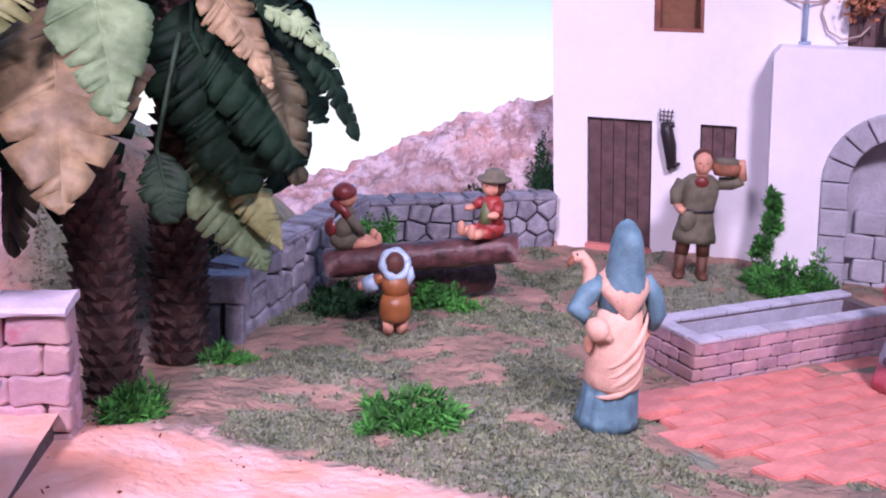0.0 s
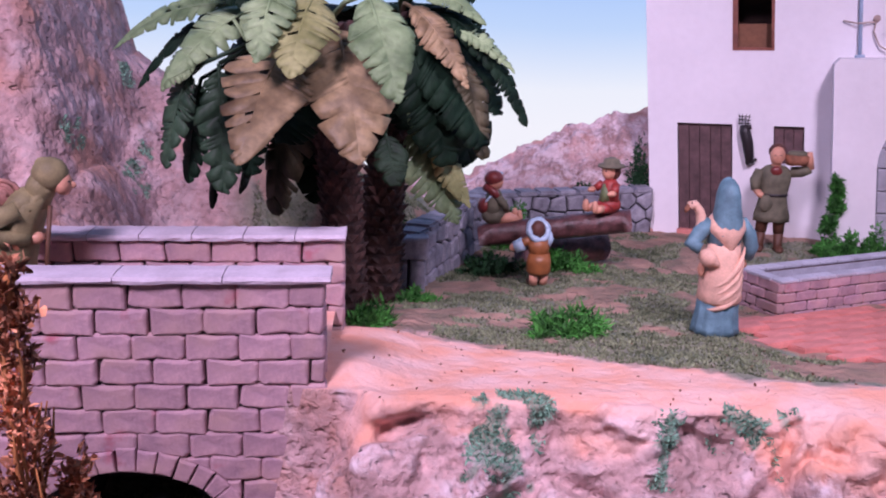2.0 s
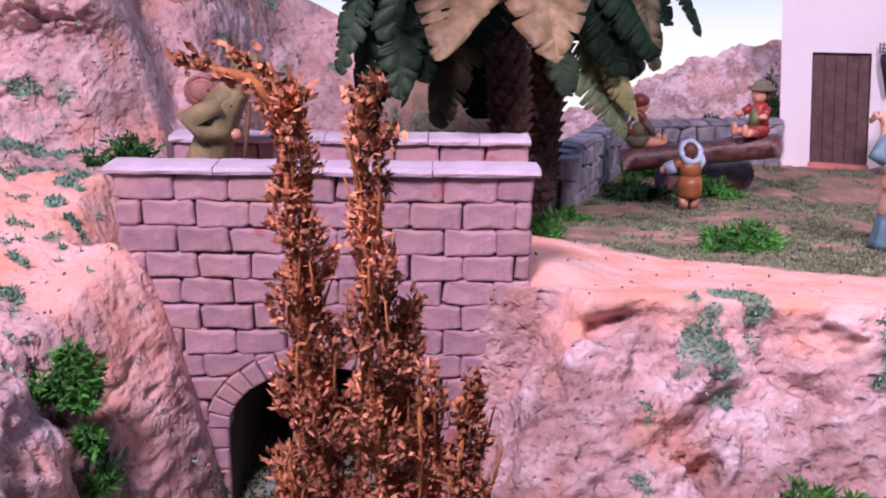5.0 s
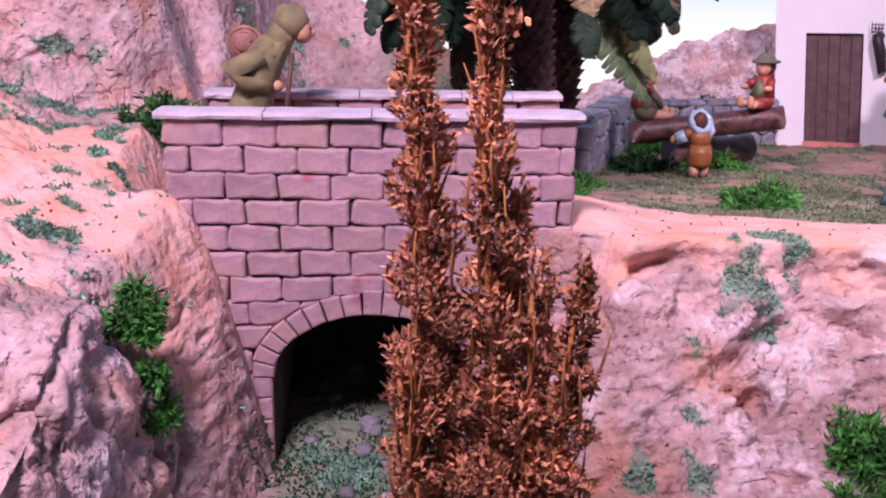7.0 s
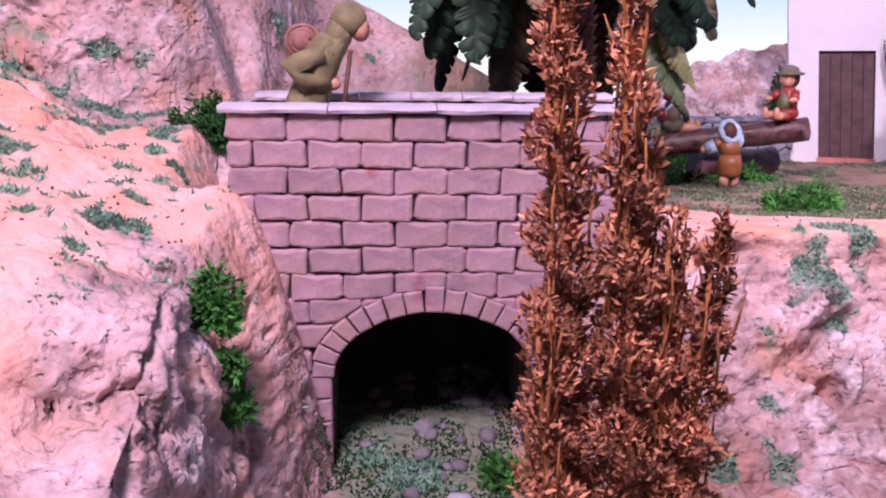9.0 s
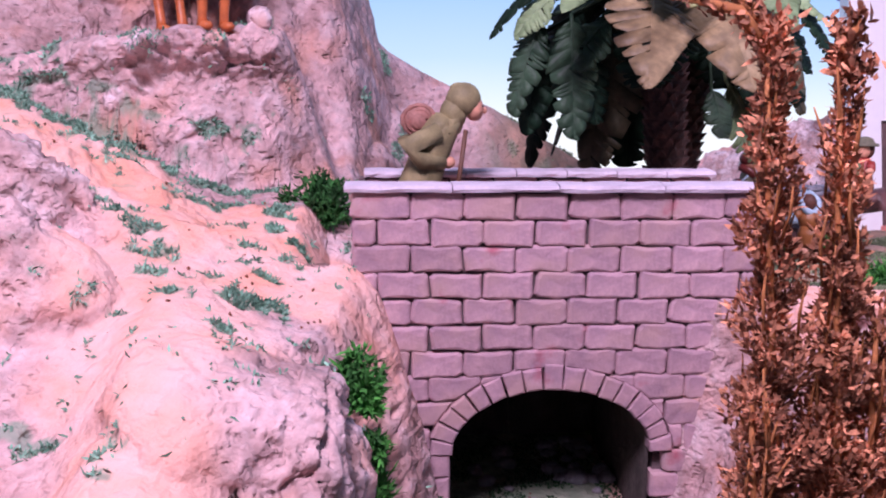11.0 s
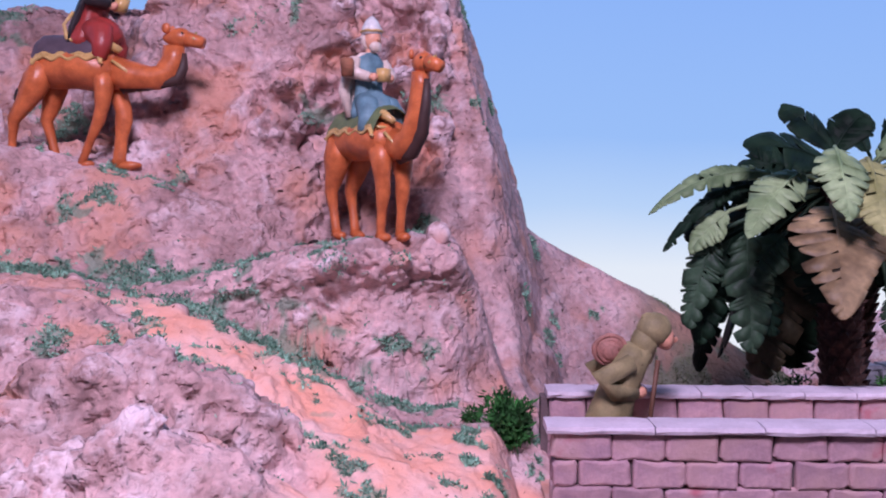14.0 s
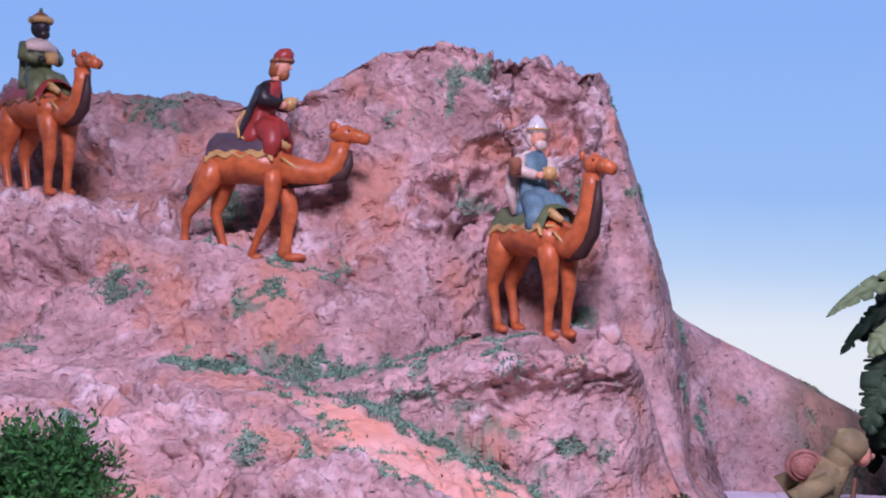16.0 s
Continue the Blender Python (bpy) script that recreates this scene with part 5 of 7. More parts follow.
# ---------------------------------------------------------------- palms
def frond(parent, root, tip, lift, width, mat, rng, cut=0.35, name="frond", face=0.0, blunt=0.72):
    """One big paper leaf: a midrib that arches from root to tip, and blades split by slits along both edges."""
    root, tip = Vector(root), Vector(tip)
    mid = (root + tip) / 2 + Vector((0, 0, lift))
    ctrl = mid * 2 - (root + tip) / 2
    n = 30
    rib = [root * (1 - t) ** 2 + ctrl * 2 * t * (1 - t) + tip * t * t for t in (i / n for i in range(n + 1))]
    bm = bmesh.new()
    out = (tip - root)
    side0 = Vector((out.y, -out.x, 0))
    if side0.length < 1e-4:
        side0 = Vector((1, 0, 0))
    side0.normalize()
    rows = []
    for i, p in enumerate(rib):
        d = (rib[min(i + 1, n)] - rib[max(i - 1, 0)]).normalized()
        s = (side0 - d * side0.dot(d)).normalized()
        up = s.cross(d)
        if up.z < 0 and abs(d.z) < 0.8:
            up, s = -up, -s
        # the leaf's face is turned towards the visitors
        up = up + Vector((0, -face, 0.15 * face))
        up = (up - d * up.dot(d)).normalized()
        s = d.cross(up)
        rows.append((p, d, s, up))
    for sgn in (-1, 1):
        i = 2
        while i < n:
            run = rng.choice((1, 1, 2, 3, 4))
            j = min(n, i + run)
            deep = rng.random() < cut
            inner = rng.uniform(0.42, 0.75) if deep else 0.75
            gap = rng.uniform(0.08, 0.45) if deep else 0.0
            tooth = rng.uniform(0.84, 1.06) if deep else rng.uniform(0.96, 1.02)

            def edge(k, f, pull=0.0):
                t = k / n
                w = 1.10 * width * ((t / 0.40) ** 0.55 if t < 0.40 else max(0.0, (1.0 - t) / 0.60) ** blunt)
                w = max(w, width * 0.03)
                kk = min(int(k), n - 1)
                fr = k - kk
                p = rows[kk][0].lerp(rows[min(kk + 1, n)][0], fr)
                _, d, s, u = rows[kk]
                sag = -0.16 * f * f * w + 0.02 * w * f * math.sin(k * 0.7 + sgn)
                return p + s * (sgn * f * w) + d * (f * w * 0.36 + pull) + u * sag

            loops = []
            for f in (0.0, inner, 1.0):
                g = gap * (f - inner) / (1 - inner) if f > inner else 0
                a, b = i + g * (j - i) * 0.5, j - g * (j - i) * 0.9
                loops.append((edge(a, f * tooth if f == 1.0 else f), edge((a + b) / 2, f * tooth if f == 1.0 else f), edge(b, f * tooth * 0.97 if f == 1.0 else f)))
            jj = Vector((0, 0, rng.uniform(-0.002, 0.0015))) if deep else Vector()
            vs = [[bm.verts.new(p + (jj if k == 2 else Vector())) for p in lp] for k, lp in enumerate(loops)]
            for a, b in zip(vs, vs[1:]):
                for q in range(2):
                    bm.faces.new((a[q], a[q + 1], b[q + 1], b[q]))
            i = j
    bmesh.ops.remove_doubles(bm, verts=bm.verts[:], dist=0.00005)
    leaf = part(name, bm, mat, parent, smooth=True)
    sol = leaf.modifiers.new("paper", "SOLIDIFY")
    sol.thickness = 0.0006
    b2 = bmesh.new()
    tube(b2, [r[0] + r[3] * -0.0002 for r in rows[::3]], [0.0019 - 0.0014 * i / 10 for i in range(len(rows[::3]))], 6)
    part("midrib", b2, mat, leaf, smooth=True)
    return leaf


def trunk(parent, pts, r0, r1, rng, rows=34):
    bm = bmesh.new()
    pts = [Vector(p) for p in pts]
    n = 24
    cur = []
    for i in range(n + 1):
        t = i / n * (len(pts) - 1)
        k = min(int(t), len(pts) - 2)
        cur.append(pts[k].lerp(pts[k + 1], t - k))
    rad = [r0 + (r1 - r0) * i / n for i in range(n + 1)]
    tube(bm, cur, [r * 0.92 for r in rad], 14)
    tr = part("trunk", bm, M["trunk"], parent, "dark scaly palm trunk", True)
    # rough leaf-base scales, all of them one coat of bark
    bm = bmesh.new()
    for i in range(rows):
        t = i / rows
        k = t * n
        p = cur[int(k)].lerp(cur[min(int(k) + 1, n)], k - int(k))
        r = rad[int(k)]
        for j in range(11):
            a = 2 * math.pi * (j + 0.5 * (i % 2)) / 11 + rng.uniform(-0.1, 0.1)
            o = Vector((math.cos(a), math.sin(a), 0))
            s = Vector((-o.y, o.x, 0))
            h, w = rng.uniform(0.007, 0.011), r * 0.28
            b0 = p + o * r * 0.9
            tipv = p + o * (r * 1.0 + rng.uniform(0.002, 0.0055)) + Vector((0, 0, h))
            v = [bm.verts.new(q) for q in (b0 - s * w, b0 + s * w, tipv, b0 - s * w * 0.7 + Vector((0, 0, h * 0.9)), b0 + s * w * 0.7 + Vector((0, 0, h * 0.9)))]
            for f in ((0, 1, 2), (1, 4, 2), (0, 2, 3), (3, 2, 4)):
                bm.faces.new([v[q] for q in f])
    part("bark", bm, M["trunk"], tr)


def build_palms():
    rng = random.Random(5)
    one = empty("palm_tree", "model palm with dark trunk and broad pale and tan fronds", "palm tree", "palms by the bridge", at=(0, 0, 0))
    C = Vector((-0.338, 0.648, 0.430))
    trunk(one, [(-0.322, 0.668, 0.135), (-0.326, 0.662, 0.25), (-0.334, 0.652, 0.35), C], 0.0185, 0.021, rng)
    N = M["leaf_mid"]
    G, P, Y, T, D, O = (M[k] for k in ("leaf_green", "leaf_pale", "leaf_yellow", "leaf_tan", "leaf_dark", "leaf_olive"))
    # root, tip, arch, half width, paper, share of slits
    spec = [
        ((-0.328, 0.600, 0.428), (-0.3045, 0.502, 0.326), 0.018, 0.046, T, 0.5), ((-0.362, 0.600, 0.415), (-0.395, 0.484, 0.328), 0.018, 0.037, T, 0.7),
        ((-0.342, 0.575, 0.455), (-0.358, 0.504, 0.391), 0.010, 0.029, Y, 0.7), ((-0.370, 0.575, 0.465), (-0.383, 0.5075, 0.402), 0.010, 0.022, P, 0.8),
        ((-0.300, 0.560, 0.455), (-0.275, 0.500, 0.3736), 0.008, 0.026, G, 0.4), ((-0.385, 0.600, 0.445), (-0.455, 0.532, 0.388), 0.010, 0.021, P, 0.4),
        ((-0.400, 0.620, 0.440), (-0.519, 0.6165, 0.406), 0.018, 0.014, G, 0.8), ((-0.400, 0.625, 0.430), (-0.503, 0.628, 0.372), 0.024, 0.010, D, 0.8),
        ((-0.355, 0.600, 0.445), (-0.444, 0.572, 0.462), 0.010, 0.026, D, 0.15), ((-0.345, 0.630, 0.460), (-0.395, 0.640, 0.504), 0.006, 0.022, D, 0.15),
        ((-0.348, 0.640, 0.460), (-0.316, 0.645, 0.500), 0.006, 0.021, D, 0.15), ((-0.305, 0.650, 0.455), (-0.258, 0.640, 0.498), 0.006, 0.013, G, 0.4),
        ((-0.445, 0.620, 0.410), (-0.481, 0.619, 0.372), 0.004, 0.017, P, 0.6), ((-0.395, 0.620, 0.390), (-0.430, 0.610, 0.345), 0.006, 0.022, N, 0.5),
        ((-0.455, 0.625, 0.390), (-0.4815, 0.619, 0.303), 0.010, 0.019, N, 0.7), ((-0.430, 0.620, 0.395), (-0.428, 0.605, 0.283), 0.004, 0.023, N, 0.8),
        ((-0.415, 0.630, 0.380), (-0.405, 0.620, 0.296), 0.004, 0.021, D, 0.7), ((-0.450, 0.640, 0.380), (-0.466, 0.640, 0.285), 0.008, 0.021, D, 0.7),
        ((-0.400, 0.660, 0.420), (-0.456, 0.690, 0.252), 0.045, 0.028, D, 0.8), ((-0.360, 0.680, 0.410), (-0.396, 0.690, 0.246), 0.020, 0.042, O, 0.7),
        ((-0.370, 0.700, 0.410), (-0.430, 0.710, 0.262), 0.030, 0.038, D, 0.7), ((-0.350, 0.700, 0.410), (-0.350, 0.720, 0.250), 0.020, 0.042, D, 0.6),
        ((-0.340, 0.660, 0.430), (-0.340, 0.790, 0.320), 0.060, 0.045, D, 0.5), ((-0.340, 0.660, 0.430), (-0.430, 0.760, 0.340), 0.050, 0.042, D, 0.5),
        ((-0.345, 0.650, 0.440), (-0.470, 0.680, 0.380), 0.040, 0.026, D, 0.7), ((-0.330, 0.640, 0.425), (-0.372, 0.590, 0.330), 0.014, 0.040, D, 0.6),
    ]
    # a stub of stalk ties each leaf to the crown
    def leaf(tree, hub, root, tip, lift, w, mat, cut):
        fr = frond(tree, root, tip, lift, w, mat, rng, cut, face=0.0 if tip[1] > hub.y + 0.06 else 1.1, blunt=0.42 if mat in (D, O, N) else 0.66)
        b2 = bmesh.new()
        tube(b2, [hub, (hub + Vector(root)) / 2 + Vector((0, 0, 0.006)), root], [0.0030, 0.0022, 0.0018], 6)
        part("stalk", b2, mat, fr, smooth=True)

    for row in spec:
        leaf(one, C, *row)
    bm = bmesh.new()
    for i in range(7):
        a = 2 * math.pi * i / 7
        ball(bm, C + Vector((0.022 * math.cos(a), 0.022 * math.sin(a), -0.034 - 0.012 * (i % 3))), (0.017, 0.017, 0.024), 0, 10)
    for v in bm.verts:
        v.co += Vector((noise.noise(v.co * 120), noise.noise(v.co * 120 + Vector((5, 5, 5))), 0)) * 0.006
    part("husk", bm, M["rust"], one, "rust-brown fibre under the crown", True)
    two = empty("palm_tree", "darker model palm with drooping green fronds", "palm tree", "palms by the bridge")
    C2 = Vector((-0.268, 0.742, 0.438))
    trunk(two, [(-0.290, 0.752, 0.13), (-0.286, 0.75, 0.25), (-0.276, 0.745, 0.36), C2], 0.0215, 0.022, rng)
    spec = [
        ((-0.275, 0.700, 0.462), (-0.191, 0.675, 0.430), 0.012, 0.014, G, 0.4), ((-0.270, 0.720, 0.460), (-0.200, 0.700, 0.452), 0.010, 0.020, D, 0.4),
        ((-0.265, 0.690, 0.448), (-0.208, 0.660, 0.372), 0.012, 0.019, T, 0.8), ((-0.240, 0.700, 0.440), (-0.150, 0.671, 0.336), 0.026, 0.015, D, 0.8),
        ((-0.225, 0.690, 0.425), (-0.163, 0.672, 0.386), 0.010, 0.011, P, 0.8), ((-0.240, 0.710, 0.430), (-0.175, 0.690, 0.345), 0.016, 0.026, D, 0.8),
        # the broad dark fronds carry their shaded underside in the leaf colour
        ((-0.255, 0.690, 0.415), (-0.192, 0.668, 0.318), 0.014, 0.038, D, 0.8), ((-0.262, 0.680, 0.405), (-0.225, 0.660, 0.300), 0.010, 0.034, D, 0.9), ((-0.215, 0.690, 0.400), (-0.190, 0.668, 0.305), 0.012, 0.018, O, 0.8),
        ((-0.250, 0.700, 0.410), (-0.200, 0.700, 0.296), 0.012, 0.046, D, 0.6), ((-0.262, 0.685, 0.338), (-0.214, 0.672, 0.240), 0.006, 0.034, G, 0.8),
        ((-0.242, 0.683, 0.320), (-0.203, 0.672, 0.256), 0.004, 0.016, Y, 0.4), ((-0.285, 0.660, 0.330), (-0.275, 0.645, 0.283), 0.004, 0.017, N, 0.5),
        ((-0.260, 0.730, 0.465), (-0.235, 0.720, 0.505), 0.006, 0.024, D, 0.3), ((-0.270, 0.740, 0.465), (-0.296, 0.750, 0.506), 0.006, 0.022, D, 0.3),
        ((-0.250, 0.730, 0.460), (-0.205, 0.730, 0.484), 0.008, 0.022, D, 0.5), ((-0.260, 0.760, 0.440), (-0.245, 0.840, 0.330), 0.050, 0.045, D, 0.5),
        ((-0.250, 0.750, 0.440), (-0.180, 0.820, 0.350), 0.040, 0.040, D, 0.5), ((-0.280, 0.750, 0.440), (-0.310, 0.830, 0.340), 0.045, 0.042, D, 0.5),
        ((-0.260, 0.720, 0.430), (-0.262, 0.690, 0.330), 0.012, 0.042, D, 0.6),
    ]
    for row in spec:
        leaf(two, C2, *row)


build_palms()


# ---------------------------------------------------------------- small greenery
def blades(name, centres, normals, length, width, mat, rng, lean=0.6, parent=None):
    """Many small pointed leaves, one joined coat."""
    n = len(centres)
    c, u = np.asarray(centres, float), np.asarray(normals, float)
    r = rng.normal(size=(n, 3))
    d = u + lean * r
    d /= np.linalg.norm(d, axis=1, keepdims=True)
    s = np.cross(d, rng.normal(size=(n, 3)))
    s /= np.linalg.norm(s, axis=1, keepdims=True) + 1e-9
    L = (length * rng.uniform(0.5, 1.3, n))[:, None]
    W = (width * rng.uniform(0.6, 1.3, n))[:, None]
    bend = 0.35 * L * rng.normal(size=(n, 3)) * 0.5
    v = np.stack([c - s * W * 0.6, c + s * W * 0.6, c + d * L * 0.55 + s * W, c + d * L * 0.55 - s * W, c + d * L + bend], 1).reshape(-1, 3)
    i = np.arange(n)[:, None] * 5
    f = [tuple(q) for q in np.concatenate([i, i + 1, i + 2, i + 3], 1).tolist()] + [tuple(q) for q in np.concatenate([i + 3, i + 2, i + 4], 1).tolist()]
    return raw_object(name, v.tolist(), f, mat, parent, smooth=False)


def bush(name, at, radii, count, mat, seed, label, group="green tufts", length=0.0068, width=0.0011):
    """A clump of foam-like foliage: sprigs of small leaves round short twigs."""
    g = np.random.default_rng(seed)
    at = np.array(at, float)
    count = int(count * (1.6 if length > 0.01 else 2.0))
    tw = max(9, count // 70)
    dirs = g.normal(size=(tw, 3))
    dirs[:, 2] = np.abs(dirs[:, 2]) * 0.9 + 0.05
    dirs /= np.linalg.norm(dirs, axis=1, keepdims=True)
    ends = dirs * np.array(radii) * g.uniform(0.35, 1.05, (tw, 1))
    k = g.integers(0, tw, count)
    off = g.normal(size=(count, 3))
    off *= (g.uniform(0.3, 1.0, count) ** 0.5 / np.linalg.norm(off, axis=1))[:, None]
    size = g.uniform(0.12, 0.32, tw)[k][:, None] * (0.5 * np.mean(radii) + 0.5 * np.array(radii))
    pts = ends[k] * g.uniform(0.75, 1.0, (count, 1)) + off * size
    pts[:, 2] = np.maximum(pts[:, 2], 0.0005)
    nrm = off * 0.8 + dirs[k] * 0.4 + np.array([0, 0, 0.25])
    ob = empty(name, label, "bush", group, at=tuple(at))
    blades("foliage", pts, nrm, length, width, mat, g, 0.75, ob)
    bm = bmesh.new()
    for e in ends[: min(tw, 14)]:
        tube(bm, [(0, 0, 0), tuple(e * 0.5), tuple(e * 0.95)], [0.0009, 0.0006, 0.0003], 5)
    part("twigs", bm, M["bush_dark"], ob)
    return ob


def planted(x, y, dz=0.0):
    return (x, y, on_land(x, y) - 0.002 + dz)


GB = M["bush"]
bush("grass_tuft", planted(-0.113, 0.612), (0.040, 0.020, 0.026), 900, GB, 1, "bright green grassy tuft on the yard earth", length=0.0105)
bush("grass_tuft", planted(-0.298, 0.612), (0.030, 0.016, 0.026), 700, GB, 2, "bright green grassy tuft at the palm's foot", length=0.0105)
bush("grass_tuft", planted(-0.252, 0.742), (0.020, 0.012, 0.016), 300, GB, 3, "small green tuft beside the rubble pier", length=0.010)
bush("shrub", planted(-0.062, 0.895), (0.048, 0.022, 0.028), 1100, GB, 4, "low bright green shrub under the see-saw")
bush("shrub", planted(-0.150, 0.885), (0.045, 0.022, 0.024), 900, M["bush_dark"], 5, "dark green shrub under the see-saw")
bush("shrub", planted(-0.115, 1.01), (0.030, 0.022, 0.075), 1000, GB, 6, "upright green shrub inside the rubble wall")
bush("shrub", planted(-0.275, 0.905), (0.055, 0.035, 0.095), 1700, M["bush_dark"], 7, "dark green shrub beyond the palms")
bush("shrub", planted(-0.165, 0.93), (0.030, 0.020, 0.018), 400, GB, 8, "low green shrub along the wall")
bush("shrub", (0.098, 1.165, 0.140), (0.022, 0.018, 0.125), 1300, M["bush_dark"], 9, "tall dark shrub against the house corner")
bush("shrub", (0.040, 1.165, 0.160), (0.060, 0.012, 0.034), 900, M["bush_dark"], 10, "dark creeping plants along the wall top")
for dx, dz, r, k in ((0.0, 0.0, 0.020, 11), (0.003, 0.030, 0.013, 31), (0.006, 0.058, 0.011, 32), (0.004, 0.080, 0.009, 33)):
    bush("climber", planted(0.312 + dx, 0.985, dz), (r, 0.012, 0.030), 420, GB, k, "green climber clinging to the white house wall")
bush("shrub", planted(0.318, 0.945), (0.042, 0.026, 0.042), 1300, GB, 12, "green shrub at the porch foot")
bush("shrub", planted(0.352, 0.925), (0.022, 0.018, 0.058), 600, GB, 13, "green shrub beside the niche")
bush("shrub", planted(-0.652, 0.545), (0.036, 0.024, 0.044), 1300, M["bush_deep"], 14, "green shrub at the bridge's end")
bush("shrub", (-0.618, 0.298, 0.138), (0.022, 0.020, 0.036), 800, GB, 15, "bright green tuft in the rock cleft")
bush("shrub", (-0.606, 0.292, 0.104), (0.010, 0.012, 0.022), 260, GB, 16, "small green tuft in the rock cleft")
bush("shrub", (-0.604, 0.300, 0.078), (0.008, 0.008, 0.018), 120, GB, 17, "thin green sprig in the rock cleft", length=0.012)
bush("shrub", planted(-0.150, 0.285), (0.030, 0.028, 0.046), 1500, GB, 18, "bright green shrub on the rock bank")
bush("shrub", planted(-0.168, 0.245), (0.034, 0.026, 0.028), 900, GB, 19, "bright green shrub low on the bank")
bush("shrub", planted(-1.120, 0.385, -0.010), (0.070, 0.060, 0.058), 3800, M["bush_deep"], 20, "large bright green shrub between boulders", length=0.0062, width=0.0012)
bush("shrub", planted(-0.426, 0.392), (0.030, 0.020, 0.026), 700, GB, 21, "green tuft at the arch foot")


def scatter(count, seed, x0, x1, y0, y1, keep):
    """Random places on the land, with normals, where keep() says so."""
    g = np.random.default_rng(seed)
    i0, i1 = np.searchsorted(LX, [x0, x1])
    i = g.integers(max(1, i0), min(len(LX) - 2, i1), count)
    j = g.integers(1, LP.shape[1] - 2, count)
    a, b = g.random((2, count, 1))
    p = LP[i, j] + (LP[i + 1, j] - LP[i, j]) * a + (LP[i, j + 1] - LP[i, j]) * b
    n = np.cross(LP[i + 1, j] - LP[i, j], LP[i, j + 1] - LP[i, j])
    n /= np.linalg.norm(n, axis=1, keepdims=True) + 1e-12
    ok = (p[:, 1] > y0) & (p[:, 1] < y1) & keep(p[:, 0], p[:, 1], p[:, 2], n, g)
    return p[ok], n[ok]


def patch(x, y, z, scale, seed):
    return fbm(x, y, z, scale, 3, seed)


# turf of the yard: grey-green flock in patches
p, n = scatter(240000, 3, -0.45, 0.48, 0.41, 1.12, lambda x, y, z, n, g: (y > np.interp(x, [-0.32, -0.184, -0.051, 0.04, 0.18, 0.5], [0.615, 0.560, 0.480, 0.425, 0.415, 0.41])) & (turfy(x, y) > g.random(len(x))) & ~((x > 0.07) & (y > 0.53) & (y < 0.71 + 0.34 * (x - 0.128))))
g = np.random.default_rng(7)
pick = g.permutation(len(p))[:40000]
tagged(blades("yard_turf", p[pick], n[pick] + [0, 0, 0.3], 0.0034, 0.0008, M["turf"], g, 0.9), "grey-green flocked turf in patches on the yard", "turf", kind="stuff")


# moss along the sandy way, on ledges and on the rock bank
p, n = scatter(1500000, 9, -1.45, 0.3, 0.15, 1.0, lambda x, y, z, n, g: mossy(x, y, z) > g.random(len(x)))
g = np.random.default_rng(8)
pick = g.permutation(len(p))[:95000]
tagged(blades("rock_moss", p[pick], n[pick], 0.0042, 0.00075, M["moss"], g, 1.3), "teal-green mossy flock on ledges and along the way", "moss", kind="stuff")

# dark flock in the stream bed, added to darken it where shade lies
p, n = scatter(500000, 15, -0.57, -0.38, 0.14, 0.60, lambda x, y, z, n, g: (z < 0.035) & (fbm(x, y, z, 30, 2, 77) > -0.25) & (g.random(len(x)) < 0.5))
g = np.random.default_rng(16)
pick = g.permutation(len(p))[:9000]
tagged(blades("bed_litter", p[pick], n[pick], 0.0042, 0.0010, M["bush_dark"], g, 1.2), "dark green-brown flock added as shade over the dry stream bed", "litter", kind="stuff")

# grit on the way
g = np.random.default_rng(10)
p, n = scatter(26000, 11, -1.0, 0.45, 0.28, 0.60, lambda x, y, z, n, g: (n[:, 2] > 0.85) & (g.random(len(x)) < 0.12))
tagged(blades("grit", p, n, 0.0030, 0.0011, M["rust"], g, 2.5), "brown grit strewn over the sandy way", "grit", kind="stuff")


# ---------------------------------------------------------------- stream stones
def stone(x, y, r, seed, mat, label="grey pebble lying in the dry stream bed"):
    bm = bmesh.new()
    bmesh.ops.create_icosphere(bm, subdivisions=2, radius=1)
    for v in bm.verts:
        k = 1 + 0.35 * noise.noise(v.co * 1.3 + Vector((seed * 3.1, 0, 0)))
        v.co = Vector((v.co.x * r * k * 1.2, v.co.y * r * k, v.co.z * r * k * 0.75))
    ob = mesh_object("pebble", bm, mat)
    ob.matrix_world = pose(x, y, on_land(x, y) + r * 0.35, 0, 0, seed * 47)
    tagged(ob, label, "pebble", "stream pebbles")


rs = random.Random(2)
for i in range(26):
    stone(rs.uniform(-0.53, -0.42), rs.uniform(0.34, 0.58), rs.uniform(0.003, 0.0085), i + 1, M["pebble"])
for i in range(22):
    stone(rs.uniform(-0.455, -0.405), rs.uniform(0.52, 0.60), rs.uniform(0.004, 0.009), i + 60, M["greystone"], "blue-grey stone piled inside the arch")
stone(-0.462, 0.352, 0.011, 40, M["palestone"], "pale stone lying in the dry stream bed")


bm = bmesh.new()
bmesh.ops.create_icosphere(bm, subdivisions=3, radius=0.0115)
for v in bm.verts:
    v.co *= 1 + 0.10 * noise.noise(v.co * 130)
ob = mesh_object("plaster_knob", bm, M["earth"])
ob.matrix_world = pose(-0.708, 0.628, 0.3880)
tagged(ob, "round pink plaster knob on the rim of the ledge", "knob")


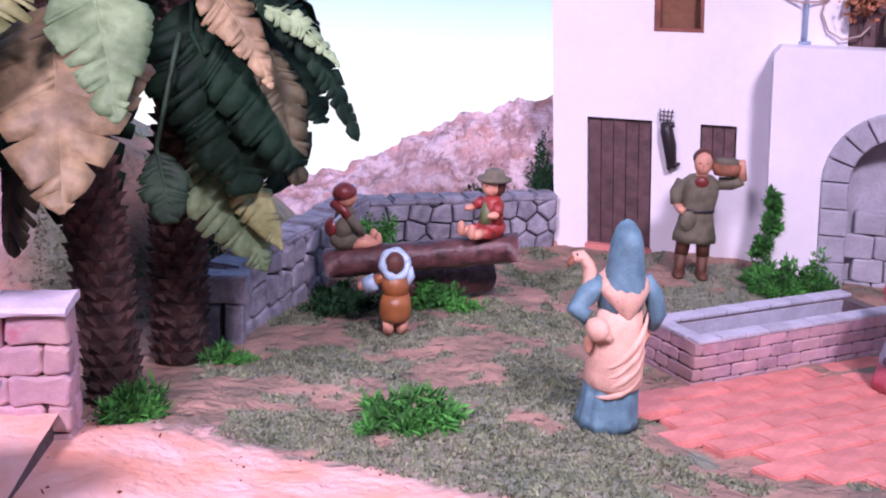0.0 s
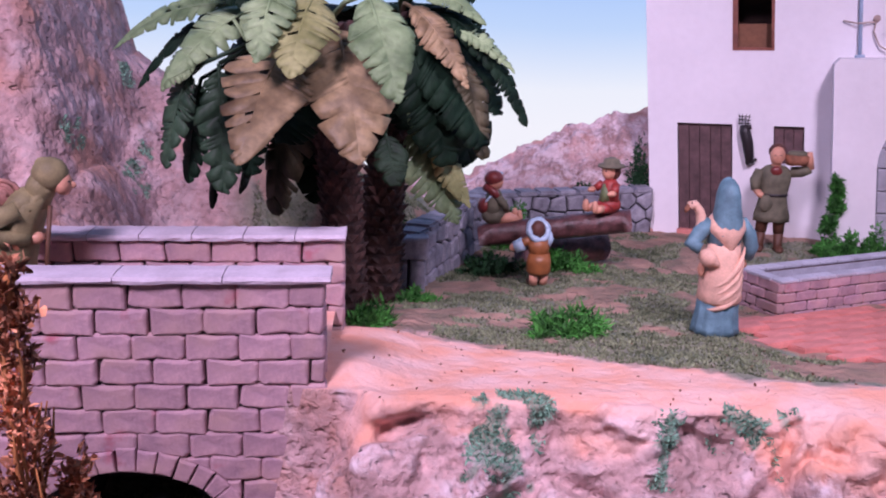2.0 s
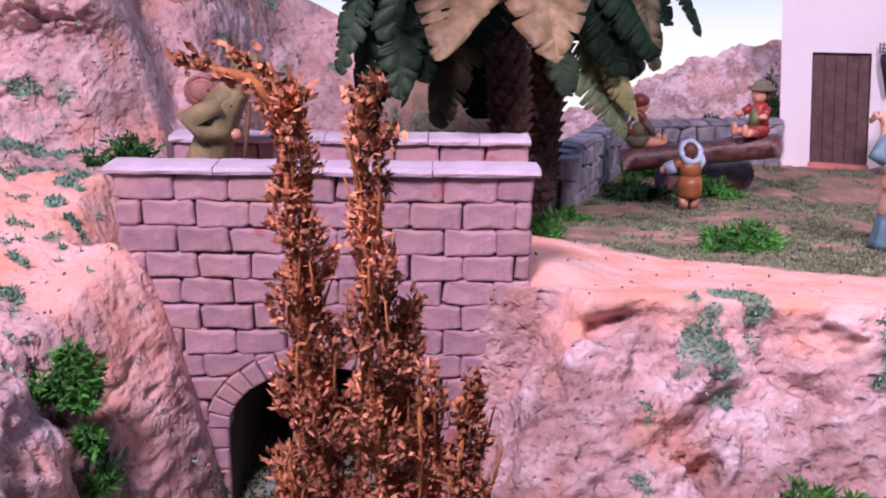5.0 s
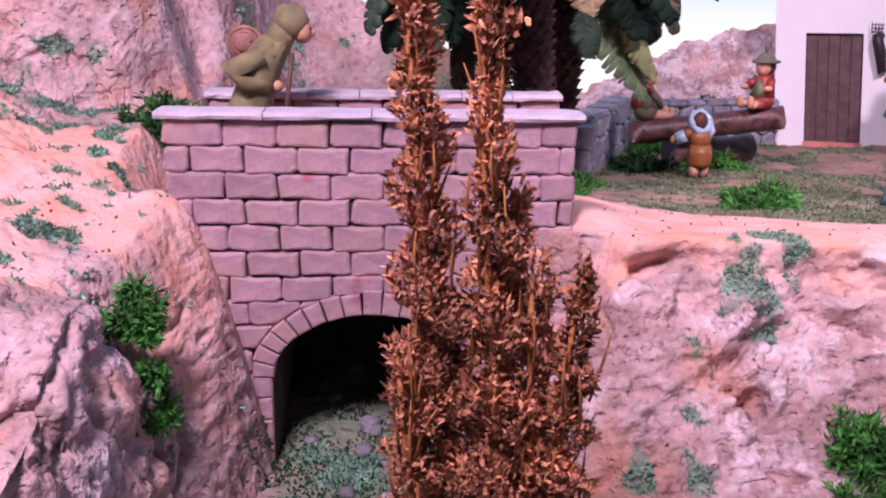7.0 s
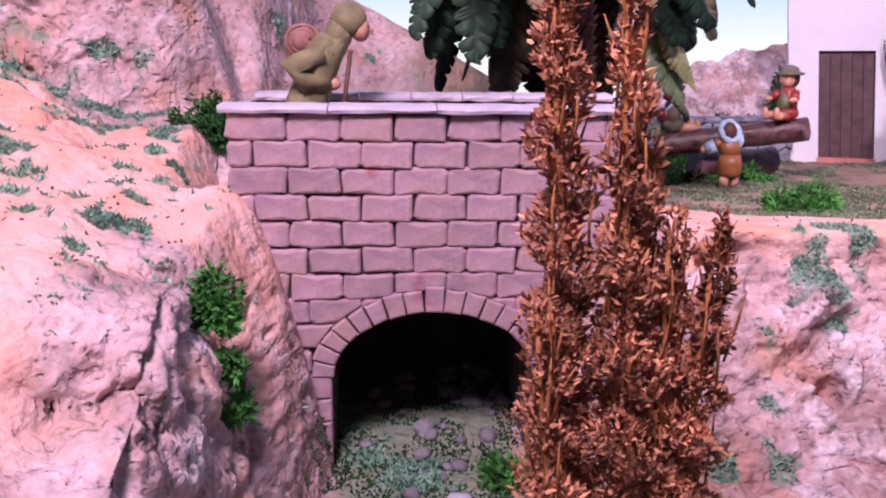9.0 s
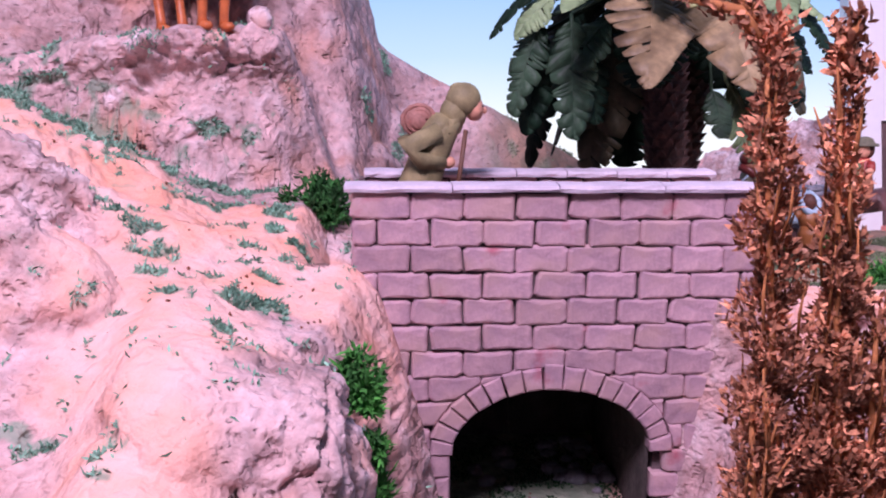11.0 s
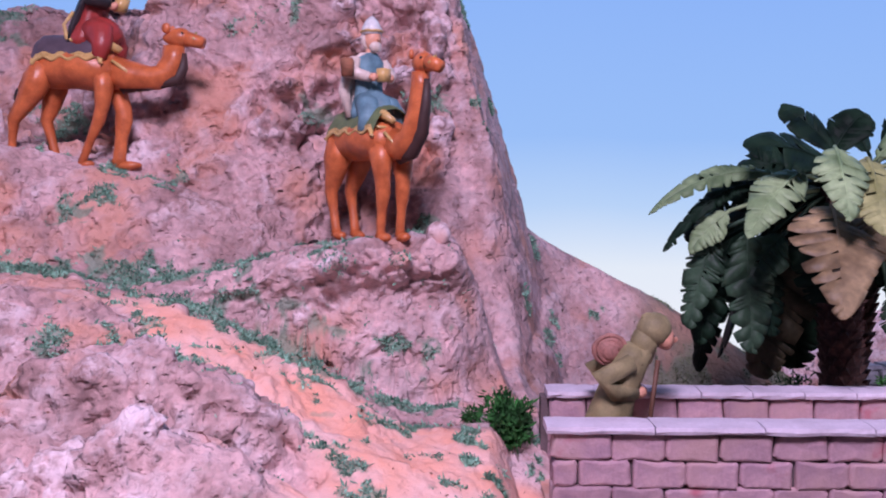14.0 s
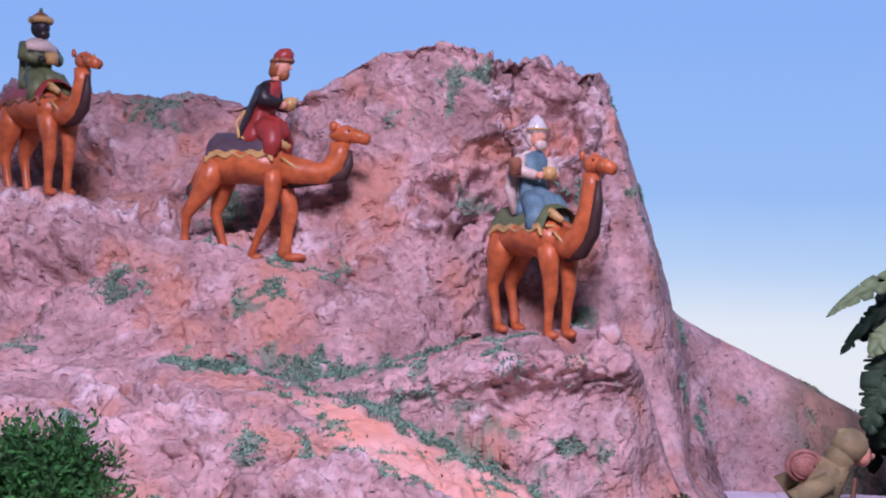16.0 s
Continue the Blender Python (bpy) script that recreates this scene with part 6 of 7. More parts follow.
# ---------------------------------------------------------------- dried flower spikes near the visitors
def build_dry_plant():
    g = np.random.default_rng(14)
    plant = empty("dried_plant", "tall rust-brown dried flower spikes before the bridge", "dried plant", at=(0, 0, 0))
    # each spike: foot, top, half width low, half width high
    spikes = [((-0.428, 0.118, -0.02), (-0.452, 0.112, 0.338), 0.0255, 0.0075, 8600, ((-0.040, 0.0, 0.022), (-0.020, 0.004, 0.024), (0.004, 0.0, 0.012))),
              ((-0.412, 0.105, -0.02), (-0.424, 0.110, 0.330), 0.0205, 0.0060, 5800, ((-0.004, 0.0, 0.018), (0.004, 0.0, 0.022), (0.009, 0.0, 0.004))),
              ((-0.398, 0.120, -0.02), (-0.384, 0.108, 0.222), 0.0220, 0.0070, 4400, ((0.002, 0.0, 0.016),)),
              ((-0.440, 0.100, -0.02), (-0.455, 0.100, 0.205), 0.0190, 0.0070, 3400, ()),
              ((-0.412, 0.130, -0.02), (-0.410, 0.125, 0.255), 0.0220, 0.0070, 4200, ((0.003, 0, 0.01),)),
              ((-0.400, 0.110, -0.02), (-0.401, 0.112, 0.236), 0.0200, 0.0080, 3600, ())]
    for foot, top, w0, w1, count, tips in spikes:
        a, b = np.array(foot), np.array(top)
        bm = bmesh.new()
        pts = [tuple(a + (b - a) * t + np.array([0.003 * math.sin(5 * t), 0.003 * math.cos(4 * t), 0])) for t in np.linspace(0, 1, 9)]
        tube(bm, pts, [0.0026 - 0.0016 * k / 8 for k in range(9)], 7)
        for dx, dy, dz in tips:
            e = Vector(b)
            tube(bm, [e, e + Vector((dx * 0.35, dy, dz * 0.75)), e + Vector((dx, dy, dz))], [0.0030, 0.0024, 0.0010], 6)
        for k in range(26):
            t = 1 - 0.45 * g.uniform(0, 1) ** 1.5
            w = w0 + (w1 - w0) * t ** 1.6
            e = Vector(a + (b - a) * (t - 0.10)) + Vector((g.normal() * 0.45 * w, g.normal() * 0.40 * w, 0))
            o = Vector((g.normal() * 0.0045, g.normal() * 0.004, g.uniform(0.022, 0.040)))
            tube(bm, [e, e + o * 0.6 + Vector((g.normal() * 0.001, 0, 0)), e + o], [0.0006, 0.0007, 0.0003], 5)
        sp = part("spike", bm, M["drystem"], plant, smooth=True)
        count = int(count * 1.7)
        t = g.uniform(0.0, 1.03, count)
        t = t[g.random(count) < np.interp(t, [0.0, 0.60, 1.0], [1.0, 1.0, 0.45])]
        count = len(t)
        w = w0 + (w1 - w0) * np.clip(t, 0, 1) ** 1.6
        ang = g.uniform(0, 2 * np.pi, count)
        rad = w * np.sqrt(g.uniform(0.1, 1.0, count)) * (0.75 + 0.45 * np.sin(t * 60 + ang))
        c = a + (b - a) * t[:, None] + np.stack([rad * np.cos(ang), rad * np.sin(ang) * 0.85, 0 * t], 1)
        nrm = np.stack([np.cos(ang), np.sin(ang), 1.3 + 0 * t], 1)
        blades("husk", c, nrm, 0.0042, 0.0009, M["dryplant"], g, 0.9, sp)
        if tips:
            cc, nn = [], []
            for dx, dy, dz in tips:
                for k in range(130):
                    s = g.uniform(0, 1)
                    q = b + np.array([dx * s ** 1.4, dy * s, dz * min(1, s * 1.2)]) + g.normal(size=3) * 0.0022
                    cc.append(q)
                    nn.append((dx * 10, 0, 0.6))
            blades("husk", cc, nn, 0.0045, 0.0012, M["dryplant"], g, 0.6, sp)


build_dry_plant()


# ---------------------------------------------------------------- painted clay figures, each one plain mesh
def clay(name, base, rough=0.5, second=None, grain=0.18):
    return material(name, base, rough, grain, 90, second=second, bump=0.25, bscale=260)


K = {
    "skin": clay("clay_skin", (0.62, 0.30, 0.20)), "blue": clay("clay_blue", (0.095, 0.185, 0.235), 0.65, (0.13, 0.235, 0.285)), "peach": clay("clay_peach", (0.66, 0.40, 0.30), 0.65),
    "olive": clay("clay_olive", (0.105, 0.095, 0.062), 0.7, (0.15, 0.135, 0.09)), "brown": clay("clay_brown", (0.11, 0.045, 0.025), 0.6), "leather": clay("clay_leather", (0.27, 0.095, 0.03), 0.4),
    "red": clay("clay_red", (0.30, 0.035, 0.030), 0.45), "darkred": clay("clay_dark_red", (0.17, 0.028, 0.025), 0.35), "hair": clay("clay_hair", (0.09, 0.028, 0.018), 0.6), "black": clay("clay_black", (0.020, 0.015, 0.018), 0.45),
    "pink": clay("clay_pink", (0.55, 0.115, 0.155), 0.55), "grey": clay("clay_blue_grey", (0.30, 0.32, 0.40), 0.6), "pale": clay("clay_pale_blue", (0.36, 0.47, 0.58), 0.3), "pot": clay("clay_pot", (0.56, 0.20, 0.05), 0.5),
    "khaki": clay("clay_khaki", (0.19, 0.155, 0.075), 0.7, (0.25, 0.205, 0.10)), "camel": clay("clay_camel", (0.44, 0.105, 0.034), 0.38, (0.52, 0.14, 0.045)), "mane": clay("clay_mane", (0.045, 0.020, 0.018), 0.6), "gold": clay("clay_gold", (0.50, 0.32, 0.12), 0.3),
    "cream": clay("clay_cream", (0.62, 0.50, 0.44), 0.4), "silver": clay("clay_silver", (0.60, 0.58, 0.58), 0.2), "green": clay("clay_green", (0.12, 0.15, 0.065), 0.5), "plum": clay("clay_plum", (0.075, 0.05, 0.065), 0.55), "rose": clay("clay_rose_brown", (0.33, 0.15, 0.12), 0.7, grain=0.3), "wicker": clay("clay_wicker", (0.25, 0.10, 0.055), 0.8, grain=0.4),
}
KN = list(K)


def idx(k):
    return KN.index(k)


def loft(bm, rings, mi, sides=22, folds=0.0, nf=7, phase=0.0):
    """A body of stacked ovals: (x, y, z, rx, ry). folds: depth of cloth folds."""
    loops = []
    for q, (x, y, z, rx, ry) in enumerate(rings):
        lp = []
        for k in range(sides):
            a = 2 * math.pi * k / sides
            f = 1 + folds * math.sin(nf * a + phase + 0.5 * q)
            lp.append(bm.verts.new((x + rx * f * math.cos(a), y + ry * f * math.sin(a), z)))
        loops.append(lp)
    fs = []
    for a, b in zip(loops, loops[1:]):
        for k in range(sides):
            fs.append(bm.faces.new((a[k], a[(k + 1) % sides], b[(k + 1) % sides], b[k])))
    fs += [bm.faces.new(loops[0][::-1]), bm.faces.new(loops[-1])]
    for f in fs:
        f.material_index = idx(mi)


def limb(bm, pts, radii, mi, sides=10):
    tube(bm, pts, radii, sides, idx(mi))


def blob(bm, at, r, mi, turn=None, seg=14):
    ball(bm, at, r, idx(mi), seg, turn)


def statue(name, build, at, turn, label, category="figurine", group="", scale=1.0):
    bm = bmesh.new()
    build(bm)
    for v in bm.verts:
        v.co += Vector((noise.noise(v.co * 160), noise.noise(v.co * 160 + Vector((4, 4, 4))), noise.noise(v.co * 160 + Vector((8, 2, 1))))) * 0.0006
    ob = mesh_object(name, bm, [K[k] for k in KN])
    ob.matrix_world = Matrix.Translation(at) @ Euler((0, 0, radians(turn))).to_matrix().to_4x4() @ Matrix.Scale(scale, 4)
    return tagged(ob, label, category, group)


# figures look along local +y
def goose_woman(bm):
    loft(bm, [(-0.002, 0, 0, 0.0190, 0.0165), (-0.002, 0, 0.006, 0.0215, 0.0185)], "black")
    loft(bm, [(-0.002, 0, 0.004, 0.0250, 0.0215), (-0.002, 0, 0.010, 0.0240, 0.0205), (-0.001, 0, 0.024, 0.0220, 0.0190), (0, 0, 0.040, 0.0205, 0.0180)], "blue", 44, 0.05, 11)
    loft(bm, [(0, -0.001, 0.0335, 0.0205, 0.0180), (0, -0.001, 0.0365, 0.0232, 0.0205), (0, -0.001, 0.044, 0.0228, 0.0200), (0, -0.001, 0.055, 0.0225, 0.0200), (0, -0.001, 0.066, 0.0208, 0.0185), (0, -0.001, 0.078, 0.0185, 0.0160), (0, 0, 0.090, 0.0170, 0.0140)], "peach", 34, 0.014, 5)
    for k in range(4):
        z = 0.037 + 0.0085 * k
        limb(bm, [(0.0215 * math.sin(t), -0.0188 * math.cos(t) - 0.0006, z - 0.003 * math.cos(t) + (0.010 + 0.003 * k) * (math.sin(t) + 0.35 * math.sin(t) ** 2)) for t in np.linspace(-0.9, 1.35, 14)], [0.0006 + 0.0022 * math.sin(math.pi * q / 13) for q in range(14)], "peach", 8)
    loft(bm, [(0, 0, 0.086, 0.0165, 0.0138), (0, 0, 0.099, 0.0185, 0.0145), (0, 0, 0.110, 0.0190, 0.0135), (0, 0, 0.118, 0.0120, 0.0100)], "blue")
    loft(bm, [(0.002, -0.0075, 0.0815, 0.0010, 0.0060), (0.002, -0.0060, 0.088, 0.0075, 0.0105), (0.001, -0.0045, 0.096, 0.0150, 0.0140), (0, -0.003, 0.104, 0.0200, 0.0155), (0, -0.001, 0.111, 0.0195, 0.0145), (0, 0, 0.116, 0.0140, 0.0115)], "peach", 30, 0.025, 13)
    blob(bm, (0, 0.005, 0.131), (0.0098, 0.0110, 0.0140), "skin")
    loft(bm, [(0.001, -0.0085, 0.0965, 0.0050, 0.0080), (0.001, -0.0080, 0.099, 0.0145, 0.0100), (0.001, -0.0060, 0.103, 0.0172, 0.0120), (0, -0.0045, 0.112, 0.0160, 0.0128), (0, -0.003, 0.124, 0.0132, 0.0135), (0, -0.002, 0.136, 0.0116, 0.0132), (0, -0.001, 0.144, 0.0092, 0.0108), (0, 0, 0.1485, 0.0055, 0.0066), (0, 0.001, 0.1502, 0.002, 0.002)], "blue", 28, 0.015, 5)
    limb(bm, [(0.0165, 0, 0.110), (0.0250, -0.002, 0.098), (0.0295, -0.001, 0.086), (0.0265, 0.002, 0.075)], [0.0062, 0.0074, 0.0076, 0.0066], "blue", 12)
    blob(bm, (0.0235, 0.004, 0.069), (0.0050, 0.0055, 0.0055), "skin")
    limb(bm, [(-0.0165, 0, 0.109), (-0.028, -0.004, 0.099), (-0.0365, -0.006, 0.090), (-0.028, -0.011, 0.086)], [0.0062, 0.0080, 0.0080, 0.0060], "blue", 12)
    blob(bm, (-0.0215, -0.0155, 0.079), (0.0100, 0.0075, 0.0082), "peach", Euler((0.2, 0.6, 0)).to_matrix().to_4x4())
    limb(bm, [(-0.018, -0.0150, 0.077), (-0.0105, -0.0185, 0.0725)], [0.0062, 0.0022], "peach", 10)
    blob(bm, (-0.0255, -0.009, 0.067), (0.0034, 0.0042, 0.0070), "skin")
    limb(bm, [(-0.024, 0.002, 0.096), (-0.0235, 0.003, 0.108), (-0.0265, 0.004, 0.118), (-0.0330, 0.003, 0.1245), (-0.0400, 0.002, 0.1240)], [0.0080, 0.0062, 0.0046, 0.0042, 0.0036], "peach", 12)
    limb(bm, [(-0.039, 0.002, 0.1235), (-0.0425, 0.001, 0.1200), (-0.0430, 0.001, 0.1175)], [0.0032, 0.0026, 0.0010], "wicker", 8)
    blob(bm, (-0.0375, -0.0012, 0.1265), (0.0008, 0.0008, 0.0008), "black", None, 8)
    for v in bm.verts:
        v.co.x *= 0.88


def porter(bm):
    for s in (-1, 1):
        limb(bm, [(s * 0.012, 0.004, 0.004), (s * 0.012, 0, 0.012), (s * 0.0115, 0, 0.028)], [0.0065, 0.0060, 0.0068], "brown")
        blob(bm, (s * 0.0135, 0.007, 0.0045), (0.0062, 0.0125, 0.0050), "brown")
        limb(bm, [(s * 0.0115, 0, 0.027), (s * 0.0105, 0, 0.045), (s * 0.009, 0, 0.055)], [0.0072, 0.0082, 0.009], "brown")
    loft(bm, [(0, 0, 0.043, 0.0235, 0.0150), (0, 0, 0.050, 0.0230, 0.0150), (0, 0, 0.066, 0.0190, 0.0135), (0, 0, 0.078, 0.0175, 0.0120), (0, 0, 0.095, 0.0205, 0.0135), (0, 0, 0.110, 0.0215, 0.0130), (0, 0, 0.118, 0.0120, 0.0090)], "olive", 24, 0.035, 7)
    loft(bm, [(0, 0, 0.0775, 0.0186, 0.0130), (0, 0, 0.0810, 0.0186, 0.0130)], "black")
    blob(bm, (0.010, 0.012, 0.068), (0.009, 0.005, 0.012), "olive")
    blob(bm, (0, 0.010, 0.112), (0.008, 0.005, 0.007), "darkred")
    limb(bm, [(0, 0.001, 0.115), (0, 0.002, 0.124)], [0.0062, 0.006], "skin")
    blob(bm, (0, 0.003, 0.132), (0.0100, 0.0110, 0.0135), "skin")
    blob(bm, (0, 0.0135, 0.131), (0.0016, 0.0022, 0.0028), "skin", None, 8)
    blob(bm, (0, -0.001, 0.1365), (0.0110, 0.0115, 0.0115), "hair")
    for s in (-1, 1):
        blob(bm, (s * 0.0038, 0.0128, 0.1335), (0.0011, 0.0008, 0.0008), "black", None, 8)
    limb(bm, [(0.019, 0, 0.111), (0.0245, 0.002, 0.097), (0.0235, 0.006, 0.085)], [0.0072, 0.0076, 0.0068], "olive")
    limb(bm, [(0.0235, 0.006, 0.086), (0.019, 0.012, 0.080), (0.015, 0.014, 0.079)], [0.0050, 0.0044, 0.0042], "skin")
    limb(bm, [(-0.019, 0, 0.110), (-0.033, 0.001, 0.111), (-0.043, 0.003, 0.116)], [0.0072, 0.0072, 0.0062], "olive")
    limb(bm, [(-0.043, 0.003, 0.116), (-0.0415, 0.004, 0.128), (-0.039, 0.005, 0.138)], [0.0052, 0.0045, 0.0045], "skin")
    loft(bm, [(-0.0255, 0.003, 0.1205, 0.0130, 0.0105), (-0.0255, 0.003, 0.126, 0.0150, 0.0120), (-0.0255, 0.003, 0.134, 0.0160, 0.0125)], "wicker", 18, 0.02, 9)
    loft(bm, [(-0.0255, 0.003, 0.133, 0.0150, 0.0115), (-0.0255, 0.003, 0.1385, 0.0110, 0.0085)], "olive", 16, 0.08, 5)


def jug_woman(bm):
    loft(bm, [(0, 0, 0.0, 0.012, 0.016), (0, 0.004, 0.006, 0.014, 0.018)], "leather")
    loft(bm, [(0, 0, 0.004, 0.0275, 0.0235), (0, 0, 0.012, 0.0270, 0.0230), (0, 0, 0.028, 0.0235, 0.0200)], "pink", 34, 0.05, 9)
    loft(bm, [(0, 0.001, 0.025, 0.0255, 0.0220), (0, 0.001, 0.030, 0.0258, 0.0222), (0, 0, 0.055, 0.0205, 0.0175), (0, 0, 0.073, 0.0150, 0.0125)], "grey", 30, 0.035, 8)
    for k in range(7):
        a = 0.6 + k * 0.33
        blob(bm, (0.0257 * math.cos(a), 0.0225 * math.sin(a), 0.031), (0.0035, 0.0035, 0.004), "plum", None, 8)
    loft(bm, [(0, 0, 0.071, 0.0150, 0.0125), (0, 0, 0.078, 0.0158, 0.0130), (0, 0, 0.092, 0.0180, 0.0140), (0, 0, 0.098, 0.0172, 0.0130)], "black")
    loft(bm, [(0, 0, 0.095, 0.0178, 0.0128), (0, 0, 0.104, 0.0185, 0.0120), (0, 0, 0.112, 0.0110, 0.0085)], "pink")
    limb(bm, [(0, 0.001, 0.109), (0, 0.002, 0.118)], [0.0055, 0.0052], "skin")
    blob(bm, (0, 0.004, 0.1265), (0.0095, 0.0105, 0.0130), "skin")
    blob(bm, (0, 0.0142, 0.1255), (0.0014, 0.002, 0.0024), "skin", None, 8)
    blob(bm, (0, -0.002, 0.1295), (0.0118, 0.0115, 0.0145), "hair")
    loft(bm, [(0, -0.005, 0.103, 0.0125, 0.0065), (0, -0.004, 0.115, 0.0125, 0.0085), (0, -0.003, 0.128, 0.0122, 0.0110)], "hair")
    for s in (-1, 1):
        blob(bm, (s * 0.0035, 0.0138, 0.128), (0.001, 0.0008, 0.0008), "black", None, 8)
    limb(bm, [(0.016, 0, 0.105), (0.0245, 0, 0.094), (0.0270, 0.003, 0.083)], [0.0062, 0.0070, 0.0062], "pink")
    limb(bm, [(0.027, 0.003, 0.083), (0.021, 0.010, 0.073), (0.016, 0.013, 0.069)], [0.0052, 0.0046, 0.0044], "pink")
    blob(bm, (0.013, 0.0145, 0.067), (0.0045, 0.004, 0.005), "skin")
    limb(bm, [(-0.016, 0, 0.105), (-0.028, 0.001, 0.104), (-0.038, 0.002, 0.112)], [0.0062, 0.0066, 0.0058], "pink")
    limb(bm, [(-0.038, 0.002, 0.112), (-0.0375, 0.003, 0.124), (-0.033, 0.004, 0.133)], [0.0046, 0.0040, 0.0040], "skin")
    loft(bm, [(-0.0225, 0.001, 0.1125, 0.0055, 0.0055), (-0.0225, 0.001, 0.117, 0.0110, 0.0110), (-0.0225, 0.001, 0.127, 0.0140, 0.0140), (-0.0225, 0.001, 0.135, 0.0105, 0.0105), (-0.0225, 0.001, 0.139, 0.0062, 0.0062), (-0.0225, 0.001, 0.1435, 0.0088, 0.0088), (-0.0225, 0.001, 0.146, 0.0080, 0.0080)], "pot", 20)
    limb(bm, [(-0.0145, 0.001, 0.142), (-0.009, 0.001, 0.140), (-0.0095, 0.001, 0.131)], 0.0022, "pot", 8)
    for v in bm.verts:
        v.co.x *= 0.91
        v.co.y *= 0.91


def pushing_boy(bm):
    for s in (-1, 1):
        blob(bm, (s * 0.006, 0.006, 0.004), (0.0055, 0.0105, 0.0042), "brown")
        limb(bm, [(s * 0.006, 0, 0.003), (s * 0.006, -0.001, 0.016)], [0.0052, 0.0058], "skin")
    loft(bm, [(0, 0, 0.015, 0.0115, 0.0105), (0, 0, 0.019, 0.0142, 0.0130), (0, 0, 0.030, 0.0145, 0.0132), (0, 0, 0.040, 0.0118, 0.0110)], "leather", 20, 0.03, 6)
    loft(bm, [(0, 0.001, 0.038, 0.0115, 0.0100), (0, 0.003, 0.048, 0.0130, 0.0110), (-0.001, 0.006, 0.058, 0.0120, 0.0105)], "leather")
    blob(bm, (-0.001, 0.006, 0.066), (0.0098, 0.0095, 0.0105), "hair")
    limb(bm, [(-0.001 + 0.0112 * math.cos(a), 0.003 + 0.0060 * math.sin(a), 0.066 + 0.0105 * math.sin(a)) for a in np.linspace(0, 6.4, 22)], [0.0034 + 0.0006 * math.sin(q * 1.9) for q in range(22)], "pale", 9)
    limb(bm, [(0.011, 0.003, 0.062), (0.013, 0.002, 0.054), (0.010, 0.000, 0.048)], [0.0042, 0.0046, 0.0030], "pale", 9)
    limb(bm, [(-0.010, 0.004, 0.055), (-0.019, 0.008, 0.049)], [0.0050, 0.0056], "leather")
    limb(bm, [(-0.017, 0.006, 0.050), (-0.026, 0.010, 0.045)], [0.0078, 0.0068], "pale", 12)
    blob(bm, (-0.028, 0.011, 0.045), (0.0045, 0.0045, 0.0045), "skin")


def cap_child(bm):
    blob(bm, (0, 0, 0.011), (0.0135, 0.0150, 0.0115), "olive")
    loft(bm, [(0, -0.002, 0.010, 0.0125, 0.0110), (0, -0.001, 0.025, 0.0118, 0.0100), (0, 0, 0.037, 0.0105, 0.0090), (0, 0, 0.043, 0.006, 0.006)], "olive", 20, 0.03, 5)
    blob(bm, (-0.004, -0.012, 0.022), (0.0105, 0.0070, 0.0100), "darkred")
    limb(bm, [(-0.011, -0.008, 0.018), (0.000, -0.0145, 0.024), (0.008, -0.006, 0.036)], 0.0016, "pale", 6)
    blob(bm, (0, 0.001, 0.052), (0.0095, 0.0100, 0.0110), "skin")
    blob(bm, (0, -0.001, 0.056), (0.0110, 0.0118, 0.0095), "darkred")
    limb(bm, [(-0.010, -0.002, 0.050), (0, -0.010, 0.045), (0.009, -0.003, 0.040), (0.010, 0.002, 0.032)], [0.0045, 0.0055, 0.0050, 0.0035], "darkred", 8)
    limb(bm, [(-0.008, 0.007, 0.0605), (0.002, 0.009, 0.062)], 0.0014, "pale", 6)
    for s in (-1, 1):
        limb(bm, [(s * 0.006, 0.006, 0.007), (s * 0.007, 0.020, 0.007), (s * 0.007, 0.030, 0.006)], [0.0062, 0.0052, 0.0045], "skin")
        blob(bm, (s * 0.007, 0.031, 0.010), (0.004, 0.004, 0.007), "skin")
        limb(bm, [(s * 0.011, 0.001, 0.035), (s * 0.014, 0.008, 0.026), (s * 0.009, 0.014, 0.017)], [0.0048, 0.0046, 0.0038], "olive")


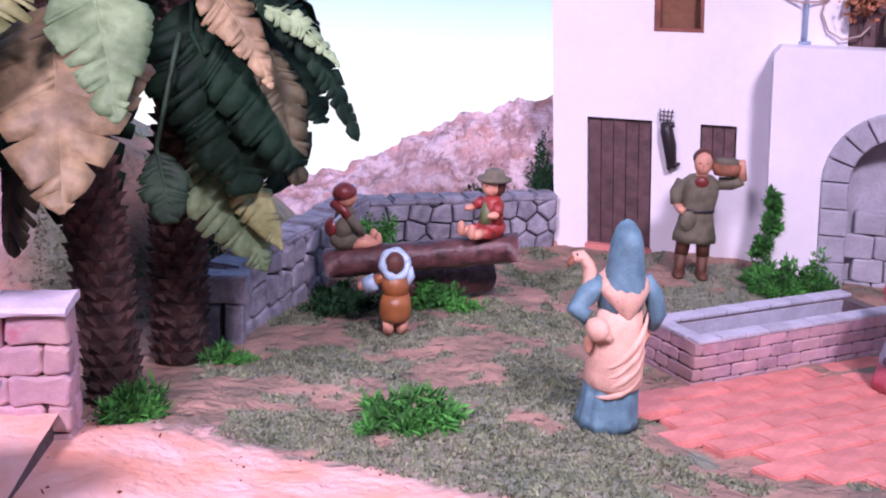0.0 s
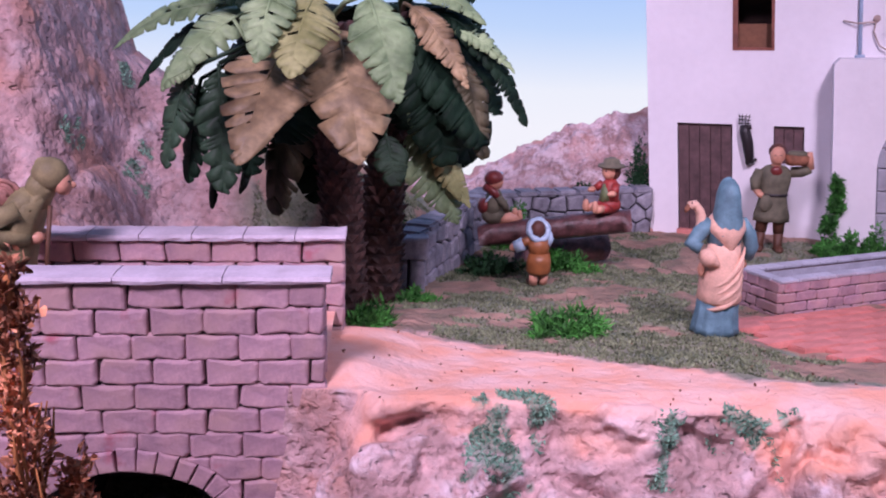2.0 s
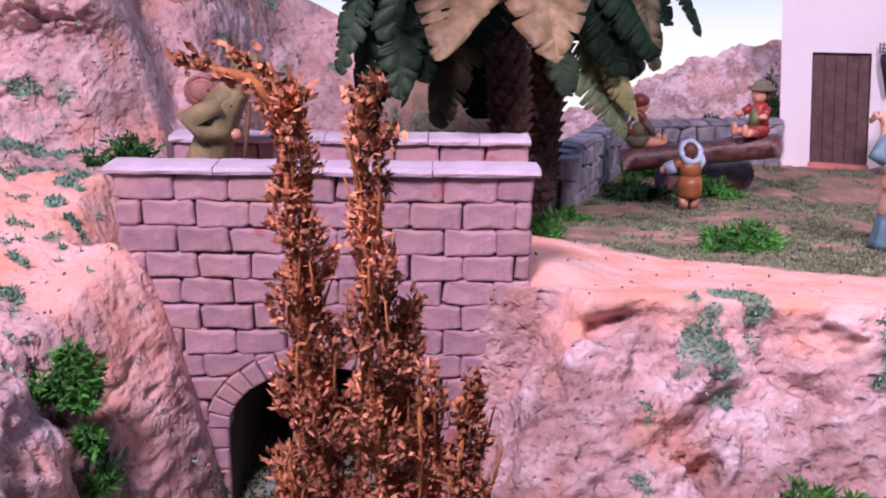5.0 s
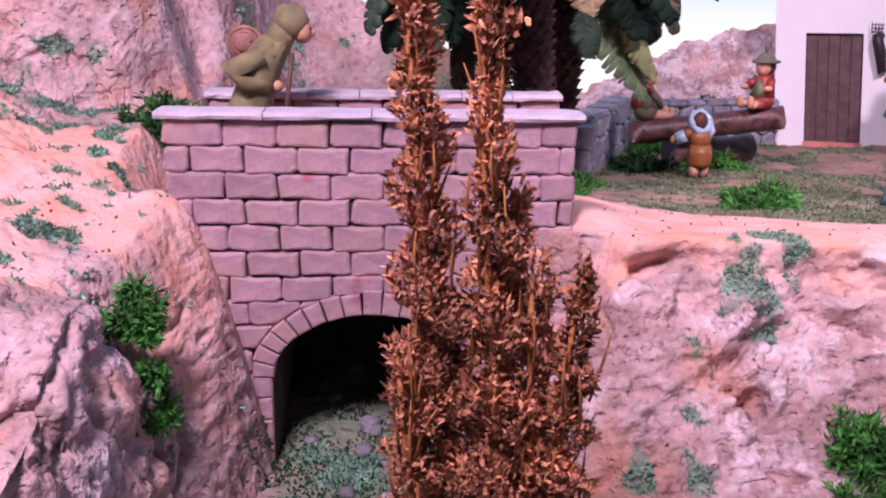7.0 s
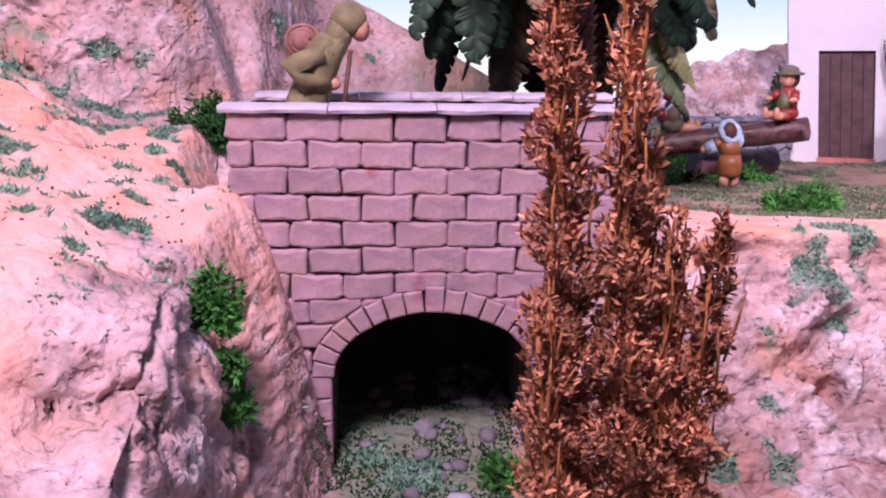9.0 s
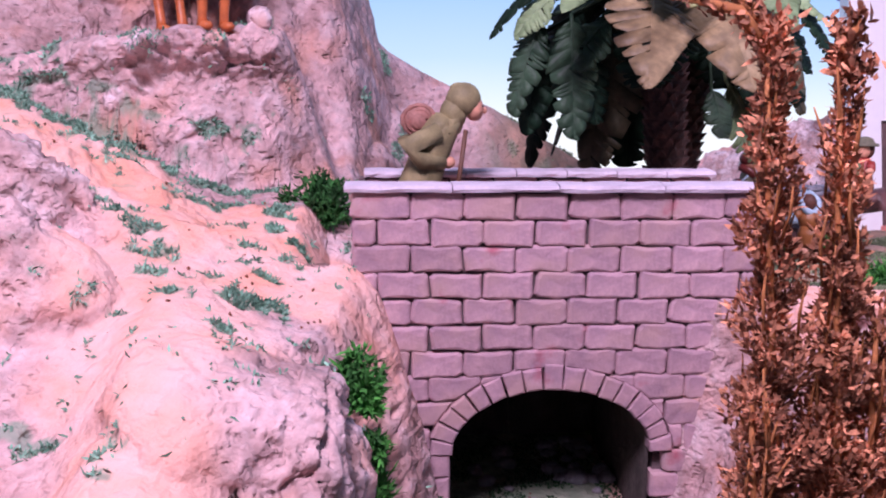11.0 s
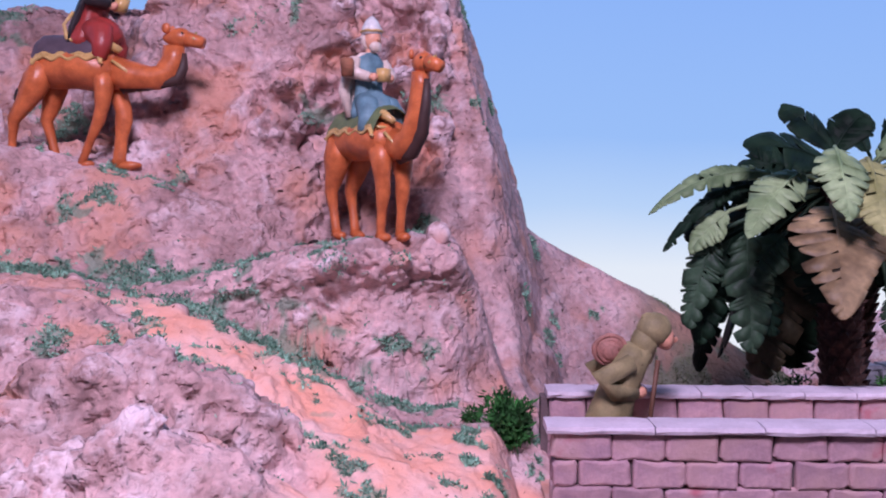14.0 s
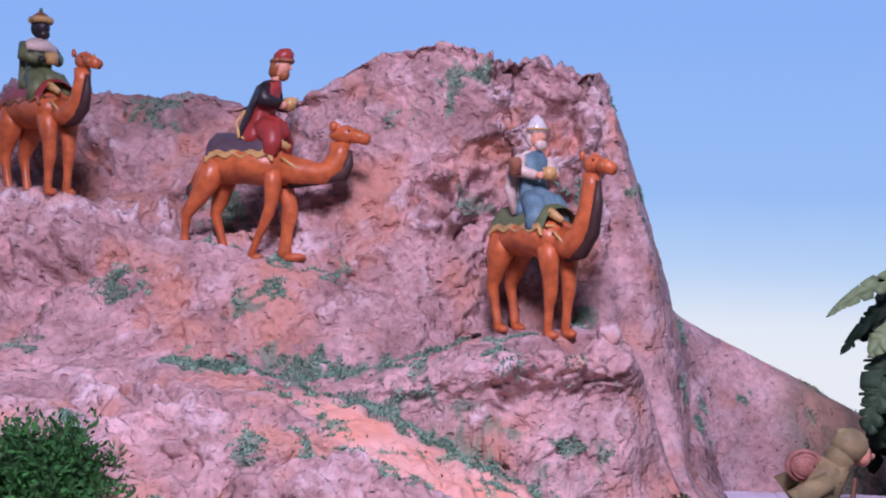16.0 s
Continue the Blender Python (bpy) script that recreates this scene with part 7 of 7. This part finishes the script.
def hat_child(bm):
    blob(bm, (0, 0, 0.010), (0.0145, 0.0150, 0.0110), "red")
    loft(bm, [(0, 0, 0.010, 0.0130, 0.0110), (0, 0, 0.026, 0.0120, 0.0100), (0, 0, 0.036, 0.0108, 0.0090), (0, 0, 0.042, 0.006, 0.006)], "red")
    loft(bm, [(0, 0.003, 0.011, 0.0110, 0.0105), (0, 0.003, 0.026, 0.0085, 0.0090), (0, 0.003, 0.036, 0.004, 0.0065)], "green")
    blob(bm, (0, 0.002, 0.051), (0.0095, 0.0100, 0.0108), "skin")
    blob(bm, (0, -0.003, 0.052), (0.0112, 0.0098, 0.0130), "hair")
    loft(bm, [(0, -0.001, 0.0560, 0.0165, 0.0165), (0, -0.001, 0.0585, 0.0160, 0.0160), (0, -0.001, 0.0600, 0.0108, 0.0108), (0, -0.001, 0.0650, 0.0090, 0.0090), (0, -0.001, 0.067, 0.004, 0.004)], "olive", 22)
    for s in (-1, 1):
        limb(bm, [(s * 0.007, 0.006, 0.007), (s * 0.008, 0.019, 0.008)], [0.0066, 0.0058], "red")
        limb(bm, [(s * 0.008, 0.018, 0.008), (s * 0.008, 0.028, 0.007)], [0.0052, 0.0046], "skin")
        blob(bm, (s * 0.008, 0.030, 0.011), (0.0042, 0.0042, 0.0075), "skin")
        limb(bm, [(s * 0.011, 0.001, 0.035), (s * 0.0165, 0.008, 0.028)], [0.0052, 0.0048], "red")
        blob(bm, (s * 0.0175, 0.013, 0.027), (0.0042, 0.0065, 0.0036), "skin")
        blob(bm, (s * 0.0034, 0.0112, 0.052), (0.0010, 0.0008, 0.0010), "black", None, 8)


def walker(bm):
    for s, f in ((-1, 0.010), (1, -0.012)):
        limb(bm, [(s * 0.008, f + 0.004, 0.004), (s * 0.008, f, 0.030), (s * 0.008, 0, 0.055)], [0.0055, 0.0065, 0.0085], "brown")
        blob(bm, (s * 0.008, f + 0.008, 0.004), (0.0055, 0.0110, 0.0042), "brown")
    loft(bm, [(0, 0.000, 0.036, 0.0200, 0.0185), (0, 0.002, 0.055, 0.0180, 0.0165), (0, 0.007, 0.070, 0.0165, 0.0150), (0, 0.013, 0.086, 0.0175, 0.0145), (0, 0.019, 0.099, 0.0165, 0.0135), (0, 0.027, 0.107, 0.0090, 0.0085)], "khaki", 26, 0.04, 7)
    blob(bm, (0, 0.015, 0.0975), (0.0178, 0.0155, 0.0120), "khaki", Euler((0.5, 0, 0)).to_matrix().to_4x4())
    loft(bm, [(0, 0.019, 0.095, 0.0155, 0.0130), (0, 0.026, 0.105, 0.0110, 0.0100), (0, 0.031, 0.111, 0.0085, 0.0085)], "khaki", 20, 0.03, 6)
    blob(bm, (0, 0.0345, 0.1190), (0.0118, 0.0132, 0.0125), "khaki", Euler((0.35, 0, 0)).to_matrix().to_4x4())
    blob(bm, (0, 0.0270, 0.1090), (0.0115, 0.0100, 0.0120), "khaki")
    blob(bm, (0, 0.0310, 0.1270), (0.0050, 0.0065, 0.0045), "khaki")
    blob(bm, (0, 0.0425, 0.1125), (0.0078, 0.0070, 0.0090), "skin")
    blob(bm, (0, 0.0498, 0.1115), (0.0014, 0.002, 0.0024), "skin", None, 8)
    for q in (-1, 1):
        blob(bm, (q * 0.0034, 0.0486, 0.1145), (0.0010, 0.0008, 0.0008), "black", None, 8)
    for s in (-1, 1):
        limb(bm, [(s * 0.016, 0.016, 0.097), (s * 0.0205, -0.007, 0.086), (s * 0.018, 0.004, 0.076), (s * 0.009, 0.019, 0.074)], [0.0070, 0.0080, 0.0068, 0.0056], "khaki")
        blob(bm, (s * 0.006, 0.023, 0.074), (0.0048, 0.0055, 0.0045), "skin")
    blob(bm, (0, 0.002, 0.1040), (0.0125, 0.0120, 0.0100), "rose", Euler((-0.5, 0, 0)).to_matrix().to_4x4())
    for r in (0.0118, 0.0085, 0.0048):
        limb(bm, [(0.0035 + 0.009 * (1 - r / 0.0135), 0.002 + r * math.cos(a), 0.1045 + 0.9 * r * math.sin(a)) for a in np.linspace(0, 6.28, 16)], 0.0019, "rose", 6)
    limb(bm, [(0.010, 0.030, 0.020), (0.010, 0.031, 0.060), (0.009, 0.036, 0.098)], 0.0018, "brown", 7)


def camel_body(bm, blanket, trim, lift=0.0, stride=0.0):
    """A camel standing along local +y; height to the back about 0.12."""
    loft_pts = [(-0.052, 0.098, 0.010, 0.012), (-0.046, 0.099, 0.018, 0.021), (-0.028, 0.100, 0.0205, 0.0225), (-0.005, 0.101, 0.0210, 0.0240), (0.016, 0.098, 0.0205, 0.0245), (0.034, 0.094, 0.0180, 0.0225), (0.044, 0.092, 0.0110, 0.0140)]
    tube(bm, [(0, y, z) for y, z, a, b in loft_pts], [(1.08 * a, 1.10 * b) for y, z, a, b in loft_pts], 18, idx("camel"))
    limb(bm, [(0, 0.034, 0.094), (0, 0.052, 0.090), (0, 0.066, 0.098 + lift * 0.3), (0, 0.074, 0.118 + lift * 0.7), (0, 0.078, 0.140 + lift), (0, 0.079, 0.152 + lift)], [0.0170, 0.0140, 0.0115, 0.0098, 0.0088, 0.0088], "camel", 14)
    limb(bm, [(0, 0.046, 0.078), (0, 0.066, 0.083), (0, 0.081, 0.100 + lift * 0.4), (0, 0.0865, 0.125 + lift * 0.8), (0, 0.0875, 0.145 + lift)], [0.0050, 0.0062, 0.0062, 0.0052, 0.0028], "mane", 10)
    blob(bm, (0, 0.083, 0.160 + lift), (0.0095, 0.0130, 0.0095), "camel")
    limb(bm, [(0, 0.086, 0.160 + lift), (0, 0.098, 0.157 + lift), (0, 0.107, 0.154 + lift)], [0.0082, 0.0066, 0.0055], "camel", 12)
    limb(bm, [(-0.007, 0.099, 0.157 + lift), (0, 0.0995, 0.1645 + lift), (0.007, 0.099, 0.157 + lift)], 0.0012, "gold", 6)
    for s in (-1, 1):
        blob(bm, (s * 0.0075, 0.074, 0.168 + lift), (0.0026, 0.0028, 0.0048), "camel", None, 8)
        blob(bm, (s * 0.0082, 0.089, 0.163 + lift), (0.0012, 0.0014, 0.0012), "black", None, 8)
    limb(bm, [(0.0165, 0.044, 0.103), (0.012, 0.053, 0.092), (0, 0.057, 0.076), (-0.012, 0.053, 0.092), (-0.0165, 0.044, 0.103)], 0.0017, "gold", 6)
    for s, fy, hy in ((-1, stride, stride * 0.6), (1, -stride * 0.6, -stride * 1.8)):
        limb(bm, [(s * 0.0110, 0.030, 0.094), (s * 0.0125, 0.034 + fy * 0.1, 0.076), (s * 0.0120, 0.035 + fy * 0.4, 0.058), (s * 0.0115, 0.035 + fy * 0.55, 0.046), (s * 0.0115, 0.033 + fy * 0.75, 0.030), (s * 0.0115, 0.031 + fy * 0.95, 0.012), (s * 0.0115, 0.031 + fy, 0.004)], [0.0125, 0.0105, 0.0076, 0.0072, 0.0048, 0.0046, 0.0056], "camel", 12)
        blob(bm, (s * 0.0115, 0.036 + fy, 0.0042), (0.0060, 0.0095, 0.0046), "camel", None, 10)
        limb(bm, [(s * 0.0110, -0.036, 0.100), (s * 0.0130, -0.042 + hy * 0.2, 0.080), (s * 0.0125, -0.049 + hy * 0.4, 0.062), (s * 0.0120, -0.056 + hy * 0.6, 0.048), (s * 0.0115, -0.052 + hy * 0.8, 0.030), (s * 0.0115, -0.048 + hy * 0.95, 0.012), (s * 0.0115, -0.047 + hy, 0.004)], [0.0150, 0.0140, 0.0095, 0.0066, 0.0046, 0.0046, 0.0056], "camel", 12)
        blob(bm, (s * 0.0115, -0.042 + hy, 0.0042), (0.0060, 0.0095, 0.0046), "camel", None, 10)
    limb(bm, [(0, -0.054, 0.106), (0, -0.066, 0.092), (0, -0.073, 0.078)], [0.0045, 0.0036, 0.0036], "camel", 8)
    blob(bm, (0, -0.075, 0.072), (0.0050, 0.0055, 0.0085), "mane")
    # blanket: a curved cloth over the back with a wavy border
    rings = []
    for q in range(31):
        t = q / 30
        y = -0.045 + 0.083 * t
        ring = []
        for k in range(-8, 9):
            a = k / 8 * (1.42 + 0.06 * math.sin(t * 26))
            ring.append(bm.verts.new((0.0254 * math.sin(a), y, 0.100 + 0.0298 * math.cos(a) - (0.004 if abs(t - 0.5) > 0.45 else 0))))
        rings.append(ring)
    for a, b in zip(rings, rings[1:]):
        for k in range(16):
            f = bm.faces.new((a[k], a[k + 1], b[k + 1], b[k]))
            f.material_index = idx(trim if k in (0, 15) else blanket)
    for s in (0, 16):
        limb(bm, [r[s].co.copy() for r in rings], 0.0017, trim, 6)
    limb(bm, [(s * 0.021, 0.0385, 0.108) for s in (-1, -0.5, 0, 0.5, 1)], 0.0015, trim, 6)
    limb(bm, [(0.008, 0.020, 0.123), (0.010, 0.034, 0.1205), (0.008, 0.048, 0.113)], [0.0055, 0.0050, 0.0030], "gold", 10)


def rider(bm, robe, cloak, hat, skin, hair, gift, tall=0.0, hold=(0.012, 0.014)):
    """A king who sits on the camel's back."""
    loft(bm, [(0, -0.006, 0.118, 0.0200, 0.0160), (0, -0.006, 0.126, 0.0205, 0.0155), (0, -0.006, 0.140, 0.0150, 0.0120), (0, -0.005, 0.156, 0.0150, 0.0110), (0, -0.004, 0.168 + tall, 0.0160, 0.0100), (0, -0.003, 0.176 + tall, 0.0080, 0.0070)], robe, 24, 0.035, 6)
    for s in (-1, 1):
        limb(bm, [(s * 0.006, -0.002, 0.134), (s * 0.0115, 0.012, 0.128), (s * 0.0175, 0.019, 0.117), (s * 0.0205, 0.017, 0.104)], [0.0120, 0.0125, 0.0095, 0.0070], robe, 14)
    limb(bm, [(0, 0.000, 0.138), (0, 0.014, 0.130), (0, 0.024, 0.122)], [0.0120, 0.0120, 0.0080], robe, 14)
    loft(bm, [(0, -0.016, 0.116, 0.0190, 0.0060), (0, -0.017, 0.135, 0.0170, 0.0060), (0, -0.013, 0.155, 0.0175, 0.0075), (0, -0.009, 0.170 + tall, 0.0170, 0.0085), (0, -0.005, 0.1765 + tall, 0.0095, 0.0080)], cloak, 22, 0.05, 6)
    for s in (-1, 1):
        limb(bm, [(s * 0.0155, -0.006, 0.169 + tall), (s * 0.0210, -0.001, 0.156 + tall), (s * hold[0], hold[1], 0.151 + tall)], [0.0068, 0.0070, 0.0050], cloak, 10)
        blob(bm, (s * hold[0] * 0.8, hold[1] + 0.003, 0.151 + tall), (0.0042, 0.0045, 0.0042), skin)
    loft(bm, [(0, hold[1] + 0.006, 0.147 + tall, 0.0065, 0.0060), (0, hold[1] + 0.006, 0.159 + tall, 0.0075, 0.0068)], gift, 14)
    limb(bm, [(0, -0.003, 0.174 + tall), (0, -0.001, 0.182 + tall)], [0.0052, 0.005], skin)
    blob(bm, (0, 0.001, 0.190 + tall), (0.0086, 0.0094, 0.0112), skin)
    blob(bm, (0, 0.0105, 0.189 + tall), (0.0013, 0.0018, 0.0022), skin, None, 8)
    blob(bm, (0, -0.003, 0.190 + tall), (0.0098, 0.0085, 0.0118), hair)
    blob(bm, (0, 0.006, 0.182 + tall), (0.0062, 0.0052, 0.0060), hair)
    if hat == "silver":
        loft(bm, [(0, 0, 0.194 + tall, 0.0100, 0.0102), (0, 0, 0.199 + tall, 0.0102, 0.0104), (0, 0, 0.207 + tall, 0.0065, 0.0066), (0, 0, 0.212 + tall, 0.0015, 0.0015)], "silver", 16)
        limb(bm, [(0.0103 * math.cos(a), 0.0105 * math.sin(a), 0.197 + tall) for a in np.linspace(0, 6.28, 14)], 0.0014, "gold", 6)
    elif hat == "red":
        loft(bm, [(0, 0, 0.194 + tall, 0.0100, 0.0102), (0, 0, 0.203 + tall, 0.0100, 0.0102), (0, 0, 0.208 + tall, 0.0055, 0.0055)], "red", 16)
        limb(bm, [(0.0103 * math.cos(a), 0.0105 * math.sin(a), 0.196 + tall) for a in np.linspace(0, 6.28, 14)], 0.0022, "wicker", 6)
    else:
        limb(bm, [(0.0098 * math.cos(a), 0.010 * math.sin(a), 0.198 + tall) for a in np.linspace(0, 6.28, 14)], 0.0040, "gold", 8)
        blob(bm, (0, 0, 0.200 + tall), (0.0085, 0.0085, 0.0075), "wicker")
        blob(bm, (0, 0, 0.209 + tall), (0.0022, 0.0022, 0.0035), "green", None, 8)


def king_one(bm):
    camel_body(bm, "green", "gold", 0.004)
    rider(bm, "blue", "cream", "silver", "skin", "cream", "gold", 0.006)
    limb(bm, [(0.0155, -0.006, 0.169), (0.026, -0.004, 0.164), (0.030, 0.002, 0.162)], [0.0070, 0.0076, 0.0062], "cream", 10)
    loft(bm, [(0.033, 0.007, 0.157, 0.0055, 0.0055), (0.033, 0.007, 0.171, 0.0070, 0.0065), (0.033, 0.007, 0.174, 0.0050, 0.0045)], "wicker", 14)
    limb(bm, [(0.018, -0.012, 0.165), (0.024, -0.012, 0.145), (0.019, -0.010, 0.120)], [0.0070, 0.0058, 0.0040], "cream", 10)


def king_two(bm):
    camel_body(bm, "plum", "gold", -0.034, 0.017)
    # it strides with a long neck stretched forward
    for v in bm.verts:
        y = v.co.y
        y = 0.85 * y if y < 0.045 else 0.038 + (y - 0.045) * 1.73 if y < 0.075 else y + 0.015
        if y > 0 and v.co.z < 0.06:
            y -= 0.014 * (1 - v.co.z / 0.06)
        v.co.y = y
    seat = len(bm.verts)
    rider(bm, "red", "black", "red", "skin", "leather", "gold", 0.004)
    limb(bm, [(0.012, -0.020, 0.150), (0.013, -0.026, 0.138), (0.016, -0.018, 0.124), (0.018, -0.004, 0.120)], 0.0020, "gold", 7)
    # the rider leans forward over the saddle
    for v in list(bm.verts)[seat:]:
        v.co.y += 0.010 + 0.28 * max(0.0, v.co.z - 0.118)


def king_three(bm):
    camel_body(bm, "red", "wicker", -0.016)
    rider(bm, "green", "green", "turban", "black", "black", "gold")
    loft(bm, [(0, -0.004, 0.163, 0.0215, 0.0150), (0, -0.004, 0.170, 0.0205, 0.0135), (0, -0.004, 0.177, 0.0110, 0.0090)], "cream", 20)


statue("figurine", goose_woman, (0.027, 0.602, on_land(0.02, 0.598) - 0.001), 0, "clay woman in blue veil and peach apron carrying a goose", group="yard figurines")
statue("figurine", porter, (0.236, 0.996, on_land(0.236, 0.996) - 0.001), 164, "clay man in olive tunic with a basket on his shoulder", group="yard figurines")
statue("figurine", jug_woman, (0.298, 0.675, on_land(0.298, 0.675) + 0.001), 155, "clay woman in pink skirt and black bodice with a jug", group="yard figurines")
statue("figurine", pushing_boy, (-0.110, 0.806, on_land(-0.11, 0.806) - 0.001), 10, "clay boy in brown breeches with a pale blue scarf", group="yard figurines")
_d = (LOG_B - LOG_A).normalized()
statue("figurine", cap_child, LOG_A + _d * 0.018 + Vector((0, 0, 0.0125)), -75, "clay child in red cap sitting on the see-saw", group="see-saw figurines")
statue("figurine", hat_child, LOG_A + _d * 0.158 + Vector((0, 0, 0.0125)), 120, "clay child in brimmed hat and red coat on the see-saw", group="see-saw figurines")
statue("figurine", walker, (-0.574, 0.492, 0.1925), -90, "clay hooded wanderer with a pack crossing the bridge", group="bridge figurines", scale=1.06)
statue("camel_rider", king_one, (-0.775, 0.688, on_land(-0.775, 0.680) - 0.001), -140, "clay camel with a rider in blue robe and silver helmet", "figurine", "camel riders")
statue("camel_rider", king_two, (-1.078, 0.732, on_land(-1.055, 0.73) - 0.003), -94, "clay walking camel with a rider in red and black", "figurine", "camel riders", 1.06)
statue("camel_rider", king_three, (-1.330, 0.765, on_land(-1.325, 0.755) + 0.001), -120, "clay camel with a dark rider in green and white", "figurine", "camel riders")


# ---------------------------------------------------------------- small things on the house
def build_wineskin():
    skin = empty("wineskin", "black wineskin with a small rack hung by the door", "wineskin")
    skin.matrix_world = Matrix.Translation(hs(0.0985, -0.010, 0.2345)) @ Euler((0, 0, -0.41)).to_matrix().to_4x4()
    bm = bmesh.new()
    limb(bm, [(0, 0, 0.0), (0.002, 0, 0.010), (-0.002, 0, 0.030), (-0.007, 0, 0.046), (-0.010, 0, 0.056)], [0.0022, 0.0062, 0.0078, 0.0075, 0.0050], "black", 12)
    limb(bm, [(0.004, 0, 0.004), (0.012, 0, 0.009)], [0.0035, 0.0018], "black", 8)
    limb(bm, [(-0.008, 0, 0.052), (0.001, 0, 0.054)], [0.0030, 0.0036], "black", 8)
    part("skin_bag", bm, [K[k] for k in KN], skin, smooth=True)
    for k in range(4):
        bm = bmesh.new()
        limb(bm, [(-0.016 + 0.004 * k, 0.002, 0.056), (-0.0175 + 0.0048 * k, 0.002, 0.071)], 0.0007, "black", 5)
        part("rack_bar", bm, [K[k] for k in KN], skin)
    for z in (0.058, 0.063, 0.068):
        bm = bmesh.new()
        limb(bm, [(-0.0175, 0.002, z), (-0.001, 0.002, z)], 0.0007, "black", 5)
        part("rack_bar", bm, [K[k] for k in KN], skin)


build_wineskin()


def flowers(u, w, z, seed):
    g = np.random.default_rng(seed)
    c = np.array(hs(u, w, z))
    pts = c + g.normal(size=(260, 3)) * np.array([0.010, 0.006, 0.009])
    pts[:, 1] = np.minimum(pts[:, 1], c[1] + 0.006)
    nrm = g.normal(size=(260, 3))
    o = empty("dried_bouquet", "bunch of rust-brown dried flowers on the balcony door", "dried flowers", "balcony bouquets")
    blades("bloom", pts, nrm, 0.0085, 0.0022, M["dryplant"], g, 0.6, o)
    bm = bmesh.new()
    tube(bm, [hs(u, w + 0.006, z), hs(u, w + 0.009, z + 0.004), hs(u, w + 0.0145, z + 0.006)], 0.0012, 6)
    part("stalk", bm, M["drystem"], o)


flowers(0.300, -0.014, 0.4390, 1)
flowers(0.364, -0.014, 0.4400, 2)


def hanging_cloth(bm):
    loft(bm, [(0.004, 0, 0.034, 0.0180, 0.0080), (0.002, -0.001, 0.050, 0.0175, 0.0110), (0, 0, 0.066, 0.0140, 0.0090), (-0.006, 0, 0.072, 0.0070, 0.0050)], "olive", 22, 0.06, 5)
    limb(bm, [(-0.010, 0, 0.044), (-0.013, -0.001, 0.030), (-0.012, -0.003, 0.019)], [0.0085, 0.0065, 0.0058], "olive", 12)
    limb(bm, [(0.015, 0, 0.044), (0.018, -0.001, 0.030), (0.019, -0.003, 0.021)], [0.0085, 0.0068, 0.0058], "olive", 12)
    limb(bm, [(0.005, 0, 0.034), (0.006, 0, 0.016), (0.013, 0, 0.010)], [0.0080, 0.0072, 0.0050], "olive", 12)
    blob(bm, (-0.012, -0.004, 0.076), (0.0085, 0.0060, 0.0062), "wicker")
    limb(bm, [(-0.010, 0, 0.080), (-0.002, 0, 0.092), (0.000, 0, 0.104)], [0.0040, 0.0032, 0.0028], "olive", 8)
    limb(bm, [(-0.018, 0, 0.068), (0.014, -0.008, 0.068)], 0.0020, "black", 6)


bm = bmesh.new()
hanging_cloth(bm)
ob = mesh_object("hanging_garment", bm, [K[k] for k in KN])
ob.matrix_world = Matrix.Translation(hs(0.338, -0.008, 0.3795)) @ Euler((0, 0, -0.41)).to_matrix().to_4x4()
tagged(ob, "olive cloth garments hung before the balcony door", "garment")
